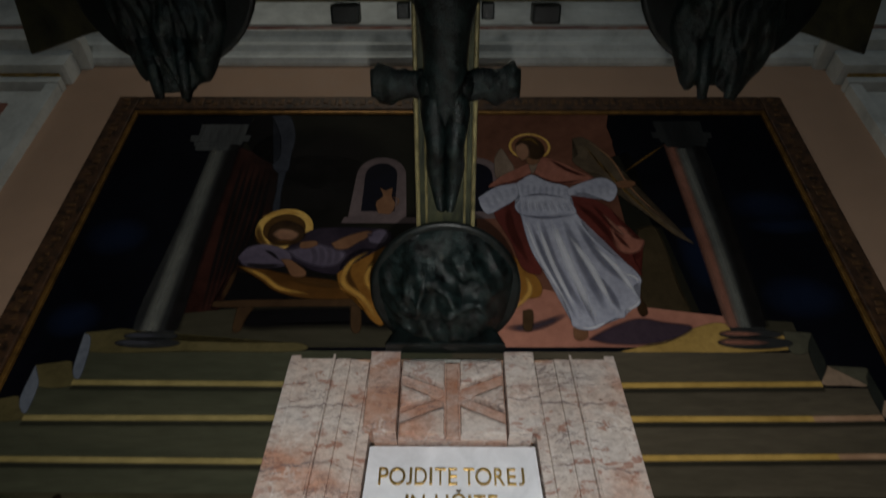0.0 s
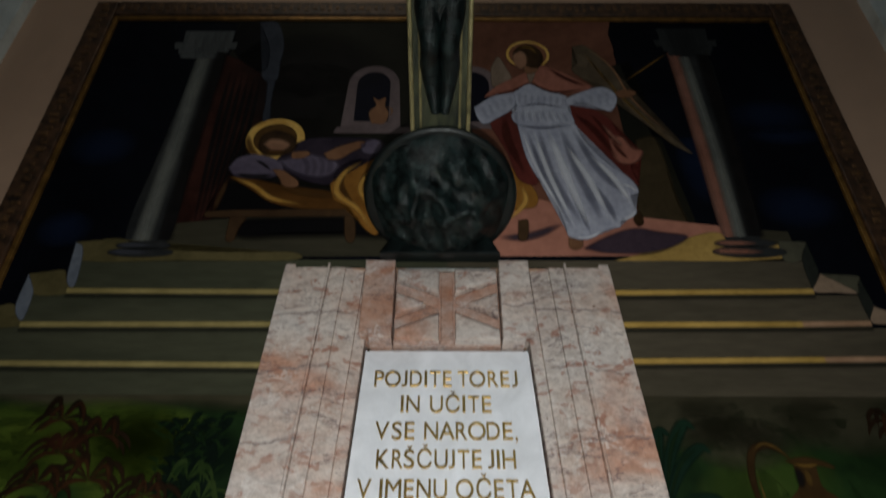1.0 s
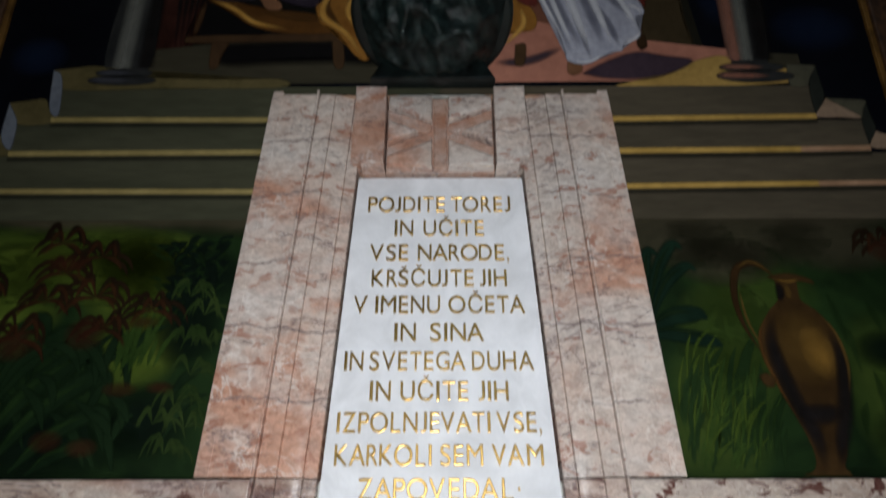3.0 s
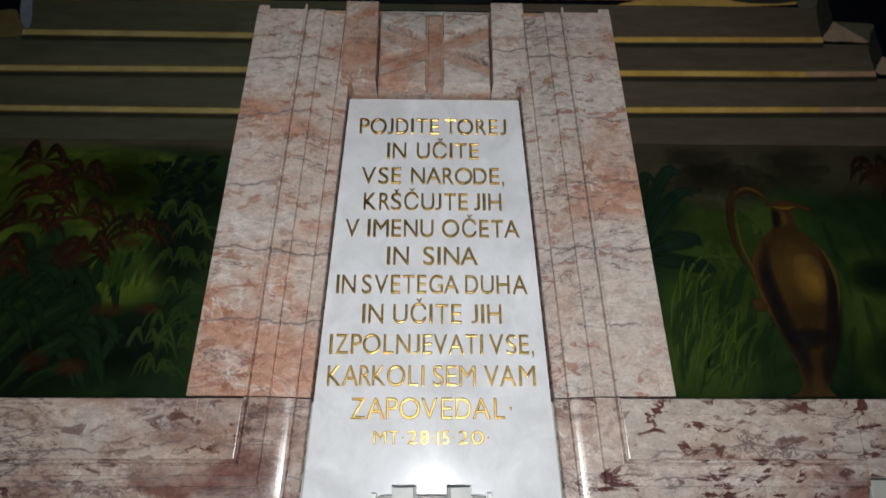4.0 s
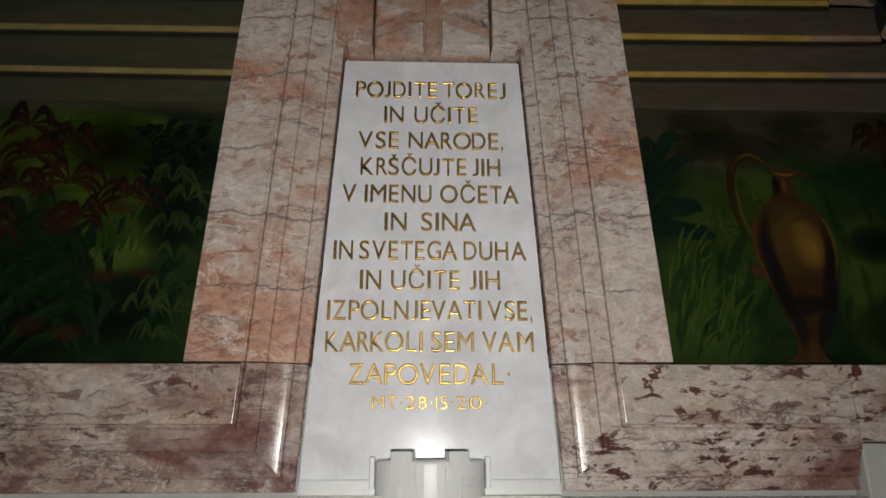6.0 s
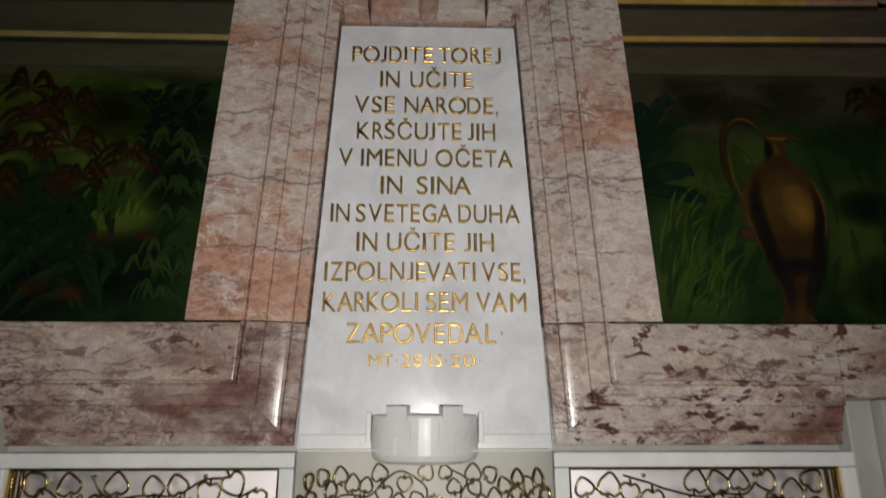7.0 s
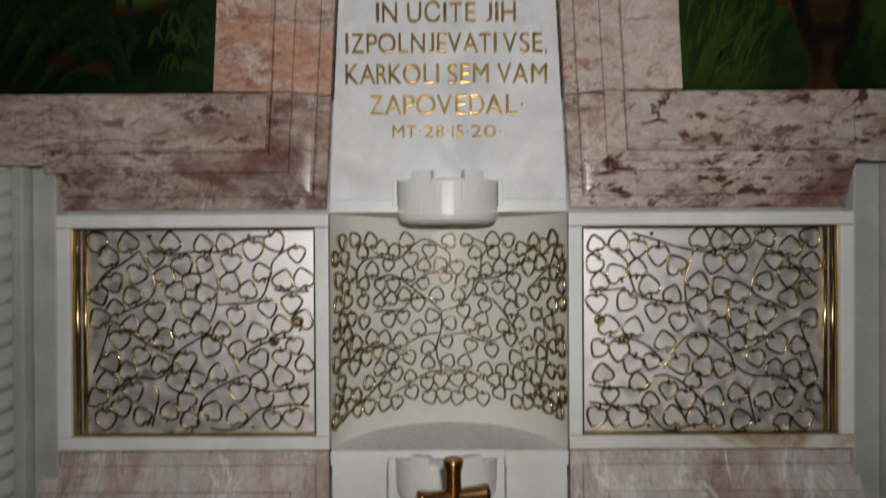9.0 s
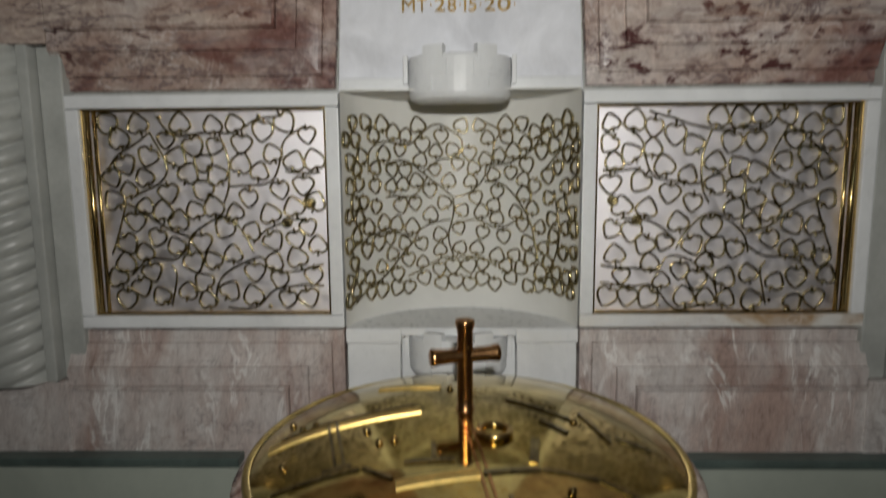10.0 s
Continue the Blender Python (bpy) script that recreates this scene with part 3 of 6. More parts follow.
O_CURTAIN = oil("dark_curtain", (0.014, 0.0045, 0.003), (0.044, 0.015, 0.011), 9.0)
O_PIER = oil("blue_pier", (0.018, 0.021, 0.03), (0.04, 0.045, 0.058))
O_STONEDK = oil("dim_stone", (0.012, 0.013, 0.014), (0.03, 0.031, 0.031))
O_GRASS = glaze("grass", (0.003, 0.008, 0.003), (0.0145, 0.034, 0.0087), 1.0, 3.5)
O_CLAY = oil("jug_clay", (0.0178, 0.0091, 0.003), (0.0508, 0.0278, 0.0091))
O_CLAYDK = oil("jug_clay_shade", (0.0120, 0.0062, 0.0022), (0.0320, 0.0165, 0.0056))
G_SOFT = glaze("soft_grey", (0.1, 0.105, 0.15), (0.17, 0.175, 0.23), 0.20)
G_UNDER = glaze("under_edge", (0.012, 0.012, 0.009), (0.022, 0.021, 0.015), 0.6)
G_SALMON = glaze("salmon", (0.22, 0.095, 0.065), (0.30, 0.14, 0.10), 0.8)

# ground layers
bm = bmesh.new()
IN_X, IN_TOP = 1.42, 4.115
bm.faces.new([bm.verts.new((x, 0, z)) for x, z in ((-IN_X, 1.742), (IN_X, 1.742), (IN_X, IN_TOP), (-IN_X, IN_TOP))])
clear_middle(bm)
for v in bm.verts:
    v.co.y = mural_y(v.co.z) - 0.002
rebase(part("painted_ground", bm, NIGHT, None, "near-black blue night sky"), mural)

shape("painted_room_wall", [(-0.877, 4.107), (0.270, 4.107), (0.294, 2.907), (-0.912, 2.907)], 1, INTERIOR)
shape("painted_warm_wall", [(0.089, 4.107), (0.722, 4.107), (0.679, 3.863), (0.699, 3.452), (0.781, 2.970), (0.097, 3.060)], 2, RUSTWALL)
shape("painted_dim_wall", [(0.646, 3.783), (0.736, 3.823), (0.837, 3.015), (0.662, 3.015)], 3, INTERIOR)
shape("painted_arch", [(0.704, 4.107), (0.673, 3.982), (0.690, 3.823), (0.758, 3.409), (0.919, 3.409), (0.893, 4.107)], 3, NIGHT)
form("painted_curtain", [(-0.902, 3.852), (-0.800, 3.794), (-0.705, 3.692), (-0.692, 3.465), (-0.731, 3.397), (-0.774, 3.243), (-0.819, 3.056), (-0.810, 2.944), (-0.900, 2.943), (-0.913, 3.293), (-0.914, 3.699)], 2, O_CURTAIN)
for i in range(6):
    soft_stroke("painted_curtain_fold", ((-0.860 +0.0250 * i, 3.786 -0.0160 * i), (-0.859 +0.0240 * i, 3.451 -0.0080 * i), (-0.844 +0.0140 * i, 2.970 +0.0320 * i)), 0.012, 2.4 + 0.1 * i, G_DARK)
form("painted_opening", [(-0.867, 4.052), (-0.778, 4.053), (-0.739, 3.928), (-0.722, 3.795), (-0.748, 3.754), (-0.840, 3.827), (-0.883, 3.928)], 3, O_BLACK)
form("painted_arch_pier", [(-0.795, 4.049), (-0.718, 4.049), (-0.672, 3.920), (-0.670, 3.803), (-0.669, 3.707), (-0.705, 3.692), (-0.737, 3.739), (-0.718, 3.787), (-0.735, 3.911)], 4, O_PIER)
form("painted_pier", [(-0.706, 3.699), (-0.676, 3.696), (-0.675, 3.594), (-0.665, 3.490), (-0.691, 3.490), (-0.696, 3.594)], 4.4, O_PIER)
for gx, gz, rx, rz in ((-1.25, 3.36, 0.13, 0.10), (-1.27, 3.0, 0.10, 0.08), (1.22, 3.52, 0.16, 0.09), (1.25, 3.42, 0.15, 0.05), (1.2, 3.1, 0.15, 0.10), (0.90, 3.3, 0.08, 0.2)):
    soft_oval("painted_night_glow", gx, gz, rx, rz, 2, G_BLUE)

# floor of the painted room, shadow, lit patch
shape("painted_floor", [(-1.178, 2.893), (1.137, 2.902), (1.130, 2.997), (0.876, 3.015), (0.193, 3.149), (-0.974, 3.015)], 4, FLOORP)
shape("painted_lit_floor", [(0.118, 2.898), (0.902, 2.902), (0.964, 3.011), (0.601, 3.060), (0.135, 3.167)], 5, SALMON)
form("painted_sunlit_floor", [(0.604, 2.901), (0.691, 2.917), (0.765, 2.956), (0.807, 2.975), (0.878, 2.993), (0.941, 2.979), (1.116, 2.935), (1.151, 2.903), (0.917, 2.882), (0.730, 2.881), (0.545, 2.880)], 5.6, O_YELLOW)
form("painted_shadow", [(0.445, 2.929), (0.532, 2.977), (0.623, 3.008), (0.707, 2.994), (0.793, 2.978), (0.742, 2.939), (0.643, 2.912), (0.522, 2.911)], 6, O_SHADE, 0.012)
soft_stroke("painted_shadow", ((0.170, 2.970), (0.275, 2.976), (0.395, 3.027)), 0.02, 6.2, G_SHADE)
form("painted_olive_pier", [(0.693, 3.397), (0.760, 3.411), (0.780, 3.301), (0.790, 3.135), (0.805, 2.986), (0.697, 2.992), (0.649, 3.017), (0.655, 3.184)], 4.6, O_ARCH, 0.012)

# columns
form("painted_column_shaft", [(-1.004, 3.883), (-0.908, 3.876), (-0.915, 3.320), (-0.918, 2.947), (-1.056, 2.947), (-1.037, 3.373)], 6, O_STONEDK)
soft_stroke("painted_column_light", ((-0.982, 3.869), (-0.992, 3.346), (-1.002, 2.953)), 0.035, 7, G_STONE, 0.0)
form("painted_column_shaft", [(0.904, 3.881), (1.059, 3.868), (1.047, 3.354), (1.030, 2.967), (0.915, 2.971), (0.912, 3.381)], 6, O_STONEDK)
soft_stroke("painted_column_light", ((0.922, 3.867), (0.930, 3.375), (0.932, 2.975)), 0.030, 7, G_SALMON, 0.0)
soft_stroke("painted_column_gleam", ((0.961, 3.840), (0.971, 3.367), (0.965, 2.975)), 0.025, 7.4, G_STONE, 0.0)
for cxm, cz in ((-1.08, 4.0), (1.075, 4.03)):
    for w, dz, h in ((0.085, 0.0, 0.03), (0.10, 0.035, 0.03), (0.125, 0.07, 0.045), (0.10, 0.12, 0.08)):
        k = 1.724 / (1.635 + 0.105 * (cz + dz - 1.75))
        zz = 1.75 + k * (cz + dz - 1.75)
        shape("painted_capital", [(cxm * k - w, zz), (cxm * k + w, zz), (cxm * k + w * 1.04, zz + h * 0.9), (cxm * k - w * 1.04, zz + h * 0.9)], 8, SHAFT if cxm < 0 else SHAFTDK)
for bx, bz, rx, rz, lit in ((-0.992, 2.908, 0.107, 0.018) + (0,), (-0.989, 2.934, 0.089, 0.017) + (0,), (0.982, 2.917, 0.121, 0.023) + (1,), (0.976, 2.949, 0.102, 0.019) + (1,)):
    form("painted_base", [(bx + rx * math.cos(t), bz + rz * math.sin(t)) for t in np.linspace(0, 2 * math.pi, 17)[:-1]], 8, O_STONEDK)
    soft_stroke("painted_base_light", ((bx - rx, bz + 0.003), (bx - rx * 0.5, bz + 0.002), (bx + rx * 0.4, bz)), rz * 0.6, 8.5, G_SALMON if lit else G_SOFT)
soft_stroke("painted_column_dark", ((-0.914, 3.862), (-0.923, 3.320), (-0.927, 2.954)), 0.03, 9, G_DARK, 0.0)
soft_stroke("painted_column_dark", ((1.039, 3.854), (1.034, 3.354), (1.017, 2.976)), 0.035, 9, G_DARK, 0.0)
for zz in (3.0, 3.3, 3.6, 3.8):
    soft_oval("painted_gloom", -0.55, zz, 0.30, 0.2, 3, G_DARK)

# window niches with a small jug
for wx in (-0.285, 0.10):
    arch = [(wx - 0.10 * math.cos(a), 3.68 + 0.105 * math.sin(a)) for a in np.linspace(0, math.pi, 13)]
    shape("painted_window_frame", [(wx - 0.112, 3.45)] + arch + [(wx + 0.112, 3.45)], 4, MAUVE)
    arch = [(wx - 0.065 * math.cos(a), 3.68 + 0.07 * math.sin(a)) for a in np.linspace(0, math.pi, 13)]
    shape("painted_window_dark", [(wx - 0.065, 3.485)] + arch + [(wx + 0.065, 3.485)], 5, NAVY)
shape("painted_sill", [(-0.42, 3.425), (-0.13, 3.425), (-0.14, 3.455), (-0.41, 3.455)], 5, MAUVE)
form("painted_small_jug", [(-0.283, 3.474), (-0.235, 3.474), (-0.220, 3.523), (-0.236, 3.563), (-0.235, 3.607), (-0.262, 3.595), (-0.284, 3.607), (-0.270, 3.566), (-0.295, 3.530)], 6, O_SKIN, 0.004)
soft_stroke("painted_jug_handle", ((-0.233, 3.559), (-0.208, 3.544), (-0.216, 3.506)), 0.005, 6.4, G_SKIN)

# bed and the sleeper, as plain cloth shapes
for leg in (((-0.730, 3.051), (-0.674, 3.051), (-0.692, 3.002), (-0.700, 2.955), (-0.727, 2.958)), ((-0.346, 3.064), (-0.314, 3.064), (-0.303, 2.960), (-0.333, 2.959)), ((0.239, 3.038), (0.272, 3.038), (0.264, 2.964), (0.236, 2.964))):
    form("painted_bed_leg", leg, 6.5, O_WOOD)
form("painted_bed_void", [(-0.686, 3.040), (-0.503, 3.049), (-0.328, 3.050), (-0.171, 3.048), (-0.167, 2.973), (-0.339, 2.977), (-0.510, 2.973), (-0.690, 2.970)], 5.5, O_BLACK, 0.03)
form("painted_bed_void", [(-0.764, 3.195), (-0.683, 3.171), (-0.585, 3.102), (-0.581, 3.074), (-0.776, 3.073)], 5.6, O_BLACK, 0.012)
soft_stroke("painted_bed_brace", ((-0.766, 3.213), (-0.780, 3.136), (-0.791, 3.065)), 0.013, 6.3, glaze("wood", (0.04, 0.02, 0.009), (0.07, 0.036, 0.016), 0.9))
form("painted_bed_rail", [(-0.816, 3.070), (-0.693, 3.077), (-0.507, 3.080), (-0.331, 3.089), (-0.326, 3.056), (-0.503, 3.051), (-0.687, 3.048), (-0.807, 3.048)], 7, O_WOOD, 0.004)
form("painted_bed_cloth", [(-0.770, 3.221), (-0.670, 3.207), (-0.590, 3.186), (-0.501, 3.170), (-0.404, 3.154), (-0.361, 3.109), (-0.333, 3.084), (-0.489, 3.083), (-0.606, 3.111), (-0.687, 3.169)], 8, O_DIMCLOTH)
soft_stroke("painted_cloth_light", ((-0.754, 3.217), (-0.675, 3.181), (-0.599, 3.125), (-0.492, 3.100)), 0.012, 8.4, G_GOLD)
soft_stroke("painted_cloth_shade", ((-0.587, 3.172), (-0.479, 3.149), (-0.364, 3.132)), 0.022, 8.4, G_BROWN)
form("painted_blanket", [(-0.408, 3.194), (-0.375, 3.264), (-0.321, 3.298), (-0.243, 3.314), (-0.046, 3.347), (0.181, 3.297), (0.299, 3.175), (0.302, 3.095), (0.217, 3.083), (0.123, 3.049), (-0.079, 3.043), (-0.216, 3.037), (-0.231, 2.978), (-0.273, 3.002), (-0.315, 3.061), (-0.341, 3.092), (-0.391, 3.126)], 8.2, O_ORANGE)
for i in range(8):
    soft_stroke("painted_blanket_fold", ((-0.353 +0.0740 * i, 3.270 -0.0070 * i), (-0.369 +0.0820 * i, 3.185 -0.0050 * i), (-0.313 +0.0750 * i, 3.092 -0.0030 * i)), 0.014 + 0.005 * (i % 3), 9 + 0.06 * i, G_BROWN)
soft_stroke("painted_blanket_light", ((-0.301, 3.289), (-0.364, 3.233), (-0.380, 3.149), (-0.303, 3.081), (-0.245, 2.988)), 0.014, 10, G_GOLD)
soft_stroke("painted_blanket_light", ((-0.278, 3.245), (-0.301, 3.173), (-0.277, 3.104)), 0.012, 10, G_GOLD)
soft_stroke("painted_blanket_light", ((0.261, 3.183), (0.266, 3.109), (0.192, 3.024)), 0.012, 10, G_GOLD)
form("painted_sleeper_cloth", [(-0.608, 3.300), (-0.531, 3.385), (-0.432, 3.401), (-0.310, 3.399), (-0.236, 3.386), (-0.223, 3.334), (-0.262, 3.302), (-0.341, 3.292), (-0.387, 3.247), (-0.408, 3.187), (-0.486, 3.198), (-0.548, 3.230), (-0.592, 3.259)], 9, O_VIOLETDK)
form("painted_sleeper_light", [(-0.597, 3.291), (-0.512, 3.320), (-0.435, 3.301), (-0.388, 3.276), (-0.417, 3.226), (-0.489, 3.223), (-0.557, 3.254)], 10, O_VIOLET, 0.016)
for i in range(4):
    soft_stroke("painted_sleeper_fold", ((-0.521 +0.0300 * i, 3.313 +0.0000 * i), (-0.495 +0.0270 * i, 3.269 +0.0000 * i), (-0.498 +0.0250 * i, 3.214 +0.0000 * i)), 0.014, 10.4 + 0.05 * i, glaze("sleeper_fold", (0.012, 0.009, 0.016), (0.03, 0.022, 0.034), 0.25))
form("painted_pillow", [(-0.773, 3.259), (-0.747, 3.304), (-0.681, 3.319), (-0.607, 3.294), (-0.579, 3.254), (-0.605, 3.220), (-0.688, 3.211), (-0.746, 3.225)], 9.2, O_VIOLET, 0.008)
soft_stroke("painted_pillow_shade", ((-0.752, 3.231), (-0.682, 3.219), (-0.596, 3.226)), 0.014, 9.6, G_DARK)
soft_stroke("painted_pillow_shade", ((-0.686, 3.294), (-0.653, 3.275), (-0.619, 3.244)), 0.008, 9.7, G_DARK)
form("painted_sleeper_arm", [(-0.443, 3.324), (-0.387, 3.359), (-0.317, 3.383), (-0.295, 3.366), (-0.344, 3.331), (-0.381, 3.301), (-0.422, 3.298)], 11, O_SKIN, 0.008)
form("painted_sleeper_cuff", [(-0.315, 3.370), (-0.267, 3.392), (-0.235, 3.366), (-0.254, 3.325), (-0.302, 3.331)], 11, O_VIOLET, 0.008)
form("painted_sleeper_arm", [(-0.617, 3.249), (-0.585, 3.249), (-0.547, 3.222), (-0.519, 3.196), (-0.523, 3.174), (-0.567, 3.178), (-0.589, 3.214)], 11, O_SKIN, 0.006)
form("painted_collar", [(-0.558, 3.330), (-0.504, 3.335), (-0.494, 3.317), (-0.524, 3.301), (-0.557, 3.304)], 11, O_SKIN, 0.006)


def ring(name, cx, cz, r_out, r_in, layer, material):
    bm = bmesh.new()
    n = 32
    rings = [[bm.verts.new((cx + r * math.cos(2 * math.pi * k / n), 0, cz + 0.92 * r * math.sin(2 * math.pi * k / n))) for k in range(n)] for r in (r_out, r_in)]
    for k in range(n):
        bm.faces.new((rings[0][k], rings[0][(k + 1) % n], rings[1][(k + 1) % n], rings[1][k]))
    for v in bm.verts:
        v.co.y = mural_y(v.co.z) - 0.003 - 0.0005 * layer
    return rebase(part(name, bm, material), mural)


hx, hz, hr, _ = (-0.629, 3.395, 0.001, 0.001)
form("painted_halo_disc", [(hx + 0.105 * math.cos(t), hz + 0.088 * math.sin(t)) for t in np.linspace(0, 2 * math.pi, 17)[:-1]], 8.6, oil("halo_ground", (0.05, 0.024, 0.006), (0.10, 0.05, 0.014)))
ring("painted_halo", hx, hz, 0.108, 0.080, 8.8, HALO)
soft_stroke("painted_halo_shade", ((-0.736, 3.424), (-0.711, 3.345), (-0.675, 3.313)), 0.018, 8.95, G_BROWN)
soft_stroke("painted_halo_gleam", ((-0.725, 3.451), (-0.648, 3.482), (-0.562, 3.459)), 0.010, 8.95, G_GOLD)
form("painted_head", [(-0.686, 3.358), (-0.677, 3.411), (-0.630, 3.435), (-0.570, 3.411), (-0.546, 3.365), (-0.568, 3.326), (-0.620, 3.313), (-0.661, 3.319)], 9.8, O_HAIR, 0.012)
form("painted_cheek", [(-0.665, 3.368), (-0.643, 3.391), (-0.600, 3.387), (-0.572, 3.365), (-0.593, 3.340), (-0.635, 3.342)], 10.6, O_FACE, 0.014)
soft_stroke("painted_beard", ((-0.658, 3.332), (-0.618, 3.330), (-0.579, 3.335)), 0.010, 11, G_BROWN)

# the winged figure, as plain cloth shapes
form("painted_wing", [(0.512, 3.902), (0.561, 3.909), (0.609, 3.861), (0.657, 3.783), (0.684, 3.716), (0.710, 3.604), (0.774, 3.483), (0.833, 3.404), (0.887, 3.329), (0.826, 3.372), (0.766, 3.443), (0.696, 3.535), (0.654, 3.620), (0.595, 3.683), (0.541, 3.708), (0.496, 3.766), (0.525, 3.809)], 8, O_WING, 0.004)
for i in range(5):
    soft_stroke("painted_feather", ((0.556 +0.0170 * i, 3.870 -0.0350 * i), (0.605 +0.0180 * i, 3.749 -0.0360 * i), (0.684 +0.0390 * i, 3.596 -0.0610 * i)), 0.006, 8.6 + 0.08 * i, G_DARK if i % 2 else G_JUG)
soft_stroke("painted_wing_edge", ((0.564, 3.902), (0.656, 3.780), (0.713, 3.601), (0.832, 3.400)), 0.006, 9, G_SKIN)
form("painted_wing", [(0.176, 3.773), (0.206, 3.837), (0.233, 3.782), (0.255, 3.707), (0.207, 3.674), (0.176, 3.674)], 8, O_PALE, 0.006)
form("painted_cape", [(0.182, 3.556), (0.162, 3.474), (0.191, 3.395), (0.219, 3.326), (0.253, 3.208), (0.317, 3.193), (0.301, 3.299), (0.278, 3.424), (0.263, 3.526)], 9.3, O_CAPE)
form("painted_cape", [(0.447, 3.588), (0.543, 3.554), (0.612, 3.497), (0.638, 3.418), (0.671, 3.362), (0.706, 3.341), (0.693, 3.308), (0.655, 3.272), (0.670, 3.184), (0.621, 3.222), (0.553, 3.314), (0.501, 3.396), (0.446, 3.482)], 9.3, O_CAPE)
form("painted_cape_end", [(0.596, 3.403), (0.641, 3.408), (0.673, 3.358), (0.706, 3.339), (0.674, 3.290), (0.621, 3.285), (0.597, 3.327)], 10, O_SHAWL, 0.012)
soft_stroke("painted_cape_fold", ((0.479, 3.527), (0.549, 3.439), (0.613, 3.301)), 0.018, 10.3, G_RED)
soft_stroke("painted_cape_fold", ((0.540, 3.527), (0.587, 3.439), (0.641, 3.341)), 0.012, 10.4, G_RED)
soft_stroke("painted_cape_fold", ((0.597, 3.396), (0.625, 3.341), (0.650, 3.301)), 0.010, 10.5, G_RED)
soft_stroke("painted_cape_fold", ((0.218, 3.511), (0.223, 3.395), (0.275, 3.234)), 0.02, 10.3, G_RED)
soft_stroke("painted_cape_light", ((0.576, 3.475), (0.618, 3.397), (0.644, 3.362)), 0.010, 10.6, G_SALMON)
form("painted_dress", [(0.261, 3.481), (0.358, 3.470), (0.468, 3.479), (0.501, 3.396), (0.561, 3.300), (0.640, 3.216), (0.662, 3.157), (0.631, 3.135), (0.642, 3.075), (0.616, 3.049), (0.585, 3.037), (0.576, 3.011), (0.536, 3.002), (0.463, 2.962), (0.403, 2.973), (0.394, 3.016), (0.366, 3.121), (0.311, 3.234), (0.282, 3.326)], 11, O_ROBE, 0.005)
for fold_line, wd in ((((0.295, 3.438), (0.345, 3.221), (0.416, 2.999)), 0.013), (((0.339, 3.445), (0.367, 3.234), (0.451, 3.016)), 0.020), (((0.421, 3.453), (0.469, 3.234), (0.520, 3.028)), 0.024), (((0.464, 3.446), (0.535, 3.261), (0.621, 3.135)), 0.020), (((0.497, 3.209), (0.543, 3.110), (0.569, 3.028)), 0.016), (((0.423, 3.183), (0.451, 3.086), (0.475, 2.977)), 0.012)):
    soft_stroke("painted_dress_fold", fold_line, wd, 11.6, G_GREY)
for fold_line, wd in ((((0.275, 3.452), (0.318, 3.260), (0.405, 3.027)), 0.010), (((0.318, 3.452), (0.359, 3.234), (0.430, 2.999)), 0.012), (((0.373, 3.453), (0.418, 3.234), (0.481, 2.988)), 0.020), (((0.433, 3.368), (0.497, 3.209), (0.549, 3.028)), 0.016), (((0.513, 3.327), (0.588, 3.209), (0.637, 3.087)), 0.014), (((0.403, 2.976), (0.464, 2.969), (0.531, 3.005)), 0.006), (((0.579, 3.034), (0.622, 3.057), (0.643, 3.087)), 0.008), (((0.595, 3.190), (0.638, 3.178), (0.656, 3.147)), 0.008)):
    soft_stroke("painted_dress_light", fold_line, wd, 12.2, G_WHITE)
form("painted_bodice", [(0.247, 3.626), (0.319, 3.679), (0.374, 3.647), (0.461, 3.611), (0.462, 3.542), (0.475, 3.475), (0.412, 3.467), (0.319, 3.455), (0.260, 3.471), (0.243, 3.514), (0.265, 3.556)], 12.4, O_ROBE, 0.005)
soft_stroke("painted_belt_shade", ((0.266, 3.559), (0.356, 3.572), (0.459, 3.548)), 0.007, 12.8, G_GREY)
soft_stroke("painted_hem_shade", ((0.259, 3.464), (0.356, 3.450), (0.472, 3.465)), 0.009, 12.8, G_GREY)
for i in range(8):
    soft_stroke("painted_gather", ((0.267 +0.0240 * i, 3.541 +0.0000 * i), (0.260 +0.0260 * i, 3.508 +0.0000 * i), (0.262 +0.0280 * i, 3.474 +0.0000 * i)), 0.009, 12.9 + 0.03 * i, G_SOFT)
    soft_stroke("painted_gather", ((0.282 +0.0240 * i, 3.634 -0.0030 * i), (0.278 +0.0240 * i, 3.606 -0.0030 * i), (0.278 +0.0230 * i, 3.575 -0.0020 * i)), 0.008, 12.9 + 0.03 * i, G_SOFT)
    soft_stroke("painted_gather_light", ((0.279 +0.0240 * i, 3.537 +0.0000 * i), (0.273 +0.0270 * i, 3.508 +0.0000 * i), (0.276 +0.0270 * i, 3.479 +0.0000 * i)), 0.004, 13.2 + 0.03 * i, G_PALE)
form("painted_sleeve", [(0.103, 3.553), (0.167, 3.605), (0.248, 3.637), (0.257, 3.559), (0.185, 3.496), (0.138, 3.469), (0.114, 3.503)], 13, O_ROBE, 0.005)
form("painted_sleeve", [(0.454, 3.600), (0.533, 3.643), (0.604, 3.664), (0.645, 3.635), (0.653, 3.601), (0.638, 3.558), (0.613, 3.536), (0.566, 3.557), (0.513, 3.580), (0.461, 3.565)], 13, O_ROBE, 0.005)
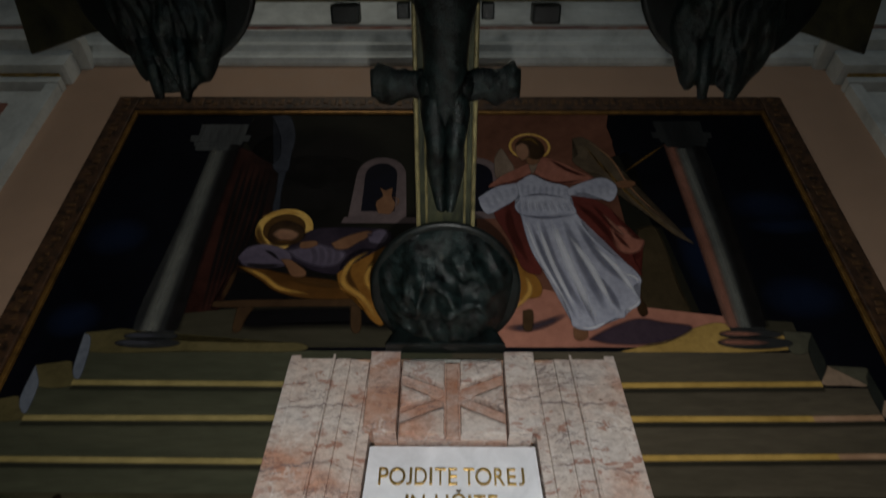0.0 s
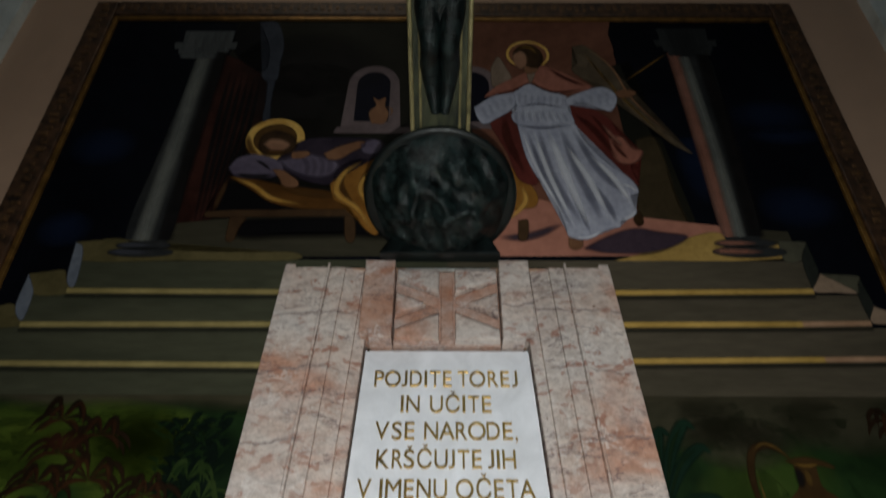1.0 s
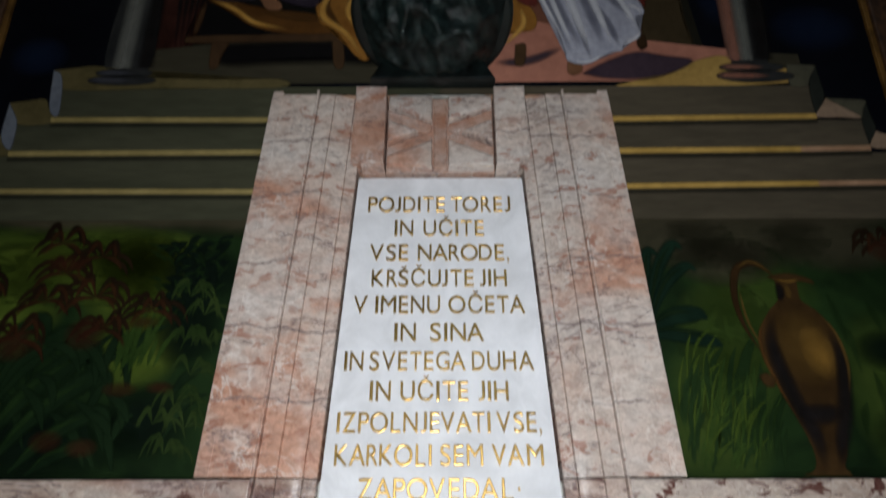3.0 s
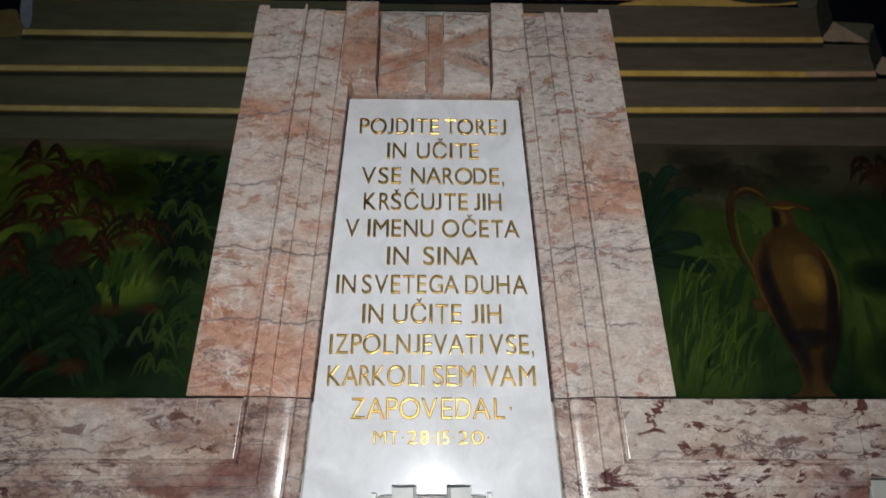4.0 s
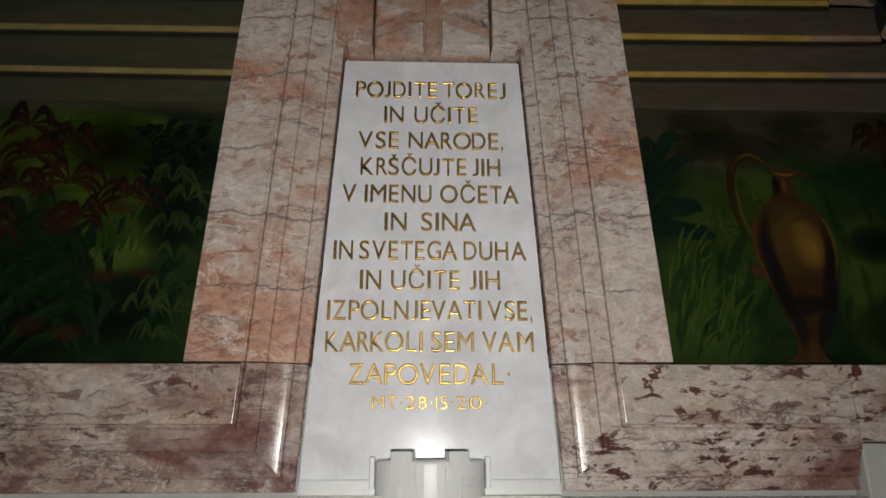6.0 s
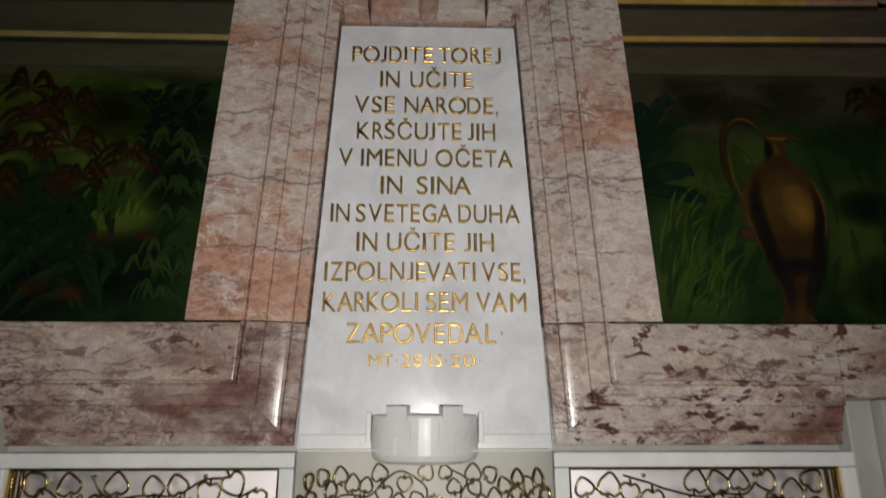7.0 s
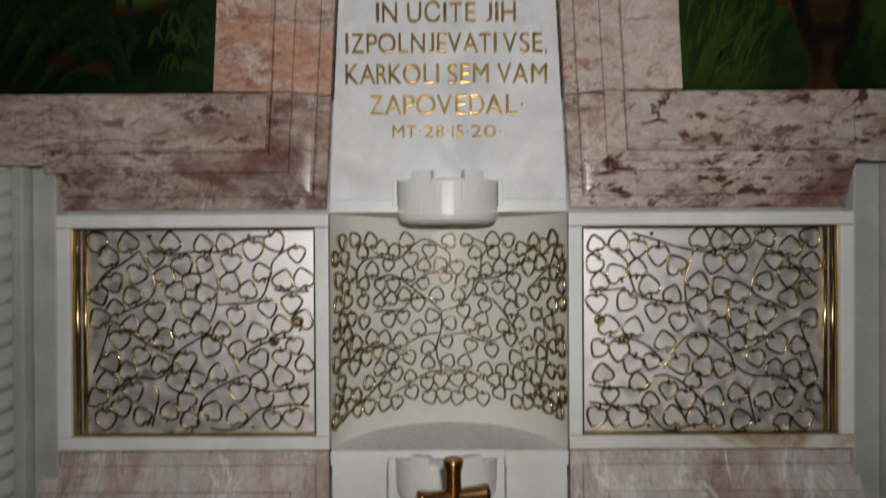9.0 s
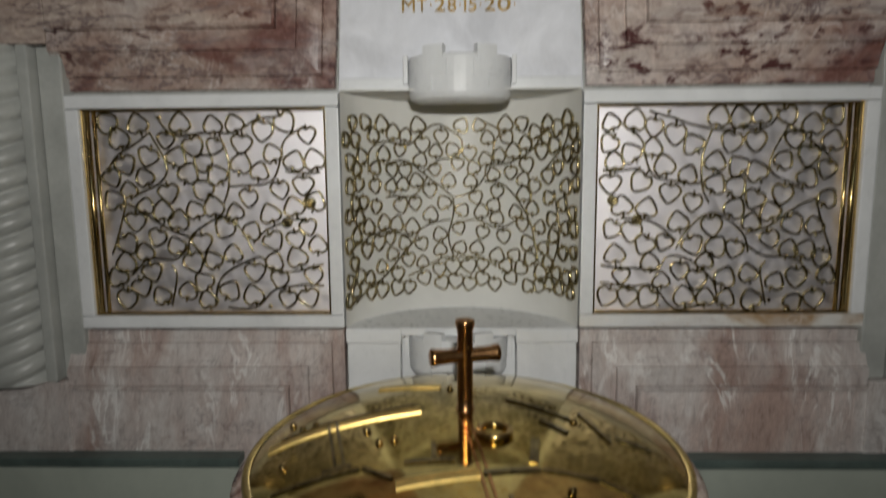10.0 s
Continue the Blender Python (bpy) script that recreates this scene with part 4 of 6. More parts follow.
for i in range(5):
    soft_stroke("painted_sleeve_shade", ((0.132 +0.0270 * i, 3.564 +0.0130 * i), (0.140 +0.0260 * i, 3.533 +0.0140 * i), (0.154 +0.0230 * i, 3.496 +0.0180 * i)), 0.011, 13.6 + 0.04 * i, G_SOFT)
    soft_stroke("painted_sleeve_shade", ((0.488 +0.0330 * i, 3.600 +0.0100 * i), (0.489 +0.0320 * i, 3.585 +0.0060 * i), (0.498 +0.0290 * i, 3.566 -0.0010 * i)), 0.011, 13.6 + 0.04 * i, G_SOFT)
form("painted_shawl", [(0.313, 3.745), (0.264, 3.715), (0.193, 3.666), (0.145, 3.610), (0.202, 3.623), (0.259, 3.637), (0.326, 3.691), (0.369, 3.657), (0.429, 3.630), (0.497, 3.633), (0.564, 3.661), (0.517, 3.699), (0.453, 3.749), (0.386, 3.782), (0.344, 3.769)], 14, O_SHAWL, 0.005)
soft_stroke("painted_shawl_shade", ((0.162, 3.618), (0.248, 3.640), (0.320, 3.686)), 0.007, 14.6, G_RED)
soft_stroke("painted_shawl_shade", ((0.337, 3.679), (0.418, 3.635), (0.546, 3.654)), 0.008, 14.6, G_RED)
soft_stroke("painted_shawl_shade", ((0.397, 3.774), (0.472, 3.707), (0.547, 3.667)), 0.012, 14.7, G_RED)
form("painted_clasp", [(0.316, 3.745), (0.350, 3.745), (0.340, 3.707), (0.327, 3.686), (0.319, 3.707)], 14.8, O_PALE, 0.005)
form("painted_arm_end", [(0.648, 3.639), (0.693, 3.651), (0.732, 3.639), (0.715, 3.614), (0.663, 3.607)], 13, O_SKIN, 0.005)
ax, az, _, _ = (0.328, 3.848, 0.001, 0.002)
form("painted_halo_disc", [(ax + 0.085 * math.cos(t), az + 0.080 * math.sin(t)) for t in np.linspace(0, 2 * math.pi, 17)[:-1]], 13.9, oil("halo_haze", (0.13, 0.055, 0.03), (0.20, 0.085, 0.045)))
ring("painted_halo", ax, az, 0.088, 0.077, 14.0, HALO)
form("painted_neck", [(0.307, 3.791), (0.358, 3.799), (0.361, 3.757), (0.330, 3.735), (0.308, 3.748)], 14.9, O_SKIN, 0.006)
form("painted_hair", [(0.268, 3.860), (0.300, 3.901), (0.349, 3.905), (0.384, 3.860), (0.385, 3.800), (0.356, 3.769), (0.316, 3.782), (0.277, 3.816)], 15.0, O_HAIR, 0.008)
form("painted_cheek", [(0.270, 3.848), (0.298, 3.866), (0.320, 3.843), (0.319, 3.791), (0.293, 3.762), (0.275, 3.786), (0.266, 3.816)], 15.4, O_FACE, 0.010)
soft_stroke("painted_hair_light", ((0.287, 3.883), (0.336, 3.891), (0.370, 3.843)), 0.008, 15.6, G_JUG)
form("painted_foot", [(0.400, 2.968), (0.437, 2.975), (0.445, 2.940), (0.422, 2.921), (0.399, 2.931)], 10.5, O_SKIN, 0.005)
form("painted_foot", [(0.637, 3.077), (0.654, 3.069), (0.658, 3.028), (0.636, 3.014), (0.625, 3.040)], 10.5, O_HAIR, 0.005)
soft_stroke("painted_staff", ((0.701, 3.700), (0.797, 3.780), (0.903, 3.867)), 0.006, 8.2, G_JUG)

# steps: risers, lit edges, pale ends
RISERS = (((-1.172, 1.142), 2.882, 2.760), ((-1.284, 1.281), 2.760, 2.648), ((-1.405, 1.40), 2.650, 2.432))
for (xa, xb), za, zb in RISERS:
    shape("painted_riser", [(xa, za), (0.0, za), (0.0, zb), (xa, zb)], 7, STEPDK)
    shape("painted_riser", [(0.0, za), (xb, za), (xb, zb), (0.0, zb)], 7, STEPWARM)
for xa, xb, za, zb, material in ((-1.184, -0.491, 2.769, 2.766, STEPOCHRE), (-1.287, -0.491, 2.654, 2.657, STEPOCHRE), (-1.405, -0.491, 2.528, 2.524, STEPOCHRE), (0.491, 1.143, 2.766, 2.774, STEPYE), (0.491, 1.074, 2.658, 2.662, STEPYE), (1.074, 1.282, 2.662, 2.666, STEPROSE), (0.491, 1.10, 2.539, 2.547, STEPYE), (1.10, 1.40, 2.547, 2.551, STEPROSE)):
    soft_stroke("painted_step_edge", ((xa, za), ((xa + xb) / 2, (za + zb) / 2), (xb, zb)), 0.0115, 8, material, 0.0, 3.0)
    soft_stroke("painted_under_edge", ((xa, za - 0.018), ((xa + xb) / 2, (za + zb) / 2 - 0.018), (xb, zb - 0.018)), 0.010, 7.6, G_UNDER, 0.0, 1.0)
O_OLIVE = oil("olive_tread", (0.060, 0.050, 0.020), (0.105, 0.085, 0.036))
O_BLUE = oil("blue_step_end", (0.085, 0.098, 0.125), (0.150, 0.165, 0.195))
O_CREAM = oil("cream_tread", (0.200, 0.140, 0.095), (0.300, 0.215, 0.150))
O_DIM = oil("dim_tread", (0.050, 0.050, 0.034), (0.085, 0.080, 0.055))
O_DARKEND = oil("dark_step_end", (0.012, 0.014, 0.012), (0.024, 0.026, 0.021))
for outline, layer, material in (
        (((-1.211, 2.946), (-1.14, 2.955), (-1.07, 2.960), (-0.914, 2.922), (-0.70, 2.912), (-0.50, 2.911), (-0.50, 2.880), (-0.85, 2.878), (-1.172, 2.876)), 7.4, O_OLIVE),
        (((-1.212, 2.944), (-1.187, 2.930), (-1.172, 2.876), (-1.166, 2.784), (-1.197, 2.809)), 8.6, O_BLUE),
        (((-1.323, 2.828), (-1.27, 2.836), (-1.216, 2.841), (-1.197, 2.809), (-1.166, 2.784), (-1.163, 2.760), (-1.283, 2.754)), 7.8, O_OLIVE),
        (((-1.323, 2.826), (-1.300, 2.79), (-1.284, 2.752), (-1.285, 2.668), (-1.322, 2.711)), 8.6, O_BLUE),
        (((-1.405, 2.712), (-1.372, 2.716), (-1.329, 2.720), (-1.285, 2.668), (-1.284, 2.648), (-1.40, 2.645)), 7.8, O_OLIVE),
        (((1.085, 2.962), (1.130, 2.958), (1.176, 2.952), (1.158, 2.92), (1.141, 2.884), (1.085, 2.883)), 7.9, O_DIM),
        (((1.176, 2.952), (1.180, 2.89), (1.180, 2.841), (1.145, 2.776), (1.141, 2.884)), 8.2, O_DARKEND),
        (((1.184, 2.837), (1.245, 2.833), (1.302, 2.827), (1.290, 2.80), (1.276, 2.766), (1.23, 2.79)), 8.3, O_DIM),
        (((1.183, 2.836), (1.232, 2.803), (1.277, 2.768), (1.21, 2.769), (1.143, 2.773), (1.165, 2.81)), 8.5, O_CREAM),
        (((1.302, 2.827), (1.308, 2.77), (1.311, 2.726), (1.284, 2.672), (1.276, 2.766)), 8.2, O_DARKEND),
        (((1.310, 2.722), (1.345, 2.707), (1.40, 2.69), (1.40, 2.660), (1.338, 2.662), (1.283, 2.670)), 8.5, O_CREAM)):
    form("painted_step_face", outline, layer, material, 0.005)

# garden at the foot
for s in (-1, 1):
    shape("painted_path", [(s * 0.491, 2.435), (s * 1.42, 2.435), (s * 1.42, 2.20), (s * 0.491, 2.20)], 2, EARTH)
    form("painted_grass", [(s * 0.491, 2.39), (s * 0.8, 2.40), (s * 1.1, 2.39), (s * 1.41, 2.40), (s * 1.415, 2.0), (s * 1.415, 1.75), (s * 1.0, 1.747), (s * 0.491, 1.75), (s * 0.491, 2.0)], 2.6, O_GRASS, 0.05)
# lit lawn behind the flowers, haze of grass round the jug
for gx, gz, rx, rz in ((-1.16, 2.30, 0.26, 0.12), (-0.95, 2.30, 0.30, 0.13), (-0.82, 2.24, 0.16, 0.16), (-0.80, 2.27, 0.14, 0.12), (-1.20, 2.16, 0.22, 0.12), (-0.78, 2.06, 0.13, 0.12), (-0.82, 2.33, 0.2, 0.08)):
    soft_oval("painted_lit_lawn", gx, gz, rx, rz, 3, G_LAWN)
for gx, gz, rx, rz in ((0.66, 1.84, 0.16, 0.13), (0.72, 1.97, 0.16, 0.14), (0.74, 2.10, 0.14, 0.16), (0.84, 2.20, 0.18, 0.12), (1.12, 1.95, 0.13, 0.22), (1.3, 2.1, 0.12, 0.2)):
    soft_oval("painted_lit_grass", gx, gz, rx, rz, 3, G_GREEN)
for gx, gz, rx, rz in ((-0.98, 1.83, 0.26, 0.12), (-0.64, 2.27, 0.12, 0.09), (-0.66, 2.10, 0.10, 0.10), (-0.72, 1.88, 0.14, 0.10), (1.15, 2.05, 0.10, 0.06), (1.2, 1.84, 0.16, 0.10), (-1.28, 1.9, 0.16, 0.2)):
    soft_oval("painted_deep_green", gx, gz, rx, rz, 3.4, G_DEEP)
for gx, gz, rx, rz in ((0.62, 2.37, 0.2, 0.10), (0.85, 2.37, 0.24, 0.11), (1.10, 2.36, 0.22, 0.10), (0.78, 2.30, 0.16, 0.08)):
    soft_oval("painted_earth_haze", gx, gz, rx, rz, 3.2, G_EARTH)
rnd = random.Random(5)


def tufts(name, count, xs, zs, length, width, layer, material, bend, side=0):
    """Loose brush strokes that rise and bow over to one side."""
    lines = []
    for _ in range(count):
        x, z, d = rnd.uniform(*xs), rnd.uniform(*zs), side or rnd.choice((-1, 1))
        h, b = length * rnd.uniform(0.5, 1.4), bend * rnd.uniform(0.3, 1.5) * d
        b = min(b, -0.575 - x) if x < 0 else max(b, 0.55 - x)
        lines.append(((x, z), (x + b * 0.36, z + h * 0.55), (x + b, z + h * (1.0 if side else rnd.uniform(0.7, 1.0)))))
    strokes(name, lines, width, layer, material)


def spray(name, cx, cz, reach, count, a0, a1, width, layer, material, sag=0.6):
    """A head of narrow drooping leaves thrown out from one point."""
    lines = []
    for a in np.linspace(a0, a1, count):
        a += rnd.uniform(-0.16, 0.16)
        if abs(a - math.pi / 2) < 0.45:
            a = math.pi / 2 + math.copysign(0.45 + 0.2 * rnd.random(), a - math.pi / 2)
        r = reach * rnd.uniform(0.65, 1.2)
        u, w = math.cos(a), math.sin(a)
        lines.append(((cx, cz), (cx + r * 0.45 * u, cz + r * 0.5 * w + 0.012), (cx + r * 0.8 * u, cz + r * 0.5 * w - 0.1 * sag * r), (cx + r * u, cz + r * 0.4 * w - sag * r * 0.7)))
    strokes(name, lines, width, layer, material)


# dim undergrowth
tufts("painted_bush", 46, (-0.73, -0.60), (2.14, 2.34), 0.045, 0.010, 3.6, G_DEEP, 0.04)
tufts("painted_bush_light", 44, (-0.78, -0.59), (2.20, 2.36), 0.03, 0.004, 5.8, LEAF6, 0.03)
tufts("painted_undergrowth", 46, (-1.35, -0.64), (1.75, 2.0), 0.14, 0.012, 3.8, LEAF2, 0.10)
# broad dark leaves, each with a paler stroke along it
for (x0, z0), (x1, z1), w in (((-1.15, 1.84), (-0.97, 2.10), 0.036), ((-1.12, 1.80), (-0.90, 2.05), 0.040), ((-1.20, 1.90), (-1.05, 2.14), 0.030), ((-1.08, 1.77), (-0.86, 1.99), 0.034), ((-1.02, 1.76), (-0.84, 1.90), 0.026), ((-0.98, 1.752), (-0.86, 1.82), 0.02), ((-1.26, 1.80), (-1.18, 2.12), 0.034), ((-1.32, 1.80), (-1.30, 2.08), 0.03)):
    mx_, mz_ = x0 + (x1 - x0) * 0.42, z0 + (z1 - z0) * 0.58
    soft_stroke("painted_broad_leaf", ((x0, z0), (mx_, mz_), (x1, z1), (x1 + 0.04, z1 - 0.05)), w, 4.6 + 2 * (x0 + 1.3), LEAF2, 0.9, 2.0)
    soft_stroke("painted_leaf_light", ((x0 + 0.005, z0 + 0.012), (mx_ - 0.004, mz_ + 0.01), (x1 - 0.01, z1)), w * 0.36, 4.7 + 2 * (x0 + 1.3), LEAF4, 0.9, 1.0)
for x1, z1, w in ((0.668, 2.35, 0.022), (0.695, 2.286, 0.020), (0.70, 2.15, 0.030), (0.725, 2.076, 0.024), (0.60, 2.33, 0.02)):
    soft_stroke("painted_broad_leaf", ((0.53, 2.09), (0.50 + 0.5 * (x1 - 0.5), 2.10 + 0.62 * (z1 - 2.09)), (x1 - 0.03, z1), (x1, z1 - 0.012)), w, 4.6 + x1, LEAF5, 0.9, 2.0)
    soft_stroke("painted_leaf_light", ((0.54, 2.11), (0.505 + 0.5 * (x1 - 0.5), 2.115 + 0.62 * (z1 - 2.09)), (x1 - 0.03, z1 + 0.004)), w * 0.3, 5.6 + x1, LEAF2, 0.9, 1.0)
# red-leaved plants: dark heads with a few warmer strokes
for px, pz, r in ((-1.05, 2.36, 0.10), (-0.93, 2.32, 0.09), (-1.02, 2.27, 0.09), (-1.05, 2.19, 0.10), (-0.92, 2.20, 0.11), (-0.765, 2.165, 0.09), (-1.10, 2.09, 0.10), (-0.88, 2.11, 0.08), (-1.24, 2.24, 0.10), (1.21, 2.35, 0.08), (1.30, 2.28, 0.09)):
    spray("painted_red_stem", px, pz, r, 9, -0.5, 3.6, 0.0062, 6.4, REDDARK)
    spray("painted_red_leaf", px + 0.006, pz - 0.006, r * 0.8, 4, -0.3, 3.4, 0.0055, 7.2, REDLEAF)
for px, pz, rx, rz in ((-0.80, 1.955, 0.05, 0.022), (-0.70, 1.96, 0.04, 0.018), (-0.95, 1.83, 0.045, 0.03), (-0.86, 1.815, 0.045, 0.025), (-0.92, 2.10, 0.06, 0.05), (-0.78, 2.13, 0.05, 0.02), (-1.02, 2.30, 0.07, 0.03), (-1.10, 2.07, 0.06, 0.05), (1.22, 2.33, 0.05, 0.04)):
    soft_oval("painted_red_bloom", px, pz, rx, rz, 7.8, G_BLOOM)
# pale arching blades
tufts("painted_pale_blade", 16, (-0.84, -0.72), (1.98, 2.04), 0.12, 0.0065, 6.2, LEAF1, 0.035, 1)
for px, pz, r in ((-0.665, 2.20, 0.08), (-0.62, 2.15, 0.08), (-0.60, 2.07, 0.08), (-0.66, 2.08, 0.07), (-0.63, 1.99, 0.08), (-0.655, 1.91, 0.10), (-0.62, 1.86, 0.09), (-0.70, 1.87, 0.08), (-0.66, 1.80, 0.07)):
    spray("painted_fern", px, pz, r, 9, 0.1, 2.4, 0.0036, 6.8, LEAF7, 0.65)
# grass round the jug
tufts("painted_grass_stroke", 70, (0.585, 0.83), (1.752, 1.98), 0.10, 0.006, 4.0, LEAF4, 0.04, 1)
tufts("painted_blade", 34, (0.59, 0.80), (1.752, 1.90), 0.12, 0.0042, 5.4, LEAF1, 0.05, 1)
tufts("painted_bright_blade", 26, (0.58, 0.76), (1.755, 1.90), 0.11, 0.0032, 5.8, LEAF3, 0.05, 1)
tufts("painted_bright_blade", 7, (0.60, 0.66), (1.93, 2.02), 0.10, 0.0040, 5.8, LEAF3, 0.06, 1)
tufts("painted_grass_stroke", 26, (1.02, 1.36), (1.752, 2.1), 0.16, 0.009, 4.0, LEAF6, 0.02)

# the painted jug
jug = curve([(0.851, 1.75), (0.882, 1.765), (0.890, 1.80), (0.876, 1.86), (0.845, 1.95), (0.822, 2.04), (0.828, 2.10), (0.862, 2.155), (0.893, 2.185), (0.900, 2.215), (0.898, 2.245)], 5)
jug += curve([(0.958, 2.245), (0.955, 2.215), (0.957, 2.185), (0.99, 2.155), (1.022, 2.10), (1.030, 2.02), (1.012, 1.93), (0.985, 1.86), (0.968, 1.80), (0.955, 1.77), (0.968, 1.75)], 5)
shape("painted_jug", [tuple(p) for p in jug], 8, CLAY)
soft_oval("painted_jug_glow", 0.935, 2.06, 0.085, 0.11, 8.6, G_OCHRE, 0.1)
soft_oval("painted_jug_light", 0.965, 2.045, 0.045, 0.075, 9, G_JUG, 0.15)
soft_oval("painted_jug_light", 0.972, 2.03, 0.022, 0.035, 9.3, G_JUG, 0.2)
soft_stroke("painted_jug_shade", ((0.872, 2.15), (0.852, 2.06), (0.875, 1.93), (0.905, 1.84), (0.908, 1.76)), 0.026, 9.1, G_DARK)
soft_stroke("painted_jug_shade", ((1.005, 2.11), (1.018, 2.03), (0.995, 1.91), (0.962, 1.82), (0.945, 1.76)), 0.024, 9.1, G_DARK)
soft_stroke("painted_jug_shade", ((0.875, 1.90), (0.93, 1.89), (0.99, 1.905)), 0.03, 9.2, G_DARK)
soft_stroke("painted_jug_shade", ((0.903, 2.24), (0.906, 2.21), (0.898, 2.18)), 0.014, 9.4, G_DARK)
soft_stroke("painted_jug_rim", ((0.985, 2.155), (1.020, 2.10), (1.030, 2.02), (1.014, 1.94)), 0.006, 9.6, G_OCHRE)
soft_stroke("painted_jug_rim", ((0.862, 2.155), (0.828, 2.10), (0.823, 2.04), (0.846, 1.95), (0.874, 1.87)), 0.006, 9.6, G_BROWN)
soft_stroke("painted_jug_rim", ((0.926, 2.235), (0.927, 2.21), (0.925, 2.185)), 0.010, 9.6, G_OCHRE)
form("painted_jug_lip", [(0.880, 2.252), (0.915, 2.262), (0.950, 2.262), (0.992, 2.246), (1.002, 2.234), (0.965, 2.240), (0.920, 2.238)], 10, O_CLAY, 0.005)
soft_stroke("painted_lip_light", ((0.895, 2.246), (0.935, 2.240), (0.965, 2.246)), 0.006, 10.4, G_JUG)
strokes("painted_jug_handle", [((0.905, 2.248), (0.872, 2.282), (0.838, 2.294), (0.800, 2.272), (0.782, 2.20), (0.790, 2.12), (0.822, 2.04))], 0.0095, 9.7, O_CLAYDK)
soft_stroke("painted_handle_light", ((0.90, 2.255), (0.868, 2.288), (0.836, 2.298), (0.80, 2.275)), 0.006, 10.5, G_OCHRE)
soft_stroke("painted_handle_light", ((0.797, 2.22), (0.802, 2.13), (0.828, 2.05)), 0.0045, 10.5, G_OCHRE)
form("painted_jug_stub", [(0.800, 1.985), (0.818, 1.992), (0.838, 1.978), (0.830, 1.958), (0.810, 1.962)], 9.9, O_CLAY, 0.006)

# carved frame round the mural
mframe = empty("mural_frame", "", "", (0, -0.02, 1.75))
mframe["label"] = "dark brown carved picture frame with a gilt fillet"
FRAMEWOOD = plain("carved_frame", (0.06, 0.028, 0.012), 0.5, 0.5, 0.1, 26.0, 0.5)
CARVE = plain("frame_carving", (0.10, 0.05, 0.018), 0.5, 0.5, 0.2, 40.0, 0.4)
FILLET = plain("gilt_fillet", (0.24, 0.125, 0.03), 0.3, 0.4, 0.6, 20.0, 0.1)


def on_wall(bm, out):
    """Lay a flat bar, modelled upright, on to the leaning wall; its front stands out by y."""
    bmesh.ops.bisect_plane(bm, geom=bm.verts[:] + bm.edges[:] + bm.faces[:], plane_co=(0, 0, BEND), plane_no=(0, 0, 1))
    for v in bm.verts:
        v.co.y = mural_y(v.co.z) + v.co.y
    return bm


for nm, b in (("frame_side", (-1.508, -1.415, 1.75, 4.165)), ("frame_side", (1.387, 1.482, 1.75, 4.165)), ("frame_top", (-1.413, 1.385, 4.079, 4.165))):
    rebase(part(nm, on_wall(box(b[0], b[1], -0.022, 0.0, b[2], b[3], 0.006), 0), FRAMEWOOD), mframe)
for nm, b in (("fillet", (-1.414, -1.397, 1.75, 4.061)), ("fillet", (1.369, 1.386, 1.75, 4.061)), ("fillet", (-1.414, 1.386, 4.062, 4.078))):
    rebase(part(nm, on_wall(box(b[0], b[1], -0.014, 0.0, b[2], b[3], 0.003), 0), FILLET), mframe)
bm = bmesh.new()
for i in range(70):
    for bx in (-1.4615, 1.4345):
        z = 1.8 + i * 0.0338
        add_box(bm, bx - 0.014 - 0.008 * math.sin(i * 2.3), bx + 0.014 + 0.008 * math.sin(i * 1.7), -0.0255, -0.018, z, z + 0.018 + 0.006 * math.sin(i * 5.1), 0.003)
for i in range(84):
    add_box(bm, -1.40 + i * 0.033, -1.38 + i * 0.033 + 0.005 * math.sin(i * 5.1), -0.0255, -0.018, 4.106 + 0.008 * math.sin(i * 2.3), 4.138 + 0.008 * math.sin(i * 1.7), 0.003)
rebase(tagged(part("carving", on_wall(bm, 0), CARVE, None, "small gilt leaf carving along the frame"), kind="stuff"), mframe)
rebase(mframe, mural)

# ---- the marble surround: tapered jambs, mitred mouldings, band over the cupboards ----
PLAQUE_TOP, CUP_TOP, CUP_LOW = 2.586, 1.456, 0.868


def edge_x(z):
    """Half the plaque's width at a height: it tapers upward."""
    return 0.242 + 0.0505 * (PLAQUE_TOP - z)


def outer_x(z):
    return 0.570 - 0.0475 * (z - 1.742)


COVE = [(0.0395 + 0.051 * k / 8, -0.0275 - 0.0185 * (k / 8) ** 1.6) for k in range(9)]
PROFILE = [(0.006, 0.010), (0.006, -0.015), (0.008, -0.0175), (0.033, -0.019), (0.0345, -0.0185), (0.0355, -0.0165), (0.0370, -0.0165), (0.0382, -0.0265)] + COVE + [(0.0912, -0.0455), (0.092, -0.0430), (0.0935, -0.0430), (0.095, -0.051), (0.0965, -0.0525), (0.1185, -0.0525), (0.1195, -0.050), (0.139, -0.050), (0.140, -0.0485), (0.1408, -0.0450), (0.1426, -0.0450), (0.1442, -0.059), (0.146, -0.0605), (0.1495, -0.0605), (0.151, -0.059), (0.1515, -0.0500), (0.153, -0.0500)]

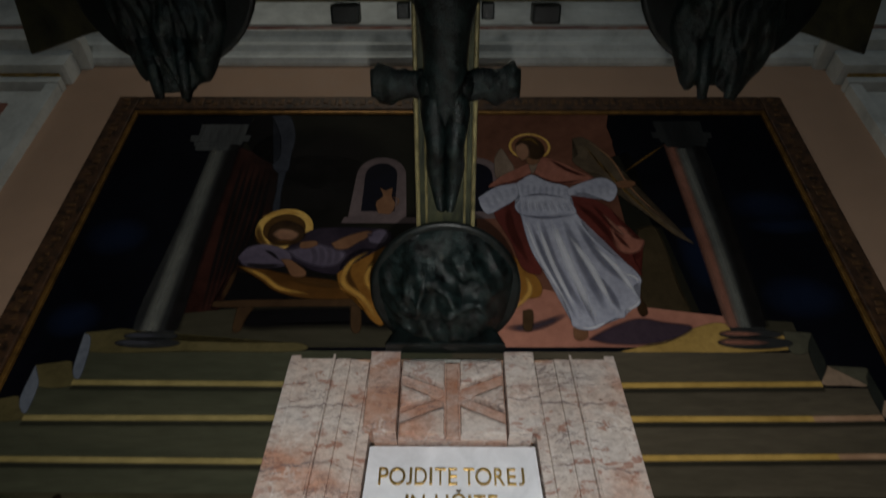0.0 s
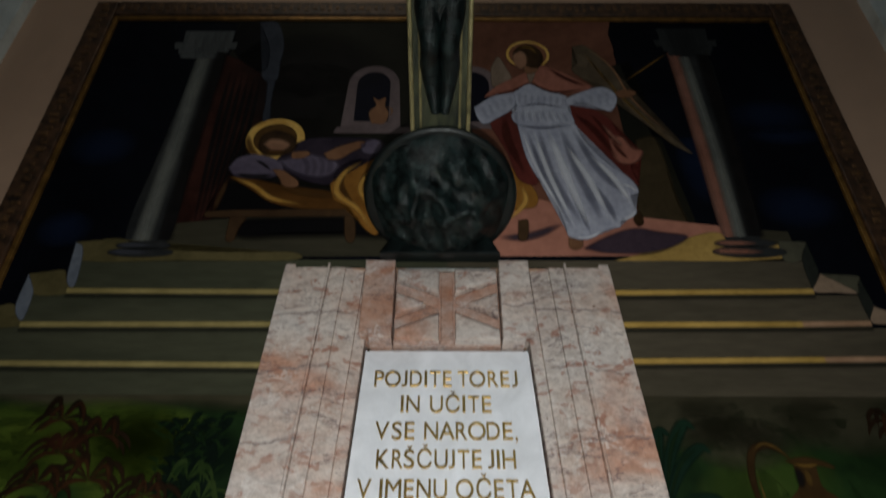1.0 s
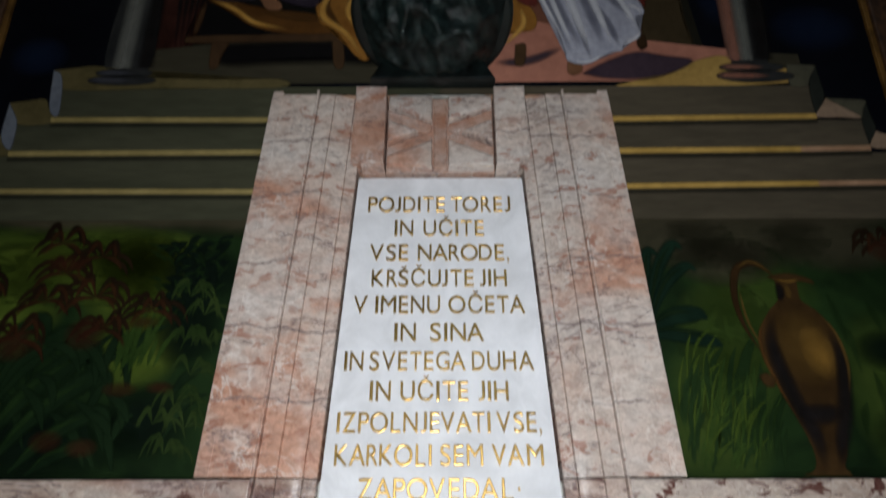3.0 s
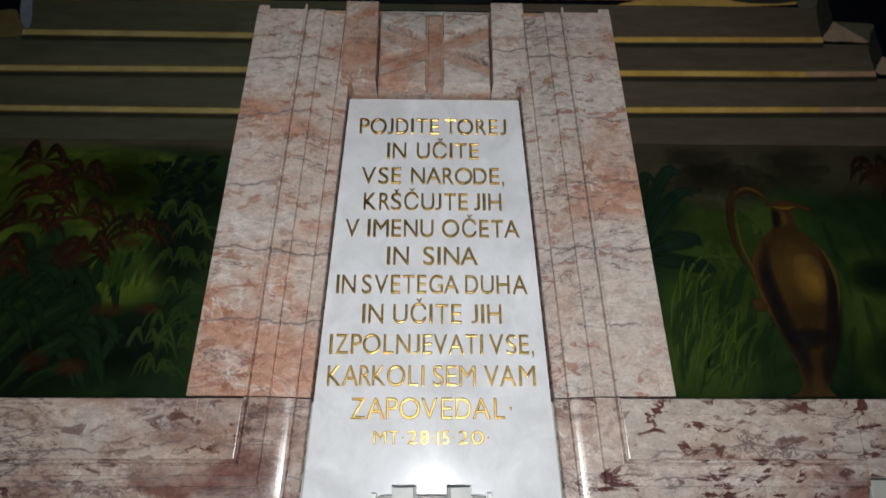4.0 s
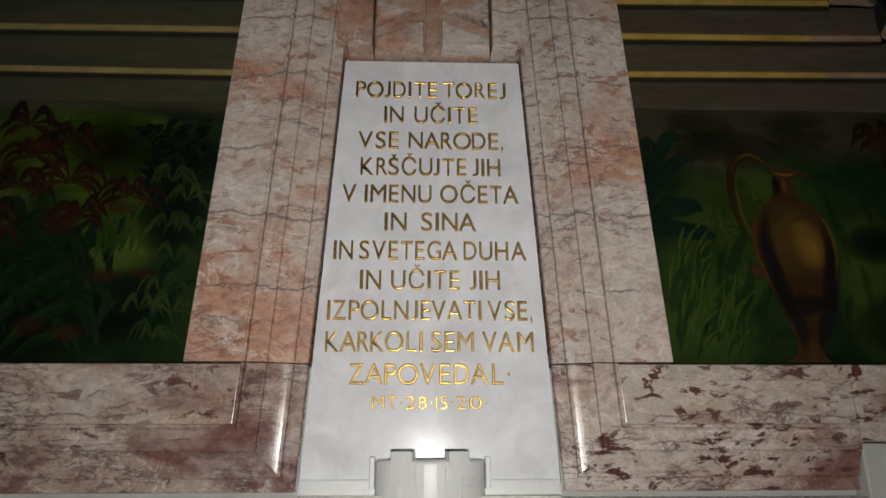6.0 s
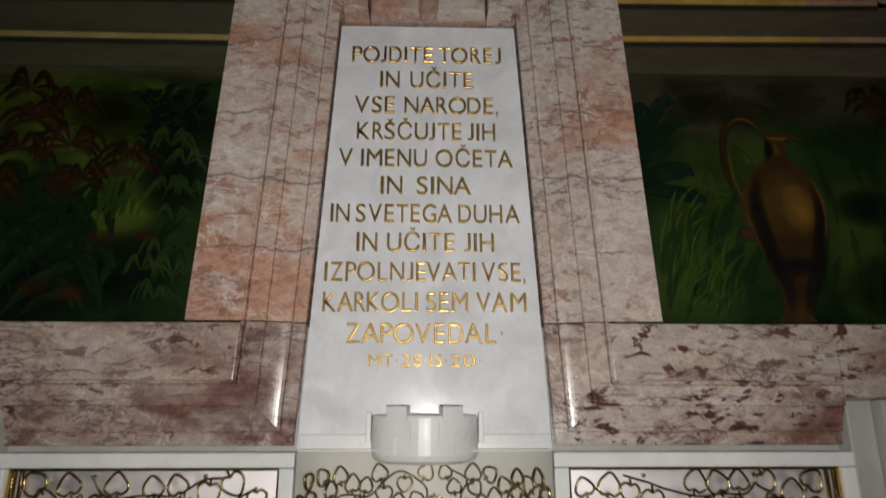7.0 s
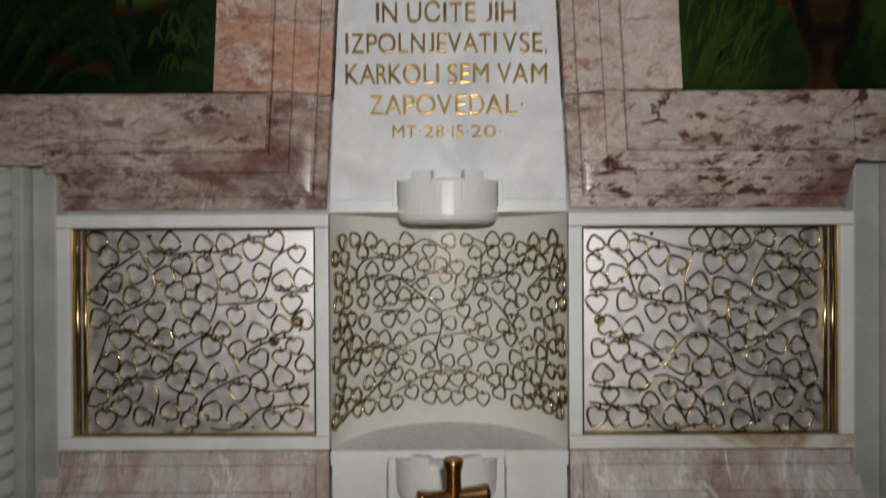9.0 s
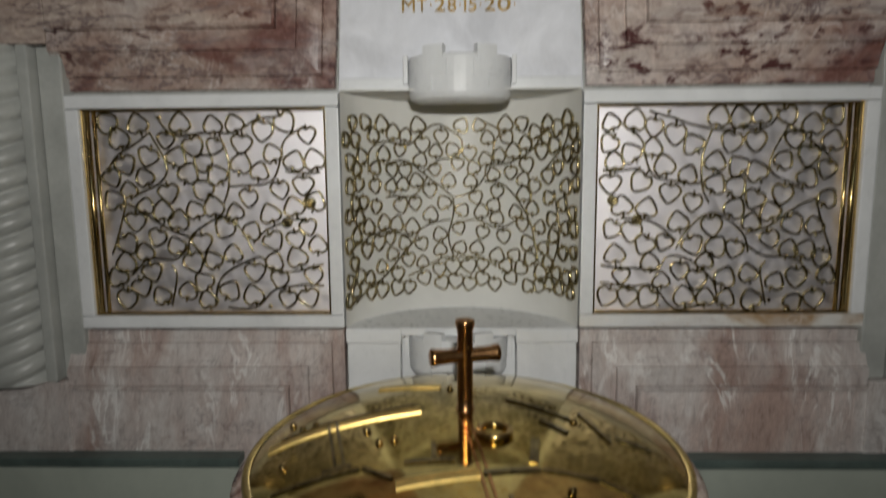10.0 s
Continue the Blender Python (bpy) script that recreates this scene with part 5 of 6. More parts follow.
surround = empty("marble_surround", "pink veined marble surround with stepped mouldings round the inscription", "marble surround", (0, 0, 1.45))
for s in (-1, 1):
    upper = [lambda o, s=s: (s * (edge_x(2.867) + o), 2.867), lambda o, s=s: (s * (edge_x(1.747) + o), 1.747)]
    rebase(part("jamb_moulding", sweep(upper, PROFILE), PINK), surround)
    lower = [lambda o, s=s: (s * (edge_x(1.744) + o), 1.744), lambda o, s=s: (s * (edge_x(CUP_TOP + o) + o), CUP_TOP + o), lambda o, s=s: (s * 0.985, CUP_TOP + o)]
    rebase(part("corner_moulding", sweep(lower, PROFILE), RUST, None, "dark red-brown blotched marble corner moulding"), surround)
    for z0, z1 in ((1.747, 2.868), ):
        rebase(part("jamb_slab", prism([(s * (edge_x(z0) + 0.153), z0), (s * outer_x(z0), z0), (s * outer_x(z1), z1), (s * (edge_x(z1) + 0.153), z1)], -0.053, 0.05, 0.002), PINK), surround)
    rebase(part("jamb_edge", prism([(s * (outer_x(1.747) - 0.034), 1.747), (s * (outer_x(1.747) - 0.002), 1.747), (s * (outer_x(2.868) - 0.002), 2.868), (s * (outer_x(2.868) - 0.034), 2.868)], -0.0545, -0.04, 0.0012), PINK), surround)
    for x0, x1 in ((None, 0.985), (0.987, 1.75)):
        a0, a1 = (edge_x(1.61) + 0.153, edge_x(1.744) + 0.153) if x0 is None else (x0, x0)
        z0 = CUP_TOP + 0.153 if x0 is None else 1.57
        rebase(part("band_slab", prism([(s * a0, z0), (s * x1, z0), (s * x1, 1.742), (s * a1, 1.742)], -0.053, 0.05, 0.002), BROWN, None, "beige and red-brown marble band slab"), surround)
    rebase(part("band_lip", prism([(s * 0.537, 1.705), (s * 1.75, 1.705), (s * 1.75, 1.7415), (s * 0.537, 1.7415)], -0.057, -0.04, 0.003), BROWN), surround)
    # block beside the star carving, with a stepped foot
    xi, xo = 0.163, edge_x(2.75) - 0.004
    rebase(part("top_block", prism([(s * xi, 2.592), (s * (edge_x(2.60) - 0.012), 2.592), (s * (edge_x(2.60) - 0.012), 2.612), (s * (edge_x(2.62) + 0.02), 2.618), (s * (edge_x(2.872) + 0.03), 2.872), (s * xi, 2.872)], -0.072, 0.03, 0.006), ROSE if s < 0 else PINK), surround)

# star carving between the blocks
star = empty("star_carving", "rose marble block carved with a cross and diagonal rays", "carving", (0, -0.02, 2.595))
rebase(part("block", prism([(-0.161, 2.593), (0.161, 2.593), (0.161, 2.858), (-0.161, 2.858)], -0.022, 0.03, 0.002), ROSE), star)
cz, hw, hh = 2.722, 0.158, 0.128
rebase(part("upright_bar", prism([(-0.019, cz - hh), (0.019, cz - hh), (0.019, cz + hh), (-0.019, cz + hh)], -0.038, -0.02, 0.005), ROSE), star)
for s in (-1, 1):
    for d in (-1, 1):
        bm = prism([(s * 0.026, cz + d * 0.012), (s * 0.05, cz), (s * 0.158, cz + d * 0.048), (s * 0.158, cz + d * 0.088), (s * 0.026, cz + d * 0.035)], -0.034, -0.02, 0.005)
        rebase(part("ray", bm, ROSE), star)
        tri = [(s * 0.024, cz + d * 0.034), (s * 0.157, cz + d * 0.092), (s * 0.157, cz + d * hh), (s * 0.024, cz + d * hh)]
        rebase(part("facet", prism(tri, -0.056, -0.02, 0.011), PINK), star)
    rebase(part("side_facet", prism([(s * 0.066, cz), (s * 0.157, cz + 0.04), (s * 0.157, cz - 0.04)], -0.054, -0.02, 0.010), PINK), star)

lump = random.Random(8)
bm = bmesh.new()
for k in range(26):
    made = bmesh.ops.create_icosphere(bm, subdivisions=1, radius=1.0)["verts"]
    x, r = -0.125 + 0.255 * k / 25, lump.uniform(0.007, 0.014)
    for v in made:
        v.co = Vector((x + v.co.x * r * 1.5, -0.036 + v.co.y * 0.014 + lump.uniform(-0.002, 0.002), 2.863 + v.co.z * r * 0.7 + lump.uniform(-0.002, 0.002)))
rebase(part("mortar", bm, PIERST, None, "crumbled pale mortar along the top"), star)

# ---- the inscribed plaque ----
plaque = empty("inscribed_plaque", "white marble plaque with raised gilt capital letters", "plaque", (0, 0, 1.46))
rebase(part("slab", prism([(-edge_x(1.452), 1.452), (edge_x(1.452), 1.452), (edge_x(2.585), 2.585), (-edge_x(2.585), 2.585)], 0.0, 0.011, 0.0), SLAB), plaque)
rebase(part("foot_strip", prism([(-edge_x(1.452) + 0.003, 1.452), (edge_x(1.452) - 0.003, 1.452), (edge_x(1.488) - 0.003, 1.488), (-edge_x(1.488) + 0.003, 1.488)], -0.007, 0.004, 0.004), WHITE), plaque)


def text_mesh(words):
    cu = bpy.data.curves.new("line", "FONT")
    cu.body, cu.size, cu.extrude, cu.bevel_depth, cu.bevel_resolution, cu.offset = words, 1.0, 0.02, 0.034, 3, -0.029
    ob = bpy.data.objects.new("line", cu)
    scene.collection.objects.link(ob)
    me = bpy.data.meshes.new_from_object(ob.evaluated_get(bpy.context.evaluated_depsgraph_get()))
    bpy.data.objects.remove(ob)
    bpy.data.curves.remove(cu)
    return me


GLYPHS = {ch: text_mesh(ch) for ch in "ABCDEGHIJKLMNOPRSTUVZČŠ01258,·"}
CAP = max(v.co.y for v in GLYPHS["H"].vertices)
# widths of the capitals in cap heights, and the room between them
WIDE = {"P": 0.66, "O": 1.10, "J": 0.40, "D": 0.83, "I": 0.19, "T": 0.74, "E": 0.60, "R": 0.70, "N": 0.87, "U": 0.84, "Č": 0.92, "V": 0.88, "S": 0.62, "Š": 0.66, "A": 0.98,
        "K": 0.82, "H": 0.84, "M": 0.98, "G": 0.88, "L": 0.60, "Z": 0.78, "2": 0.80, "8": 0.66, "1": 0.16, "5": 0.62, "0": 1.0, ",": 0.12, "·": 0.12}
TIGHT = {"AV", "VA", "AT", "TA", "OV", "AR", "NA", "LA", "UJ", "RŠ", "DA", "KA", "GA", "TO", "PO", "ZA", "AP", "KO", "RK", "EV", "AK", "OJ", "RO", "OD"}
LINES = (("POJDITE TOREJ", 0.206, 0.42), ("IN UČITE", 0.127, 0.66), ("VSE NARODE,", 0.194, 0.6), ("KRŠČUJTE JIH", 0.185, 0.38), ("V IMENU OČETA", 0.230, 0.52), ("IN SINA", 0.118, 0.80),
         ("IN SVETEGA DUHA", 0.244, 0.40), ("IN UČITE JIH", 0.175, 0.56), ("IZPOLNJEVATI VSE,", 0.252, 0.36), ("KARKOLI SEM VAM", 0.2525, 0.5), ("ZAPOVEDAL·", 0.192, 0.4), ("MT·28·15·20·", 0.136, 0.3))
for i, (words, half, space) in enumerate(LINES):
    base, high = (2.469 - 0.0770 * i, 0.0490) if i < 11 else (1.642, 0.030)
    at_x, groups = 0.0, []
    for k, ch in enumerate(words):
        if ch == " ":
            at_x += space - 0.17
            continue
        me = GLYPHS[ch]
        xs, zs = [v.co.x for v in me.vertices], [v.co.y for v in me.vertices]
        pts = []
        for v in me.vertices:
            z = v.co.y / CAP
            if ch == "J":
                z = (v.co.y - min(zs)) / (max(zs) - min(zs))
            px = WIDE[ch] * (v.co.x - min(xs)) / (max(xs) - min(xs))
            if z > 1.04:
                # a small hook over the letter
                px, z = WIDE[ch] * 0.55 + (px - WIDE[ch] * 0.55) * 0.7, 1.05 + (z - 1.04) * 0.7
            pts.append((at_x + px, v.co.z, z))
        groups.append((pts, [tuple(p.vertices) for p in me.polygons]))
        at_x += WIDE[ch] + (0.05 if words[k:k + 2] in TIGHT else 0.24 if "·" in words[k:k + 2] else 0.17)
    total = at_x - (0.24 if words[-1] == "·" else 0.17)
    line = empty("inscription_line", "", "", (0, 0, base))
    line["label"] = "gilt raised letters " + words.strip("·,")
    rebase(line, plaque)
    for pts, faces in groups:
        lm = bpy.data.meshes.new("letter")
        lm.from_pydata([(-0.003 + half * (2 * x / total - 1), -0.001 - 0.0035 * (d + 0.05) / 0.05, base + z * high) for x, d, z in pts], [], faces)
        lm.materials.append(GOLD)
        rebase(new("letter", lm), line)


for me in GLYPHS.values():
    bpy.data.meshes.remove(me)

# ---- white consoles with battlements ----
def console(place, radius, squash, z0, z1, label, open_top):
    c = empty("console", label, "console", (place[0], place[1], z0), "consoles")
    bm = bmesh.new()
    h = z1 - z0
    rings = lathe(bm, [(radius * 0.80, 0), (radius * 0.95, h * 0.06), (radius, h * 0.16), (radius, h * 0.80), (radius * 0.985, h * 0.835), (radius * 0.95, h * 0.85), (radius * 0.9, h * 0.85)], (place[0], place[1], z0), 28, (math.pi, 2 * math.pi), squash)
    bm.faces.new(rings[0])
    bm.faces.new(rings[-1][::-1])
    rebase(part("body", bm, WHITE, None, "", False), c)
    def curved_block(nm, a0, a1, r0, r1, f0, f1, bevel):
        """A block bent round the console between two angles from its front."""
        bm = bmesh.new()
        seg = [math.pi * 1.5 + a0 + (a1 - a0) * k / 5 for k in range(6)]
        vs = [bm.verts.new((place[0] + r * math.cos(a), place[1] + squash * r * math.sin(a), z0 + h * f)) for r in (radius * r0, radius * r1) for f in (f0, f1) for a in seg]
        for k in range(5):
            for q in ((0, 6), (12, 18), (0, 12), (6, 18)):
                bm.faces.new((vs[q[0] + k], vs[q[0] + k + 1], vs[q[1] + k + 1], vs[q[1] + k]))
        bm.faces.new((vs[0], vs[6], vs[18], vs[12]))
        bm.faces.new((vs[5], vs[11], vs[23], vs[17]))
        bmesh.ops.bevel(bm, geom=[e for e in bm.edges if e.calc_face_angle(0) > 0.5], offset=bevel, segments=3, profile=0.5, affect="EDGES")
        rebase(part(nm, bm, WHITE), c)

    for ax in (-1, 1):
        curved_block("merlon", ax * 0.32, ax * 0.73, 0.84, 1.035, 0.70, 1.0, 0.006)
        curved_block("raised_square", ax * 0.25, ax * 0.73, 0.94, 1.04, 0.46, 0.74, 0.004)
        curved_block("raised_square", ax * 0.55, ax * 0.92, 0.94, 1.04, 0.20, 0.455, 0.004)
        x = place[0] + ax * radius * 1.0
        rebase(part("side_fin", box(min(x, x + ax * 0.012), max(x, x + ax * 0.012), place[1] - 0.022, place[1] + 0.004, z0 + h * 0.35, z0 + h * 0.9, 0.003), WHITE), c)
    return c


console((-0.001, -0.002, 0), 0.125, 0.74, 1.424, 1.55, "white marble half-round console with battlements below the inscription", False)

# ---- niche between the cupboards ----
NR, NY = 0.293, -0.104
NTH = math.asin(0.288 / NR)
niche = empty("curved_niche", "cream marble half-round niche covered with brass heart leaves", "niche", (0, 0, 0.875))
bm = bmesh.new()
seg = np.linspace(-NTH, NTH, 41)
low, top = ([bm.verts.new((NR * math.sin(a), NY + NR * math.cos(a), z)) for a in seg] for z in (0.872, 1.452))
for k in range(40):
    bm.faces.new((low[k], low[k + 1], top[k + 1], top[k]))
rebase(part("back", bm, CREAM, None, "cream marble curved back", True), niche)
for nm, z, mt in (("niche_floor", 0.872, WHITE), ("niche_ceiling", 1.452, CREAM)):
    bm = bmesh.new()
    vs = [bm.verts.new((NR * math.sin(a), NY + NR * math.cos(a), z)) for a in seg]
    bm.faces.new(vs)
    bm2 = bmesh.ops.extrude_face_region(bm, geom=bm.faces[:])
    for v in [e for e in bm2["geom"] if isinstance(e, bmesh.types.BMVert)]:
        v.co.z += -0.02 if nm == "niche_floor" else 0.003
    rebase(part(nm, bm, mt), niche)


# ---- brass heart-leaf lattice ----
def heart_mesh(name, size, seed):
    """A spade-shaped leaf outline of bent brass wire with a short stem; its tip points up."""
    r = random.Random(seed)
    bm = bmesh.new()
    pts = []
    k1, k2 = r.uniform(0.9, 1.1), r.uniform(0.9, 1.1)
    for p in curve([(0.0, -0.36), (-0.28, -0.47), (-0.53 * k1, -0.22), (-0.44, 0.16), (0.0, 0.56), (0.44, 0.16), (0.53 * k2, -0.22), (0.28, -0.47), (0.0, -0.36)], 4):
        pts.append((p[0] * size, 0, p[1] * size))
    tube(bm, pts, 0.0031, 6, 1.6)
    tube(bm, [(0, 0.001, -0.34 * size), (0.03 * size, 0.001, -0.68 * size)], 0.0030, 5, 1.2)
    for f in bm.faces:
        f.smooth = True
    me = bpy.data.meshes.new(name)
    bmesh.ops.recalc_face_normals(bm, faces=bm.faces[:])
    bm.to_mesh(me)
    bm.free()
    me.materials.append(OLDBRASS)
    return me


LARGE = [heart_mesh("leaf", s, i) for i, s in enumerate((0.038, 0.042, 0.045, 0.048))]
SMALL = [heart_mesh("leaf", s, i + 9) for i, s in enumerate((0.0325, 0.035, 0.037, 0.040))]


def lattice(parent, width, height, mains, put, seed, hearts, gap):
    """Vines first, then leaves thrown where they fit, each with its stem toward the nearest vine. put: (u, v, out) to place and turn."""
    r = random.Random(seed)
    lines = []
    for m in mains:
        line = curve([(u * width, v * height) for u, v in m], 9)
        p0 = r.uniform(0, 6)
        lines.append([q + np.array((0.0, 0.003 * math.sin(p0 + 50 * q[0]) * min(1.0, k / 4))) for k, q in enumerate(line)])
    vines = []
    for line in lines:
        bm = bmesh.new()
        tube(bm, [put(u, v, 0.0045)[0] for u, v in line], 0.0027, 6, 1.2)
        ob = part("vine", bm, OLDBRASS, None, "", True)
        rebase(ob, parent)
        vines.append(np.array(line))
    cloud = np.concatenate(vines)
    spots, tries = [], 0
    along = []
    for line in vines:
        run, side = 0.012, 1
        for p, q in zip(line, line[1:]):
            d = q - p
            run -= np.linalg.norm(d)
            if run < 0:
                run = gap * 0.55
                d = d / (np.linalg.norm(d) + 1e-9)
                along.append(q + side * gap * r.uniform(0.62, 0.72) * np.array((-d[1], d[0])))
                side = -side
    while tries < 5000:
        tries += 1
        q = along.pop(0) if along else np.array((r.uniform(0.019, width - 0.019), r.uniform(0.022, height - 0.022)))
        if not (0.017 < q[0] < width - 0.017 and 0.02 < q[1] < height - 0.02):
            continue
        far = np.linalg.norm(cloud - q, axis=1)
        if far.min() < 0.39 * gap or any(np.linalg.norm(q - s) < gap * (1.0 if tries < 1200 else 0.95 if tries < 2400 else 0.9) for s in spots):
            continue
        spots.append(q)
        near = cloud[far.argmin()] - q
        # tips stand up or hang down, away from the stem's vine
        tip = (1.0 if near[1] < 0.35 * abs(near[0]) else -1.0) * (math.pi / 2 + max(-0.75, min(0.75, near[0] * 14)) + r.uniform(-0.3, 0.3))
        ob = new("leaf", r.choice(hearts[1:] if far.min() > 0.5 * gap else hearts[:2]))
        place, turn = put(q[0], q[1], 0.004)
        ob.matrix_world = Matrix.Translation(place) @ Matrix.Rotation(turn, 4, "Z") @ Matrix.Rotation(math.pi / 2 - tip, 4, "Y") @ Matrix.Rotation(r.uniform(-0.06, 0.06), 4, "X")
        m = ob.matrix_world.copy()
        ob.parent = parent
        ob.matrix_parent_inverse = Matrix.Translation(parent.location).inverted()
        ob.matrix_basis = m


def on_niche(u, v, out):
    a = u / NR - NTH
    rr = NR - out
    return Vector((rr * math.sin(a), NY + rr * math.cos(a), 0.915 + v)), -a


def bowed(line):
    """Shares of the niche's straight width turned into shares of its curve."""
    return tuple(((math.asin(max(-0.98, min(0.98, (2 * u - 1) * 0.975))) / NTH + 1) / 2, v) for u, v in line)


lattice(niche, 2 * NTH * NR, 0.495, [bowed(line) for line in (
    ((0.02, 0.02), (0.14, 0.14), (0.25, 0.28), (0.31, 0.385), (0.45, 0.42)), ((0.24, 0.11), (0.35, 0.17), (0.46, 0.21), (0.58, 0.205), (0.68, 0.16)),
    ((0.465, 0.21), (0.44, 0.33), (0.465, 0.46), (0.465, 0.545)), ((0.465, 0.55), (0.375, 0.63), (0.31, 0.70), (0.24, 0.75), (0.145, 0.74)),
    ((0.31, 0.69), (0.40, 0.755), (0.485, 0.78), (0.505, 0.88), (0.39, 0.95), (0.31, 0.91), (0.24, 0.84), (0.13, 0.86), (0.08, 0.80), (0.075, 0.69)),
    ((0.47, 0.55), (0.57, 0.59), (0.62, 0.66), (0.64, 0.725), (0.76, 0.75), (0.83, 0.795), (0.885, 0.90)), ((0.62, 0.64), (0.72, 0.61), (0.79, 0.52), (0.84, 0.39), (0.87, 0.20)),
    ((0.48, 0.41), (0.57, 0.42), (0.68, 0.38), (0.80, 0.44)), ((0.145, 0.56), (0.27, 0.57), (0.335, 0.66)), ((0.885, 0.69), (0.96, 0.82), (0.98, 0.93)),
    ((0.02, 0.315), (0.09, 0.36), (0.17, 0.37), (0.26, 0.33)), ((0.665, 0.74), (0.665, 0.835), (0.69, 0.91), (0.62, 0.96)), ((0.90, 0.10), (0.95, 0.35), (0.93, 0.60)))], on_niche, 11, SMALL, 0.0395)


def cupboard(x0, x1, hinge, seed):
    """A wall cupboard: white marble frame, satin metal door with brass lattice, hinge rods on one side."""
    z0, z1 = 0.873, 1.449
    c = empty("wall_cupboard", "white marble framed cupboard with satin metal door and brass heart leaves", "cupboard", ((x0 + x1) / 2, 0, z0), "wall cupboards")
    fw = 0.033
    for nm, b in (("frame_side", (x0, x0 + fw, z0 + fw, z1 - fw)), ("frame_side", (x1 - fw, x1, z0 + fw, z1 - fw)), ("frame_rail", (x0, x1, z1 - fw + 0.001, z1)), ("frame_rail", (x0, x1, z0, z0 + fw - 0.001))):
        rebase(part(nm, box(b[0], b[1], -0.052, 0.003, b[2], b[3], 0.004), STAINED if hinge > 0 and b[2] == z0 and nm == "frame_rail" else WHITE), c)
    a, b, lo, hi = x0 + fw, x1 - fw, z0 + fw, z1 - fw
    door = rebase(part("door", box(a + 0.006, b - 0.006, -0.030, -0.012, lo + 0.006, hi - 0.006, 0.002), STEEL, None, "satin metal door"), c)
    for nm, q in (("rim", (a, a + 0.006, lo, hi)), ("rim", (b - 0.006, b, lo, hi)), ("rim", (a + 0.006, b - 0.006, hi - 0.006, hi)), ("rim", (a + 0.006, b - 0.006, lo, lo + 0.006))):
        rebase(part(nm, box(q[0], q[1], -0.042, -0.005, q[2], q[3], 0.0015), BRASS), c)
    hx = a + 0.016 if hinge < 0 else b - 0.016
    for k, rr in ((0, 0.007), (1, 0.005)):
        bm = bmesh.new()
        x = hx - hinge * 0.016 * k
        tube(bm, [(x, -0.044 + 0.004 * k, lo + 0.006), (x, -0.044 + 0.004 * k, hi - 0.006)], rr, 10)
        rebase(part("hinge_rod", bm, BRASS, None, "polished brass hinge rod", True), c)
    w, h = b - a - 0.05, hi - lo - 0.012
    ox = a + (0.040 if hinge < 0 else 0.010)

    def flat(u, v, out):
        return Vector((ox + u, -0.0345 - out, lo + 0.006 + v)), 0.0

    def mx(line):
        return line if hinge < 0 else tuple((1 - u, v) for u, v in line)

    mains = [mx(q) for q in (
        ((0.26, 0.98), (0.32, 0.90), (0.44, 0.89), (0.54, 0.895), (0.63, 0.91), (0.715, 0.955), (0.80, 0.975)), ((0.23, 0.90), (0.29, 0.765), (0.28, 0.68), (0.15, 0.59)),
        ((0.54, 0.89), (0.575, 0.765), (0.57, 0.625), (0.54, 0.54)), ((0.575, 0.635), (0.67, 0.635), (0.77, 0.67), (0.81, 0.765), (0.83, 0.85), (0.92, 0.92)),
        ((0.83, 0.71), (0.92, 0.69), (0.985, 0.70)), ((0.10, 0.555), (0.205, 0.49), (0.31, 0.41), (0.38, 0.38)),
        ((0.365, 0.295), (0.39, 0.39), (0.47, 0.46), (0.555, 0.48), (0.63, 0.40), (0.67, 0.31)), ((0.67, 0.35), (0.73, 0.42), (0.80, 0.45), (0.905, 0.47)),
        ((0.10, 0.19), (0.19, 0.27), (0.31, 0.28), (0.38, 0.33)), ((0.28, 0.035), (0.31, 0.19), (0.29, 0.245)),
        ((0.48, 0.05), (0.51, 0.16), (0.60, 0.245), (0.70, 0.28), (0.745, 0.21), (0.83, 0.21), (0.985, 0.235)), ((0.54, 0.025), (0.67, 0.02), (0.76, 0.12), (0.86, 0.13), (0.985, 0.14)),
        ((0.02, 0.30), (0.06, 0.42), (0.10, 0.555)), ((0.03, 0.72), (0.09, 0.80), (0.23, 0.90)))]
    lattice(c, w, h, mains, flat, seed, LARGE, 0.0470)
    for u, v in ((0.27, 0.975), (0.715, 0.975), (0.73, 0.025), (0.26, 0.05)):
        bm = bmesh.new()
        lathe(bm, [(0.0052, 0.0), (0.0052, 0.004), (0.004, 0.0055), (0.0005, 0.0055)], (0, 0, 0), 12)
        place = flat(u * w if hinge < 0 else (1 - u) * w, v * h, -0.006)[0]
        for q in bm.verts:
            q.co = Vector((place.x + q.co.x, place.y - q.co.z, place.z + q.co.y))
        rebase(part("screw", bm, OLDBRASS, None, "dark screw head", True), c)
    for kx, kz in ((0.045, 0.28), (0.105, 0.232)):
        lx = b - kx if hinge < 0 else a + kx
        bm = bmesh.new()
        for k in range(1):
            rings = [[bm.verts.new((lx + r * math.cos(t), y, lo + kz + r * math.sin(t))) for t in np.linspace(0, 2 * math.pi, 17)[:-1]] for r, y in ((0.013, -0.03), (0.013, -0.041), (0.010, -0.044), (0.0055, -0.044), (0.005, -0.036))]
            for p, q in zip(rings, rings[1:]):
                for j in range(16):
                    bm.faces.new((p[j], p[(j + 1) % 16], q[(j + 1) % 16], q[j]))
            bm.faces.new(rings[-1])
        rebase(part("lock", bm, OLDBRASS, None, "round brass lock", True), c)


cupboard(-0.957, -0.292, -1, 21)
cupboard(0.292, 0.985, 1, 34)

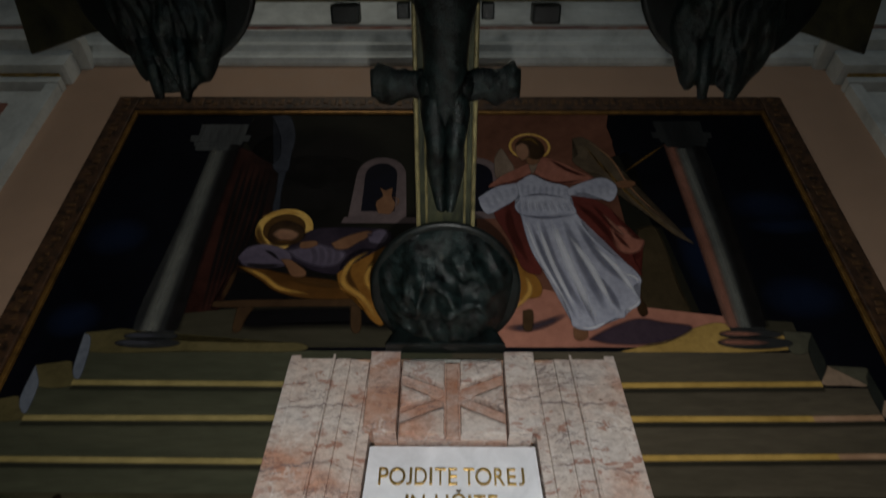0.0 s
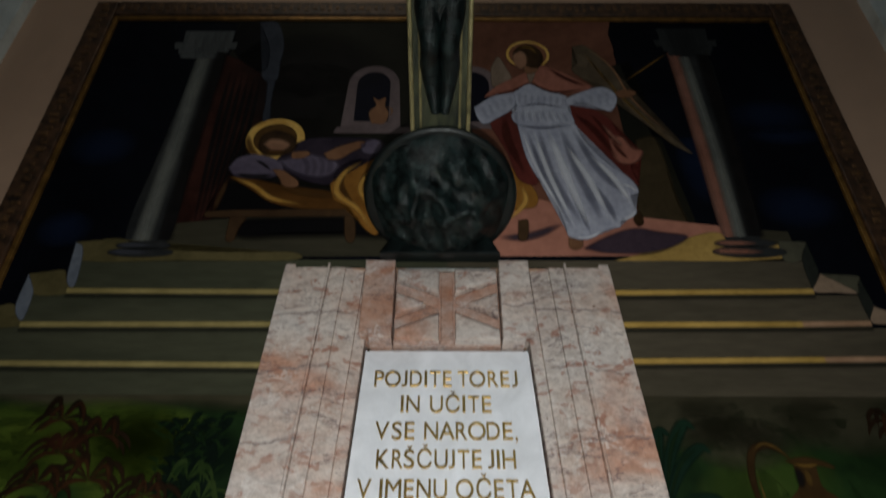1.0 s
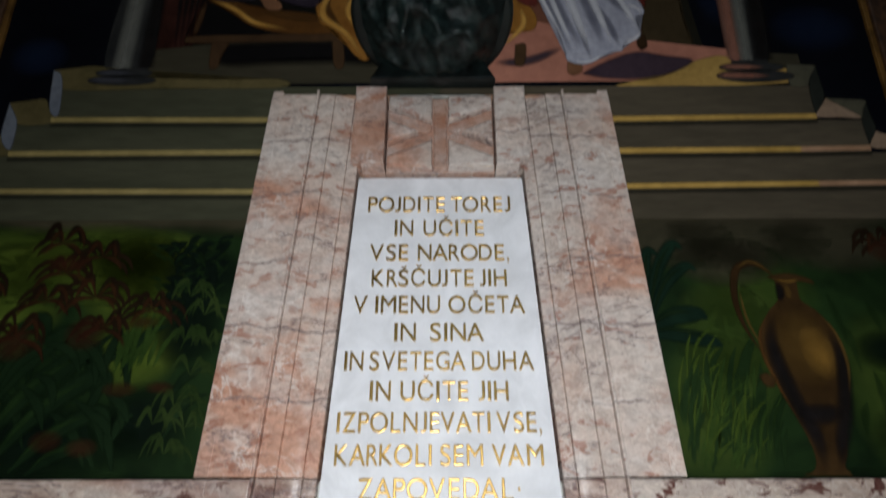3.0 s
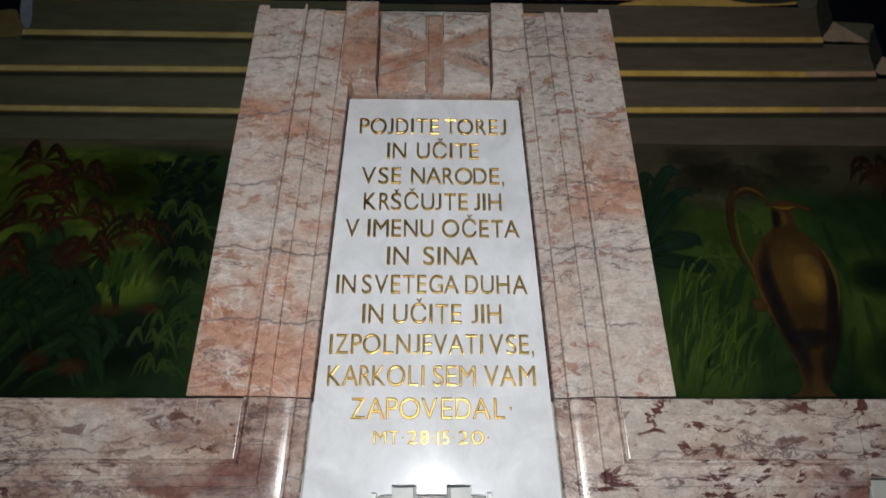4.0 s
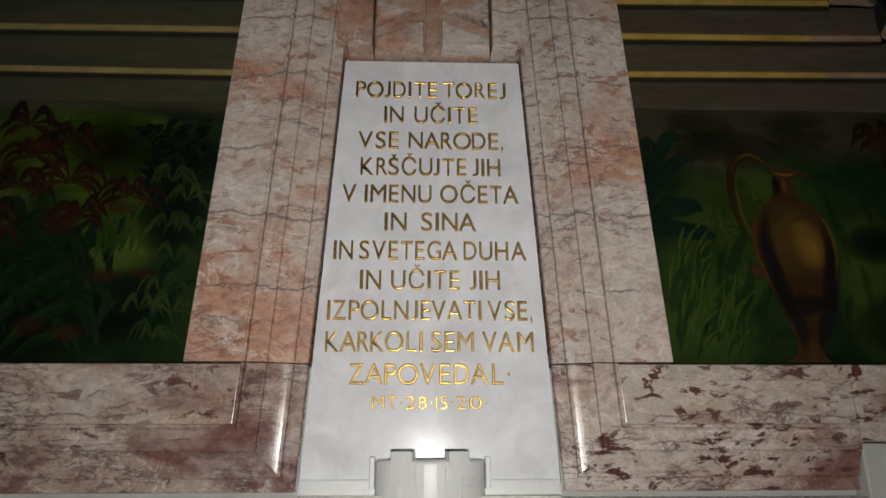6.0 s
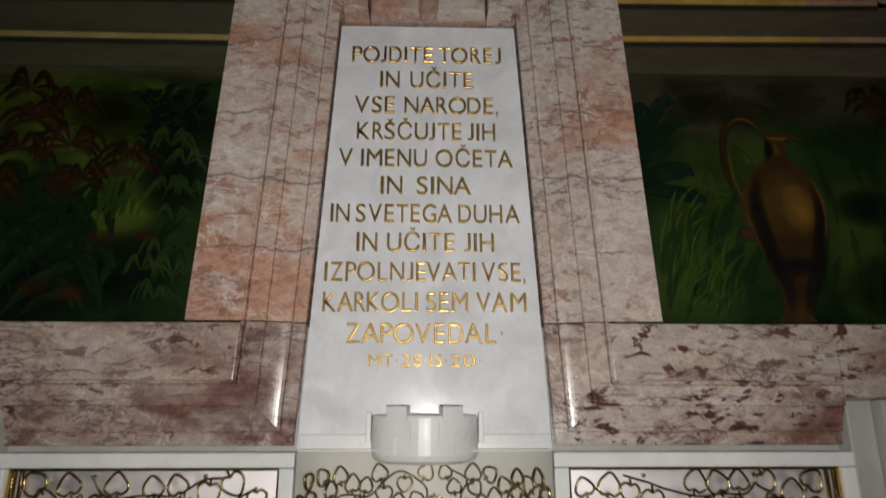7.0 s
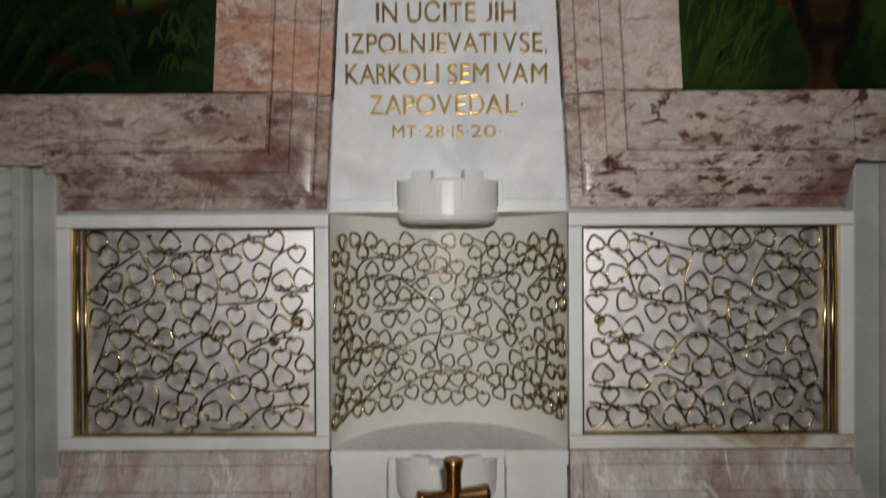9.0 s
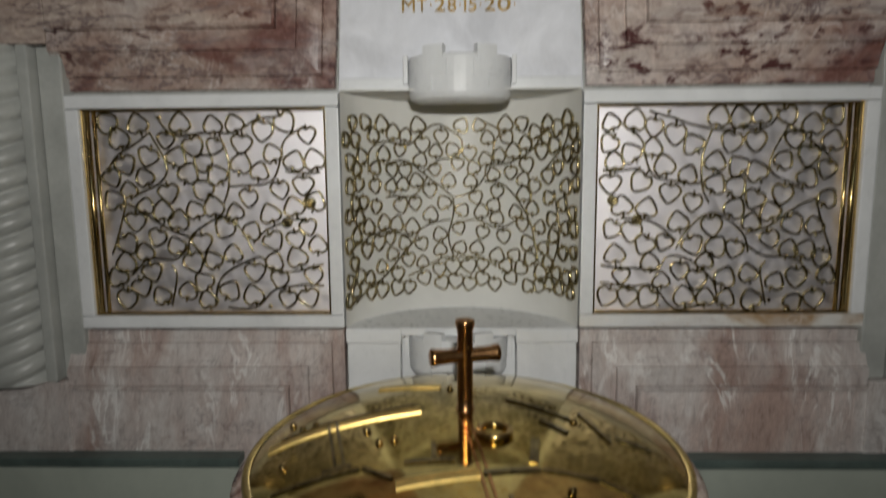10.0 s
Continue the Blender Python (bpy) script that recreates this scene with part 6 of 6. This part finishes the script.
# ---- sill, lower console and panels ----
sill = empty("niche_sill", "white marble sill under the niche with a notched middle", "sill", (0, 0, 0.55))
for s, xi in ((-1, 0.150), (1, 0.135)):
    rebase(part("sill_slab", box(min(s * xi, s * 0.289), max(s * xi, s * 0.289), -0.058, 0.003, 0.835, 0.871, 0.004), WHITE), sill)
    rebase(part("sill_block", box(min(s * (xi + 0.004), s * 0.287), max(s * (xi + 0.004), s * 0.287), -0.048, 0.003, 0.45, 0.833, 0.003), WHITE), sill)
rebase(part("sill_back", box(-0.153, 0.138, -0.012, 0.003, 0.45, 0.871, 0.002), WHITE), sill)
console((-0.008, -0.004, 0), 0.125, 0.75, 0.742, 0.868, "white marble half-round console with battlements under the niche", True)

lower = empty("lower_panelling", "greyish rose marble panels with stepped mouldings and white streaks", "marble panel", (0, 0, 0.5))
for s in (-1, 1):
    rails = [lambda o, s=s: (s * 1.0, CUP_LOW - o), lambda o, s=s: (s * (0.292 + o), CUP_LOW - o), lambda o, s=s: (s * (0.292 + o), 0.45)]
    rebase(part("panel_moulding", sweep(rails, [(o, y - 0.012) for o, y in PROFILE]), DUSKY), lower)
    rebase(part("panel_slab", prism([(s * 0.446, 0.50), (s * 1.75, 0.50), (s * 1.75, 0.715), (s * 0.446, 0.715)], -0.060, 0.003, 0.002), DUSKY), lower)
    rebase(part("end_block", box(min(s * 1.002, s * 1.75), max(s * 1.002, s * 1.75), -0.066, 0.003, 0.55, 0.738, 0.005), DUSKY), lower)
    cab = empty("sage_cabinet", "pale sage painted low cabinet with a dark green top", "cabinet", (s * 1.1, -0.1, 0.0), "sage cabinets")
    xa, xb = min(s * 0.56, s * 1.7), max(s * 0.56, s * 1.7)
    rebase(part("top", box(xa, xb, -0.105, 0.003, 0.528, 0.552, 0.004), SLATE, None, "dark green top board"), cab)
    inner = (min(s * 0.70, s * 1.6), max(s * 0.70, s * 1.6))
    rebase(part("rail", box(xa, xb, -0.095, 0.003, 0.432, 0.526, 0.003), SAGE), cab)
    rebase(part("stile", box(min(s * 0.56, s * 0.698), max(s * 0.56, s * 0.698), -0.095, 0.003, 0.0, 0.430, 0.003), SAGE), cab)
    rebase(part("stile", box(min(s * 1.602, s * 1.7), max(s * 1.602, s * 1.7), -0.095, 0.003, 0.0, 0.430, 0.003), SAGE), cab)
    rebase(part("panel", box(inner[0], inner[1], -0.07, 0.003, 0.0, 0.430, 0.002), ORANGEDK, None, "dark gilt-brown door panel"), cab)

# rope columns at both ends
for s, cxr in ((-1, 1.155), (1, 1.185)):
    col = empty("rope_column", "white stone half column carved with twisted rope flutes", "column", (s * cxr, -0.02, 0.738), "rope columns")
    bm = bmesh.new()
    rows_n, seg_n = 150, 40
    grid = []
    for i in range(rows_n + 1):
        z = 0.74 + (1.562 - 0.74) * i / rows_n
        ring_v = []
        for k in range(seg_n):
            a = 2 * math.pi * k / seg_n
            ph = (z / 0.052 + s * 2.0 * a / math.pi) % 1.0
            rr = 0.112 * (0.83 + 0.20 * math.sqrt(max(0.0, math.sin(math.pi * ph))))
            ring_v.append(bm.verts.new((s * cxr + rr * math.cos(a), -0.03 + rr * 0.9 * math.sin(a), z)))
        grid.append(ring_v)
    for p, q in zip(grid, grid[1:]):
        for k in range(seg_n):
            bm.faces.new((p[k], p[(k + 1) % seg_n], q[(k + 1) % seg_n], q[k]))
    rebase(part("twisted_shaft", bm, PIERST, None, "", True), col)
    e = 1.022 if s < 0 else 1.055
    for x0, x1, y in ((e - 0.002, e + 0.026, -0.075), (0.959 if s < 0 else 0.987, e - 0.004, -0.045)):
        rebase(part("edge_strip", box(min(s * x0, s * x1), max(s * x0, s * x1), y, 0.003, 0.74, 1.565, 0.005), PIERST), col)
    rebase(part("backing", box(min(s * (e + 0.028), s * 1.75), max(s * (e + 0.028), s * 1.75), -0.03, 0.003, 0.74, 1.565, 0.003), PIERST), col)

# ---- the font with its brass lid and cross ----
font = empty("baptismal_font", "brown marble font basin under a polished brass lid", "font", (0.005, -0.47, 0.0))
bm = bmesh.new()
lathe(bm, [(0.26, 0.0), (0.26, 0.06), (0.15, 0.12), (0.13, 0.38), (0.2, 0.48), (0.36, 0.6), (0.405, 0.68), (0.41, 0.735), (0.397, 0.743), (0.0, 0.743)], (0, 0, 0), 64)
part("basin", bm, BROWN, font, "dark brown marble basin on a pedestal", True)
bm = bmesh.new()
lid_z = lambda r: 0.838 - 0.062 * (r / 0.38) ** 2 - 0.016 * (r / 0.38) ** 6
lathe(bm, [(0.384, 0.744), (0.388, 0.748), (0.386, 0.757)] + [(0.38 * k / 24, lid_z(0.38 * k / 24)) for k in range(24, 0, -1)] + [(0.0005, 0.838)], (0, 0, 0), 96)
lid = part("lid", bm, LIDBRASS, font, "polished shallow brass lid", True)
bm = bmesh.new()
lathe(bm, [(0.378, 0.762), (0.386, 0.766), (0.391, 0.762), (0.391, 0.752)], (0, 0, 0), 96)
part("lid_rim", bm, LIDBRASS, lid, "", True)


def strip(p, q, width, lift, material, name, label):
    """A flat strip laid over the domed lid."""
    bm = bmesh.new()
    a, b = np.array(p), np.array(q)
    side = np.array((-(b - a)[1], (b - a)[0])) / np.linalg.norm(b - a) * width / 2
    rows = []
    for k in range(13):
        m = a + (b - a) * k / 12
        row = []
        for s, up in ((-1, 0.0), (-0.85, lift), (0.85, lift), (1, 0.0)):
            x, y = m + s * side
            row.append(bm.verts.new((x, y, lid_z(math.hypot(x, y)) + up)))
        rows.append(row)
    for r0, r1 in zip(rows, rows[1:]):
        for k in range(3):
            bm.faces.new((r0[k], r0[k + 1], r1[k + 1], r1[k]))
    bm.faces.new(rows[0])
    bm.faces.new(rows[-1])
    return part(name, bm, material, lid, label)


# added strips, standing in for bars and shapes mirrored in the lid
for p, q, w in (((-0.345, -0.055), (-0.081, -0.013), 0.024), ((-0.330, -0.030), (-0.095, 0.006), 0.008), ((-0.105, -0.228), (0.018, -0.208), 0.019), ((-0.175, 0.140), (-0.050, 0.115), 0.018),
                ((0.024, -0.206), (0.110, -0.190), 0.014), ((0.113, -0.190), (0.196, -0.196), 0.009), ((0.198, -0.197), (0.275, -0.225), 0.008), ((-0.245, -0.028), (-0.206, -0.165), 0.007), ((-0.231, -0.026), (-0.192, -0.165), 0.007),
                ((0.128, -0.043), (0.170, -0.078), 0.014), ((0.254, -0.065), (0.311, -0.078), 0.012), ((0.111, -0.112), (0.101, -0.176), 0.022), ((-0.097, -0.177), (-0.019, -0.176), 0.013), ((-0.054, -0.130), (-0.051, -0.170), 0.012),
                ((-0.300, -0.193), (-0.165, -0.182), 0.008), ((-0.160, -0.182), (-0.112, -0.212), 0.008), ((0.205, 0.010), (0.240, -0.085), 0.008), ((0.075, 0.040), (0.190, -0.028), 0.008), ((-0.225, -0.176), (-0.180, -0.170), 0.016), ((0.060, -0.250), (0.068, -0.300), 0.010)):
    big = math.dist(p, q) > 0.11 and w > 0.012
    strip(p, q, w if big else w * 0.7, 0.004, GLINTGOLD if big else OLDBRASS, "bright_glint_strip" if big else "dim_glint_strip", "brass strip standing in for a bright reflection on the lid" if big else "brass strip standing in for a dim reflection on the lid")
for dx in (-0.006, 0.006):
    strip((-0.006 + dx, -0.03), (0.048 + dx, -0.34), 0.005, 0.0025, COPPER, "seam", "thin raised seam")
for rx, ry, rr, tube_r in ((0.046, -0.098, 0.026, 0.006), ):
    bm = bmesh.new()
    n = 24
    rings = [[bm.verts.new((rx + (rr + tube_r * math.cos(b)) * math.cos(a), ry + (rr + tube_r * math.cos(b)) * math.sin(a), lid_z(math.hypot(rx, ry)) + 0.004 + tube_r * math.sin(b))) for b in np.linspace(0, 2 * math.pi, 9)[:-1]] for a in np.linspace(0, 2 * math.pi, n + 1)[:-1]]
    for i in range(n):
        for j in range(8):
            bm.faces.new((rings[i][j], rings[(i + 1) % n][j], rings[(i + 1) % n][(j + 1) % 8], rings[i][(j + 1) % 8]))
    part("ring", bm, BRASS, lid, "small brass ring on the lid", True)
# added studs, standing in for small points of mirrored light
for rx, ry in ((-0.325, 0.030), (-0.296, -0.010), (-0.272, -0.008), (-0.169, -0.074), (-0.119, -0.113), (-0.143, -0.118), (-0.299, -0.131), (0.189, -0.031), (-0.030, 0.100), (0.150, -0.230)):
    bm = bmesh.new()
    bmesh.ops.create_uvsphere(bm, u_segments=12, v_segments=8, radius=0.007)
    for v in bm.verts:
        v.co += Vector((rx, ry, lid_z(math.hypot(rx, ry)) + 0.002))
    part("stud", bm, BRASS, lid, "small brass stud standing in for a glint on the lid", True)

cross = empty("lid_cross", "coppery brass cross with flared ends standing on the lid", "cross", (0.004, -0.478, 0.834))
cross.rotation_euler = (0, 0, radians(15))
bm = bmesh.new()
lathe(bm, [(0.018, 0.0), (0.018, 0.004), (0.0145, 0.008), (0.014, 0.03), (0.014, 0.148), (0.0175, 0.160), (0.018, 0.165), (0.016, 0.168), (0.0, 0.168)], (0, 0, 0), 20)
part("upright", bm, COPPER, cross, "", True)
for s in (-1, 1):
    bm = bmesh.new()
    rings = [[bm.verts.new((s * x, r * math.cos(a), 0.103 + r * math.sin(a))) for a in np.linspace(0, 2 * math.pi, 21)[:-1]] for x, r in ((0.0, 0.0125), (0.045, 0.0135), (0.055, 0.0155), (0.062, 0.016), (0.064, 0.013), (0.064, 0.001))]
    for p, q in zip(rings, rings[1:]):
        for j in range(20):
            bm.faces.new((p[j], p[(j + 1) % 20], q[(j + 1) % 20], q[j]))
    part("arm", bm, COPPER, cross, "", True)

# ---- the bronze crucifix that leans out over the plaque ----
lean_u = Vector((0, -0.95064, 0.31029))
mtx = Matrix(((1, 0, 0, -0.022), (0, -lean_u[2] * -1, lean_u[1], -0.236), (0, -lean_u[1], lean_u[2], 3.008), (0, 0, 0, 1)))
crux = empty("crucifix", "large dark bronze and gilt crucifix with round medallions, leaning forward", "crucifix")
crux.matrix_world = mtx
for nm, b in (("upright_beam", (-0.088, 0.088, 0.0, 0.05, -0.14, 1.32)), ("crossbeam", (-0.93, 0.93, 0.004, 0.046, 0.828, 1.0))):
    part(nm, box(*b, 0.006), GILT, crux, "worn gilt and green beam")
for s in (-1, 1):
    for x0, x1, out in ((0.074, 0.087, -0.010), (0.052, 0.060, -0.006)):
        part("edge_bead", box(min(s * x0, s * x1), max(s * x0, s * x1), out, 0.004, 0.2, 0.826, 0.004), BEADGILT, crux)
    part("beam_bead", box(min(s * 0.09, s * 0.93), max(s * 0.09, s * 0.93), -0.008, 0.006, 0.832, 0.845, 0.004), BEADGILT, crux)
    part("terminal", prism([(s * 0.60, 0.80), (s * 0.93, 0.752), (s * 1.09, 0.70), (s * 1.095, 1.13), (s * 0.60, 1.03)], -0.002, 0.05, 0.006), OLIVE, crux, "flared olive-brown beam end")
    part("bracket", box(min(s * 0.218, s * 0.288), max(s * 0.218, s * 0.288), -0.03, 0.03, 0.778, 0.825, 0.006), BRONZE, crux)
    part("bracket", box(min(s * 0.092, s * 0.125), max(s * 0.092, s * 0.125), 0.01, 0.04, 0.785, 0.826, 0.004), BRONZE, crux)


def disc_at(cx, cz):
    bm = bmesh.new()
    rings = [[bm.verts.new((cx + r * math.cos(a), y, cz + r * math.sin(a))) for a in np.linspace(0, 2 * math.pi, 49)[:-1]] for r, y in ((0.225, -0.002), (0.234, -0.006), (0.236, -0.014), (0.232, -0.020), (0.222, -0.021), (0.15, -0.018), (0.06, -0.020), (0.002, -0.020))]
    for p, q in zip(rings, rings[1:]):
        for k in range(48):
            bm.faces.new((p[k], p[(k + 1) % 48], q[(k + 1) % 48], q[k]))
    return part("medallion", bm, BRONZE, crux, "round dark bronze medallion", True)


def drapery(cx, cz, rx, rz, deep, seed, drop=0.0):
    """A plain lump of folded bronze cloth."""
    bm = bmesh.new()
    nu, nv = 56, 44
    noise.seed_set(seed)
    grid = []
    for j in range(nv + 1):
        v = -1 + 2 * j / nv
        row = []
        for i in range(nu + 1):
            u = -1 + 2 * i / nu
            w = math.sqrt(max(0.0, 1 - v * v)) * ((0.72 + 0.28 * (v < 0) * -v if drop else 0.97) + 0.12 * noise.noise((v * 2.2, seed, 0.3)))
            x = u * w
            q = Vector((x * (2.3 if drop else 1.5) + 0.5 * v, v * 1.1, seed * 3.1))
            fold = abs(noise.noise(q * 1.6)) * 0.9 + abs(noise.noise(q * 3.7)) * 0.4
            if drop:
                h = math.sqrt(max(0.0, 1 - u * u)) * math.sqrt(max(0.0, 1 - v ** 4))
            else:
                fold = 1.3 * (1 - abs(noise.noise(q * 1.9))) ** 3 * 0.55 + 0.3 * abs(noise.noise(q * 4.5))
                h = (1 - u * u) * (1 - v * v) * 1.15
            y = -0.018 - deep * h * (0.45 + 0.75 * fold)
            hang = drop * max(0.0, -v) ** 3 * (0.5 + noise.noise((x * 5, seed * 1.7, 0)))
            row.append(bm.verts.new((cx + rx * x, y, cz + rz * v - hang)))
        grid.append(row)
    for a, b in zip(grid, grid[1:]):
        for i in range(nu):
            bm.faces.new((a[i], a[i + 1], b[i + 1], b[i]))
    return bm


for cx, cz, rx, rz, deep, seed, drop in ((0.0, -0.01, 0.215, 0.215, 0.115, 3, 0.0), (-0.70, 0.90, 0.19, 0.25, 0.085, 7, 0.09), (0.71, 0.90, 0.19, 0.25, 0.085, 12, 0.09)):
    disc = disc_at(cx, cz)
    part("relief", drapery(cx, cz, rx, rz, deep, seed, drop), FIGURE, disc, "plain folded bronze relief", True)
    bm = bmesh.new()
    if drop:
        for fx in (-0.06, 0.03):
            tube(bm, [(cx + fx, -0.05, cz - 0.15), (cx + fx * 0.8, -0.055, cz - 0.26), (cx + fx * 0.75, -0.06, cz - 0.30)], 0.022, 8, 1.0, lambda t: 1.0 - 0.45 * t)
        part("relief_foot", bm, FIGURE, disc, "", True)
    else:
        bm.free()

# the plain figure on the upright, one mesh
bm = bmesh.new()


def limb(sections, sides=16):
    rings = []
    for x, y, z, w, d in sections:
        rings.append([bm.verts.new((x + w * math.cos(a), y + d * math.sin(a), z)) for a in np.linspace(0, 2 * math.pi, sides + 1)[:-1]])
    for p, q in zip(rings, rings[1:]):
        for k in range(sides):
            bm.faces.new((p[k], p[(k + 1) % sides], q[(k + 1) % sides], q[k]))
    bm.faces.new(rings[0][::-1])
    bm.faces.new(rings[-1])


limb(curve([(0.0, -0.05, 0.50, 0.03, 0.03), (0.0, -0.05, 0.56, 0.05, 0.04), (0.0, -0.055, 0.63, 0.058, 0.045), (0.0, -0.06, 0.70, 0.056, 0.045), (0.0, -0.065, 0.78, 0.066, 0.05), (0.0, -0.065, 0.86, 0.082, 0.05), (0.0, -0.06, 0.93, 0.078, 0.04), (0.0, -0.06, 0.97, 0.03, 0.03)], 4))
for s in (-1, 1):
    limb(curve([(s * 0.012, -0.05, 0.285, 0.015, 0.03), (s * 0.018, -0.045, 0.33, 0.02, 0.022), (s * 0.026, -0.055, 0.41, 0.027, 0.028), (s * 0.024, -0.085, 0.475, 0.026, 0.03), (s * 0.03, -0.06, 0.56, 0.036, 0.036), (s * 0.026, -0.055, 0.61, 0.034, 0.034)], 4))
    limb(curve([(s * 0.03, -0.055, 0.60, 0.035, 0.02), (s * 0.035, -0.05, 0.63, 0.04, 0.035), (s * 0.03, -0.05, 0.66, 0.038, 0.03)], 3))
    tube(bm, curve([(s * 0.07, -0.06, 0.88), (s * 0.22, -0.05, 0.93), (s * 0.40, -0.04, 0.955), (s * 0.48, -0.035, 0.96)], 5), 0.028, 10, 1.0, lambda t: 1.0 - 0.4 * t)
part("figure", bm, FIGURE, crux, "plain slender bronze figure", True)
for s in (-1, 1):
    bm = bmesh.new()
    noise.seed_set(40 + s)
    nu, nv = 18, 12
    grid = []
    for i in range(nu + 1):
        u = i / nu
        row = []
        for j in range(nv):
            a = 2 * math.pi * j / nv
            hh = (0.034 + 0.016 * u) * (1 + 0.5 * noise.noise((u * 4, math.cos(a) * 1.2, s)))
            dd = 0.02 * (1 + 0.8 * noise.noise((u * 5, math.sin(a), 3 + s)))
            end = 1.0 if u < 0.9 else 0.75
            row.append(bm.verts.new((s * (0.03 + 0.165 * u), -0.035 + dd * math.sin(a) * end, 0.622 + 0.012 * u + hh * math.cos(a) * end)))
        grid.append(row)
    for p, q in zip(grid, grid[1:]):
        for j in range(nv):
            bm.faces.new((p[j], p[(j + 1) % nv], q[(j + 1) % nv], q[j]))
    bm.faces.new(grid[0][::-1])
    bm.faces.new(grid[-1])
    part("cloth_end", bm, FIGURE, crux, "crumpled bronze cloth end", True)
# black flared stand between the marble and the crucifix
tagged(part("crucifix_stand", prism([(-0.212, 2.874), (0.168, 2.874), (0.105, 3.0), (-0.15, 3.0)], -0.105, -0.058, 0.006), BRONZE), "black flared stand carrying the crucifix on the marble", "stand")
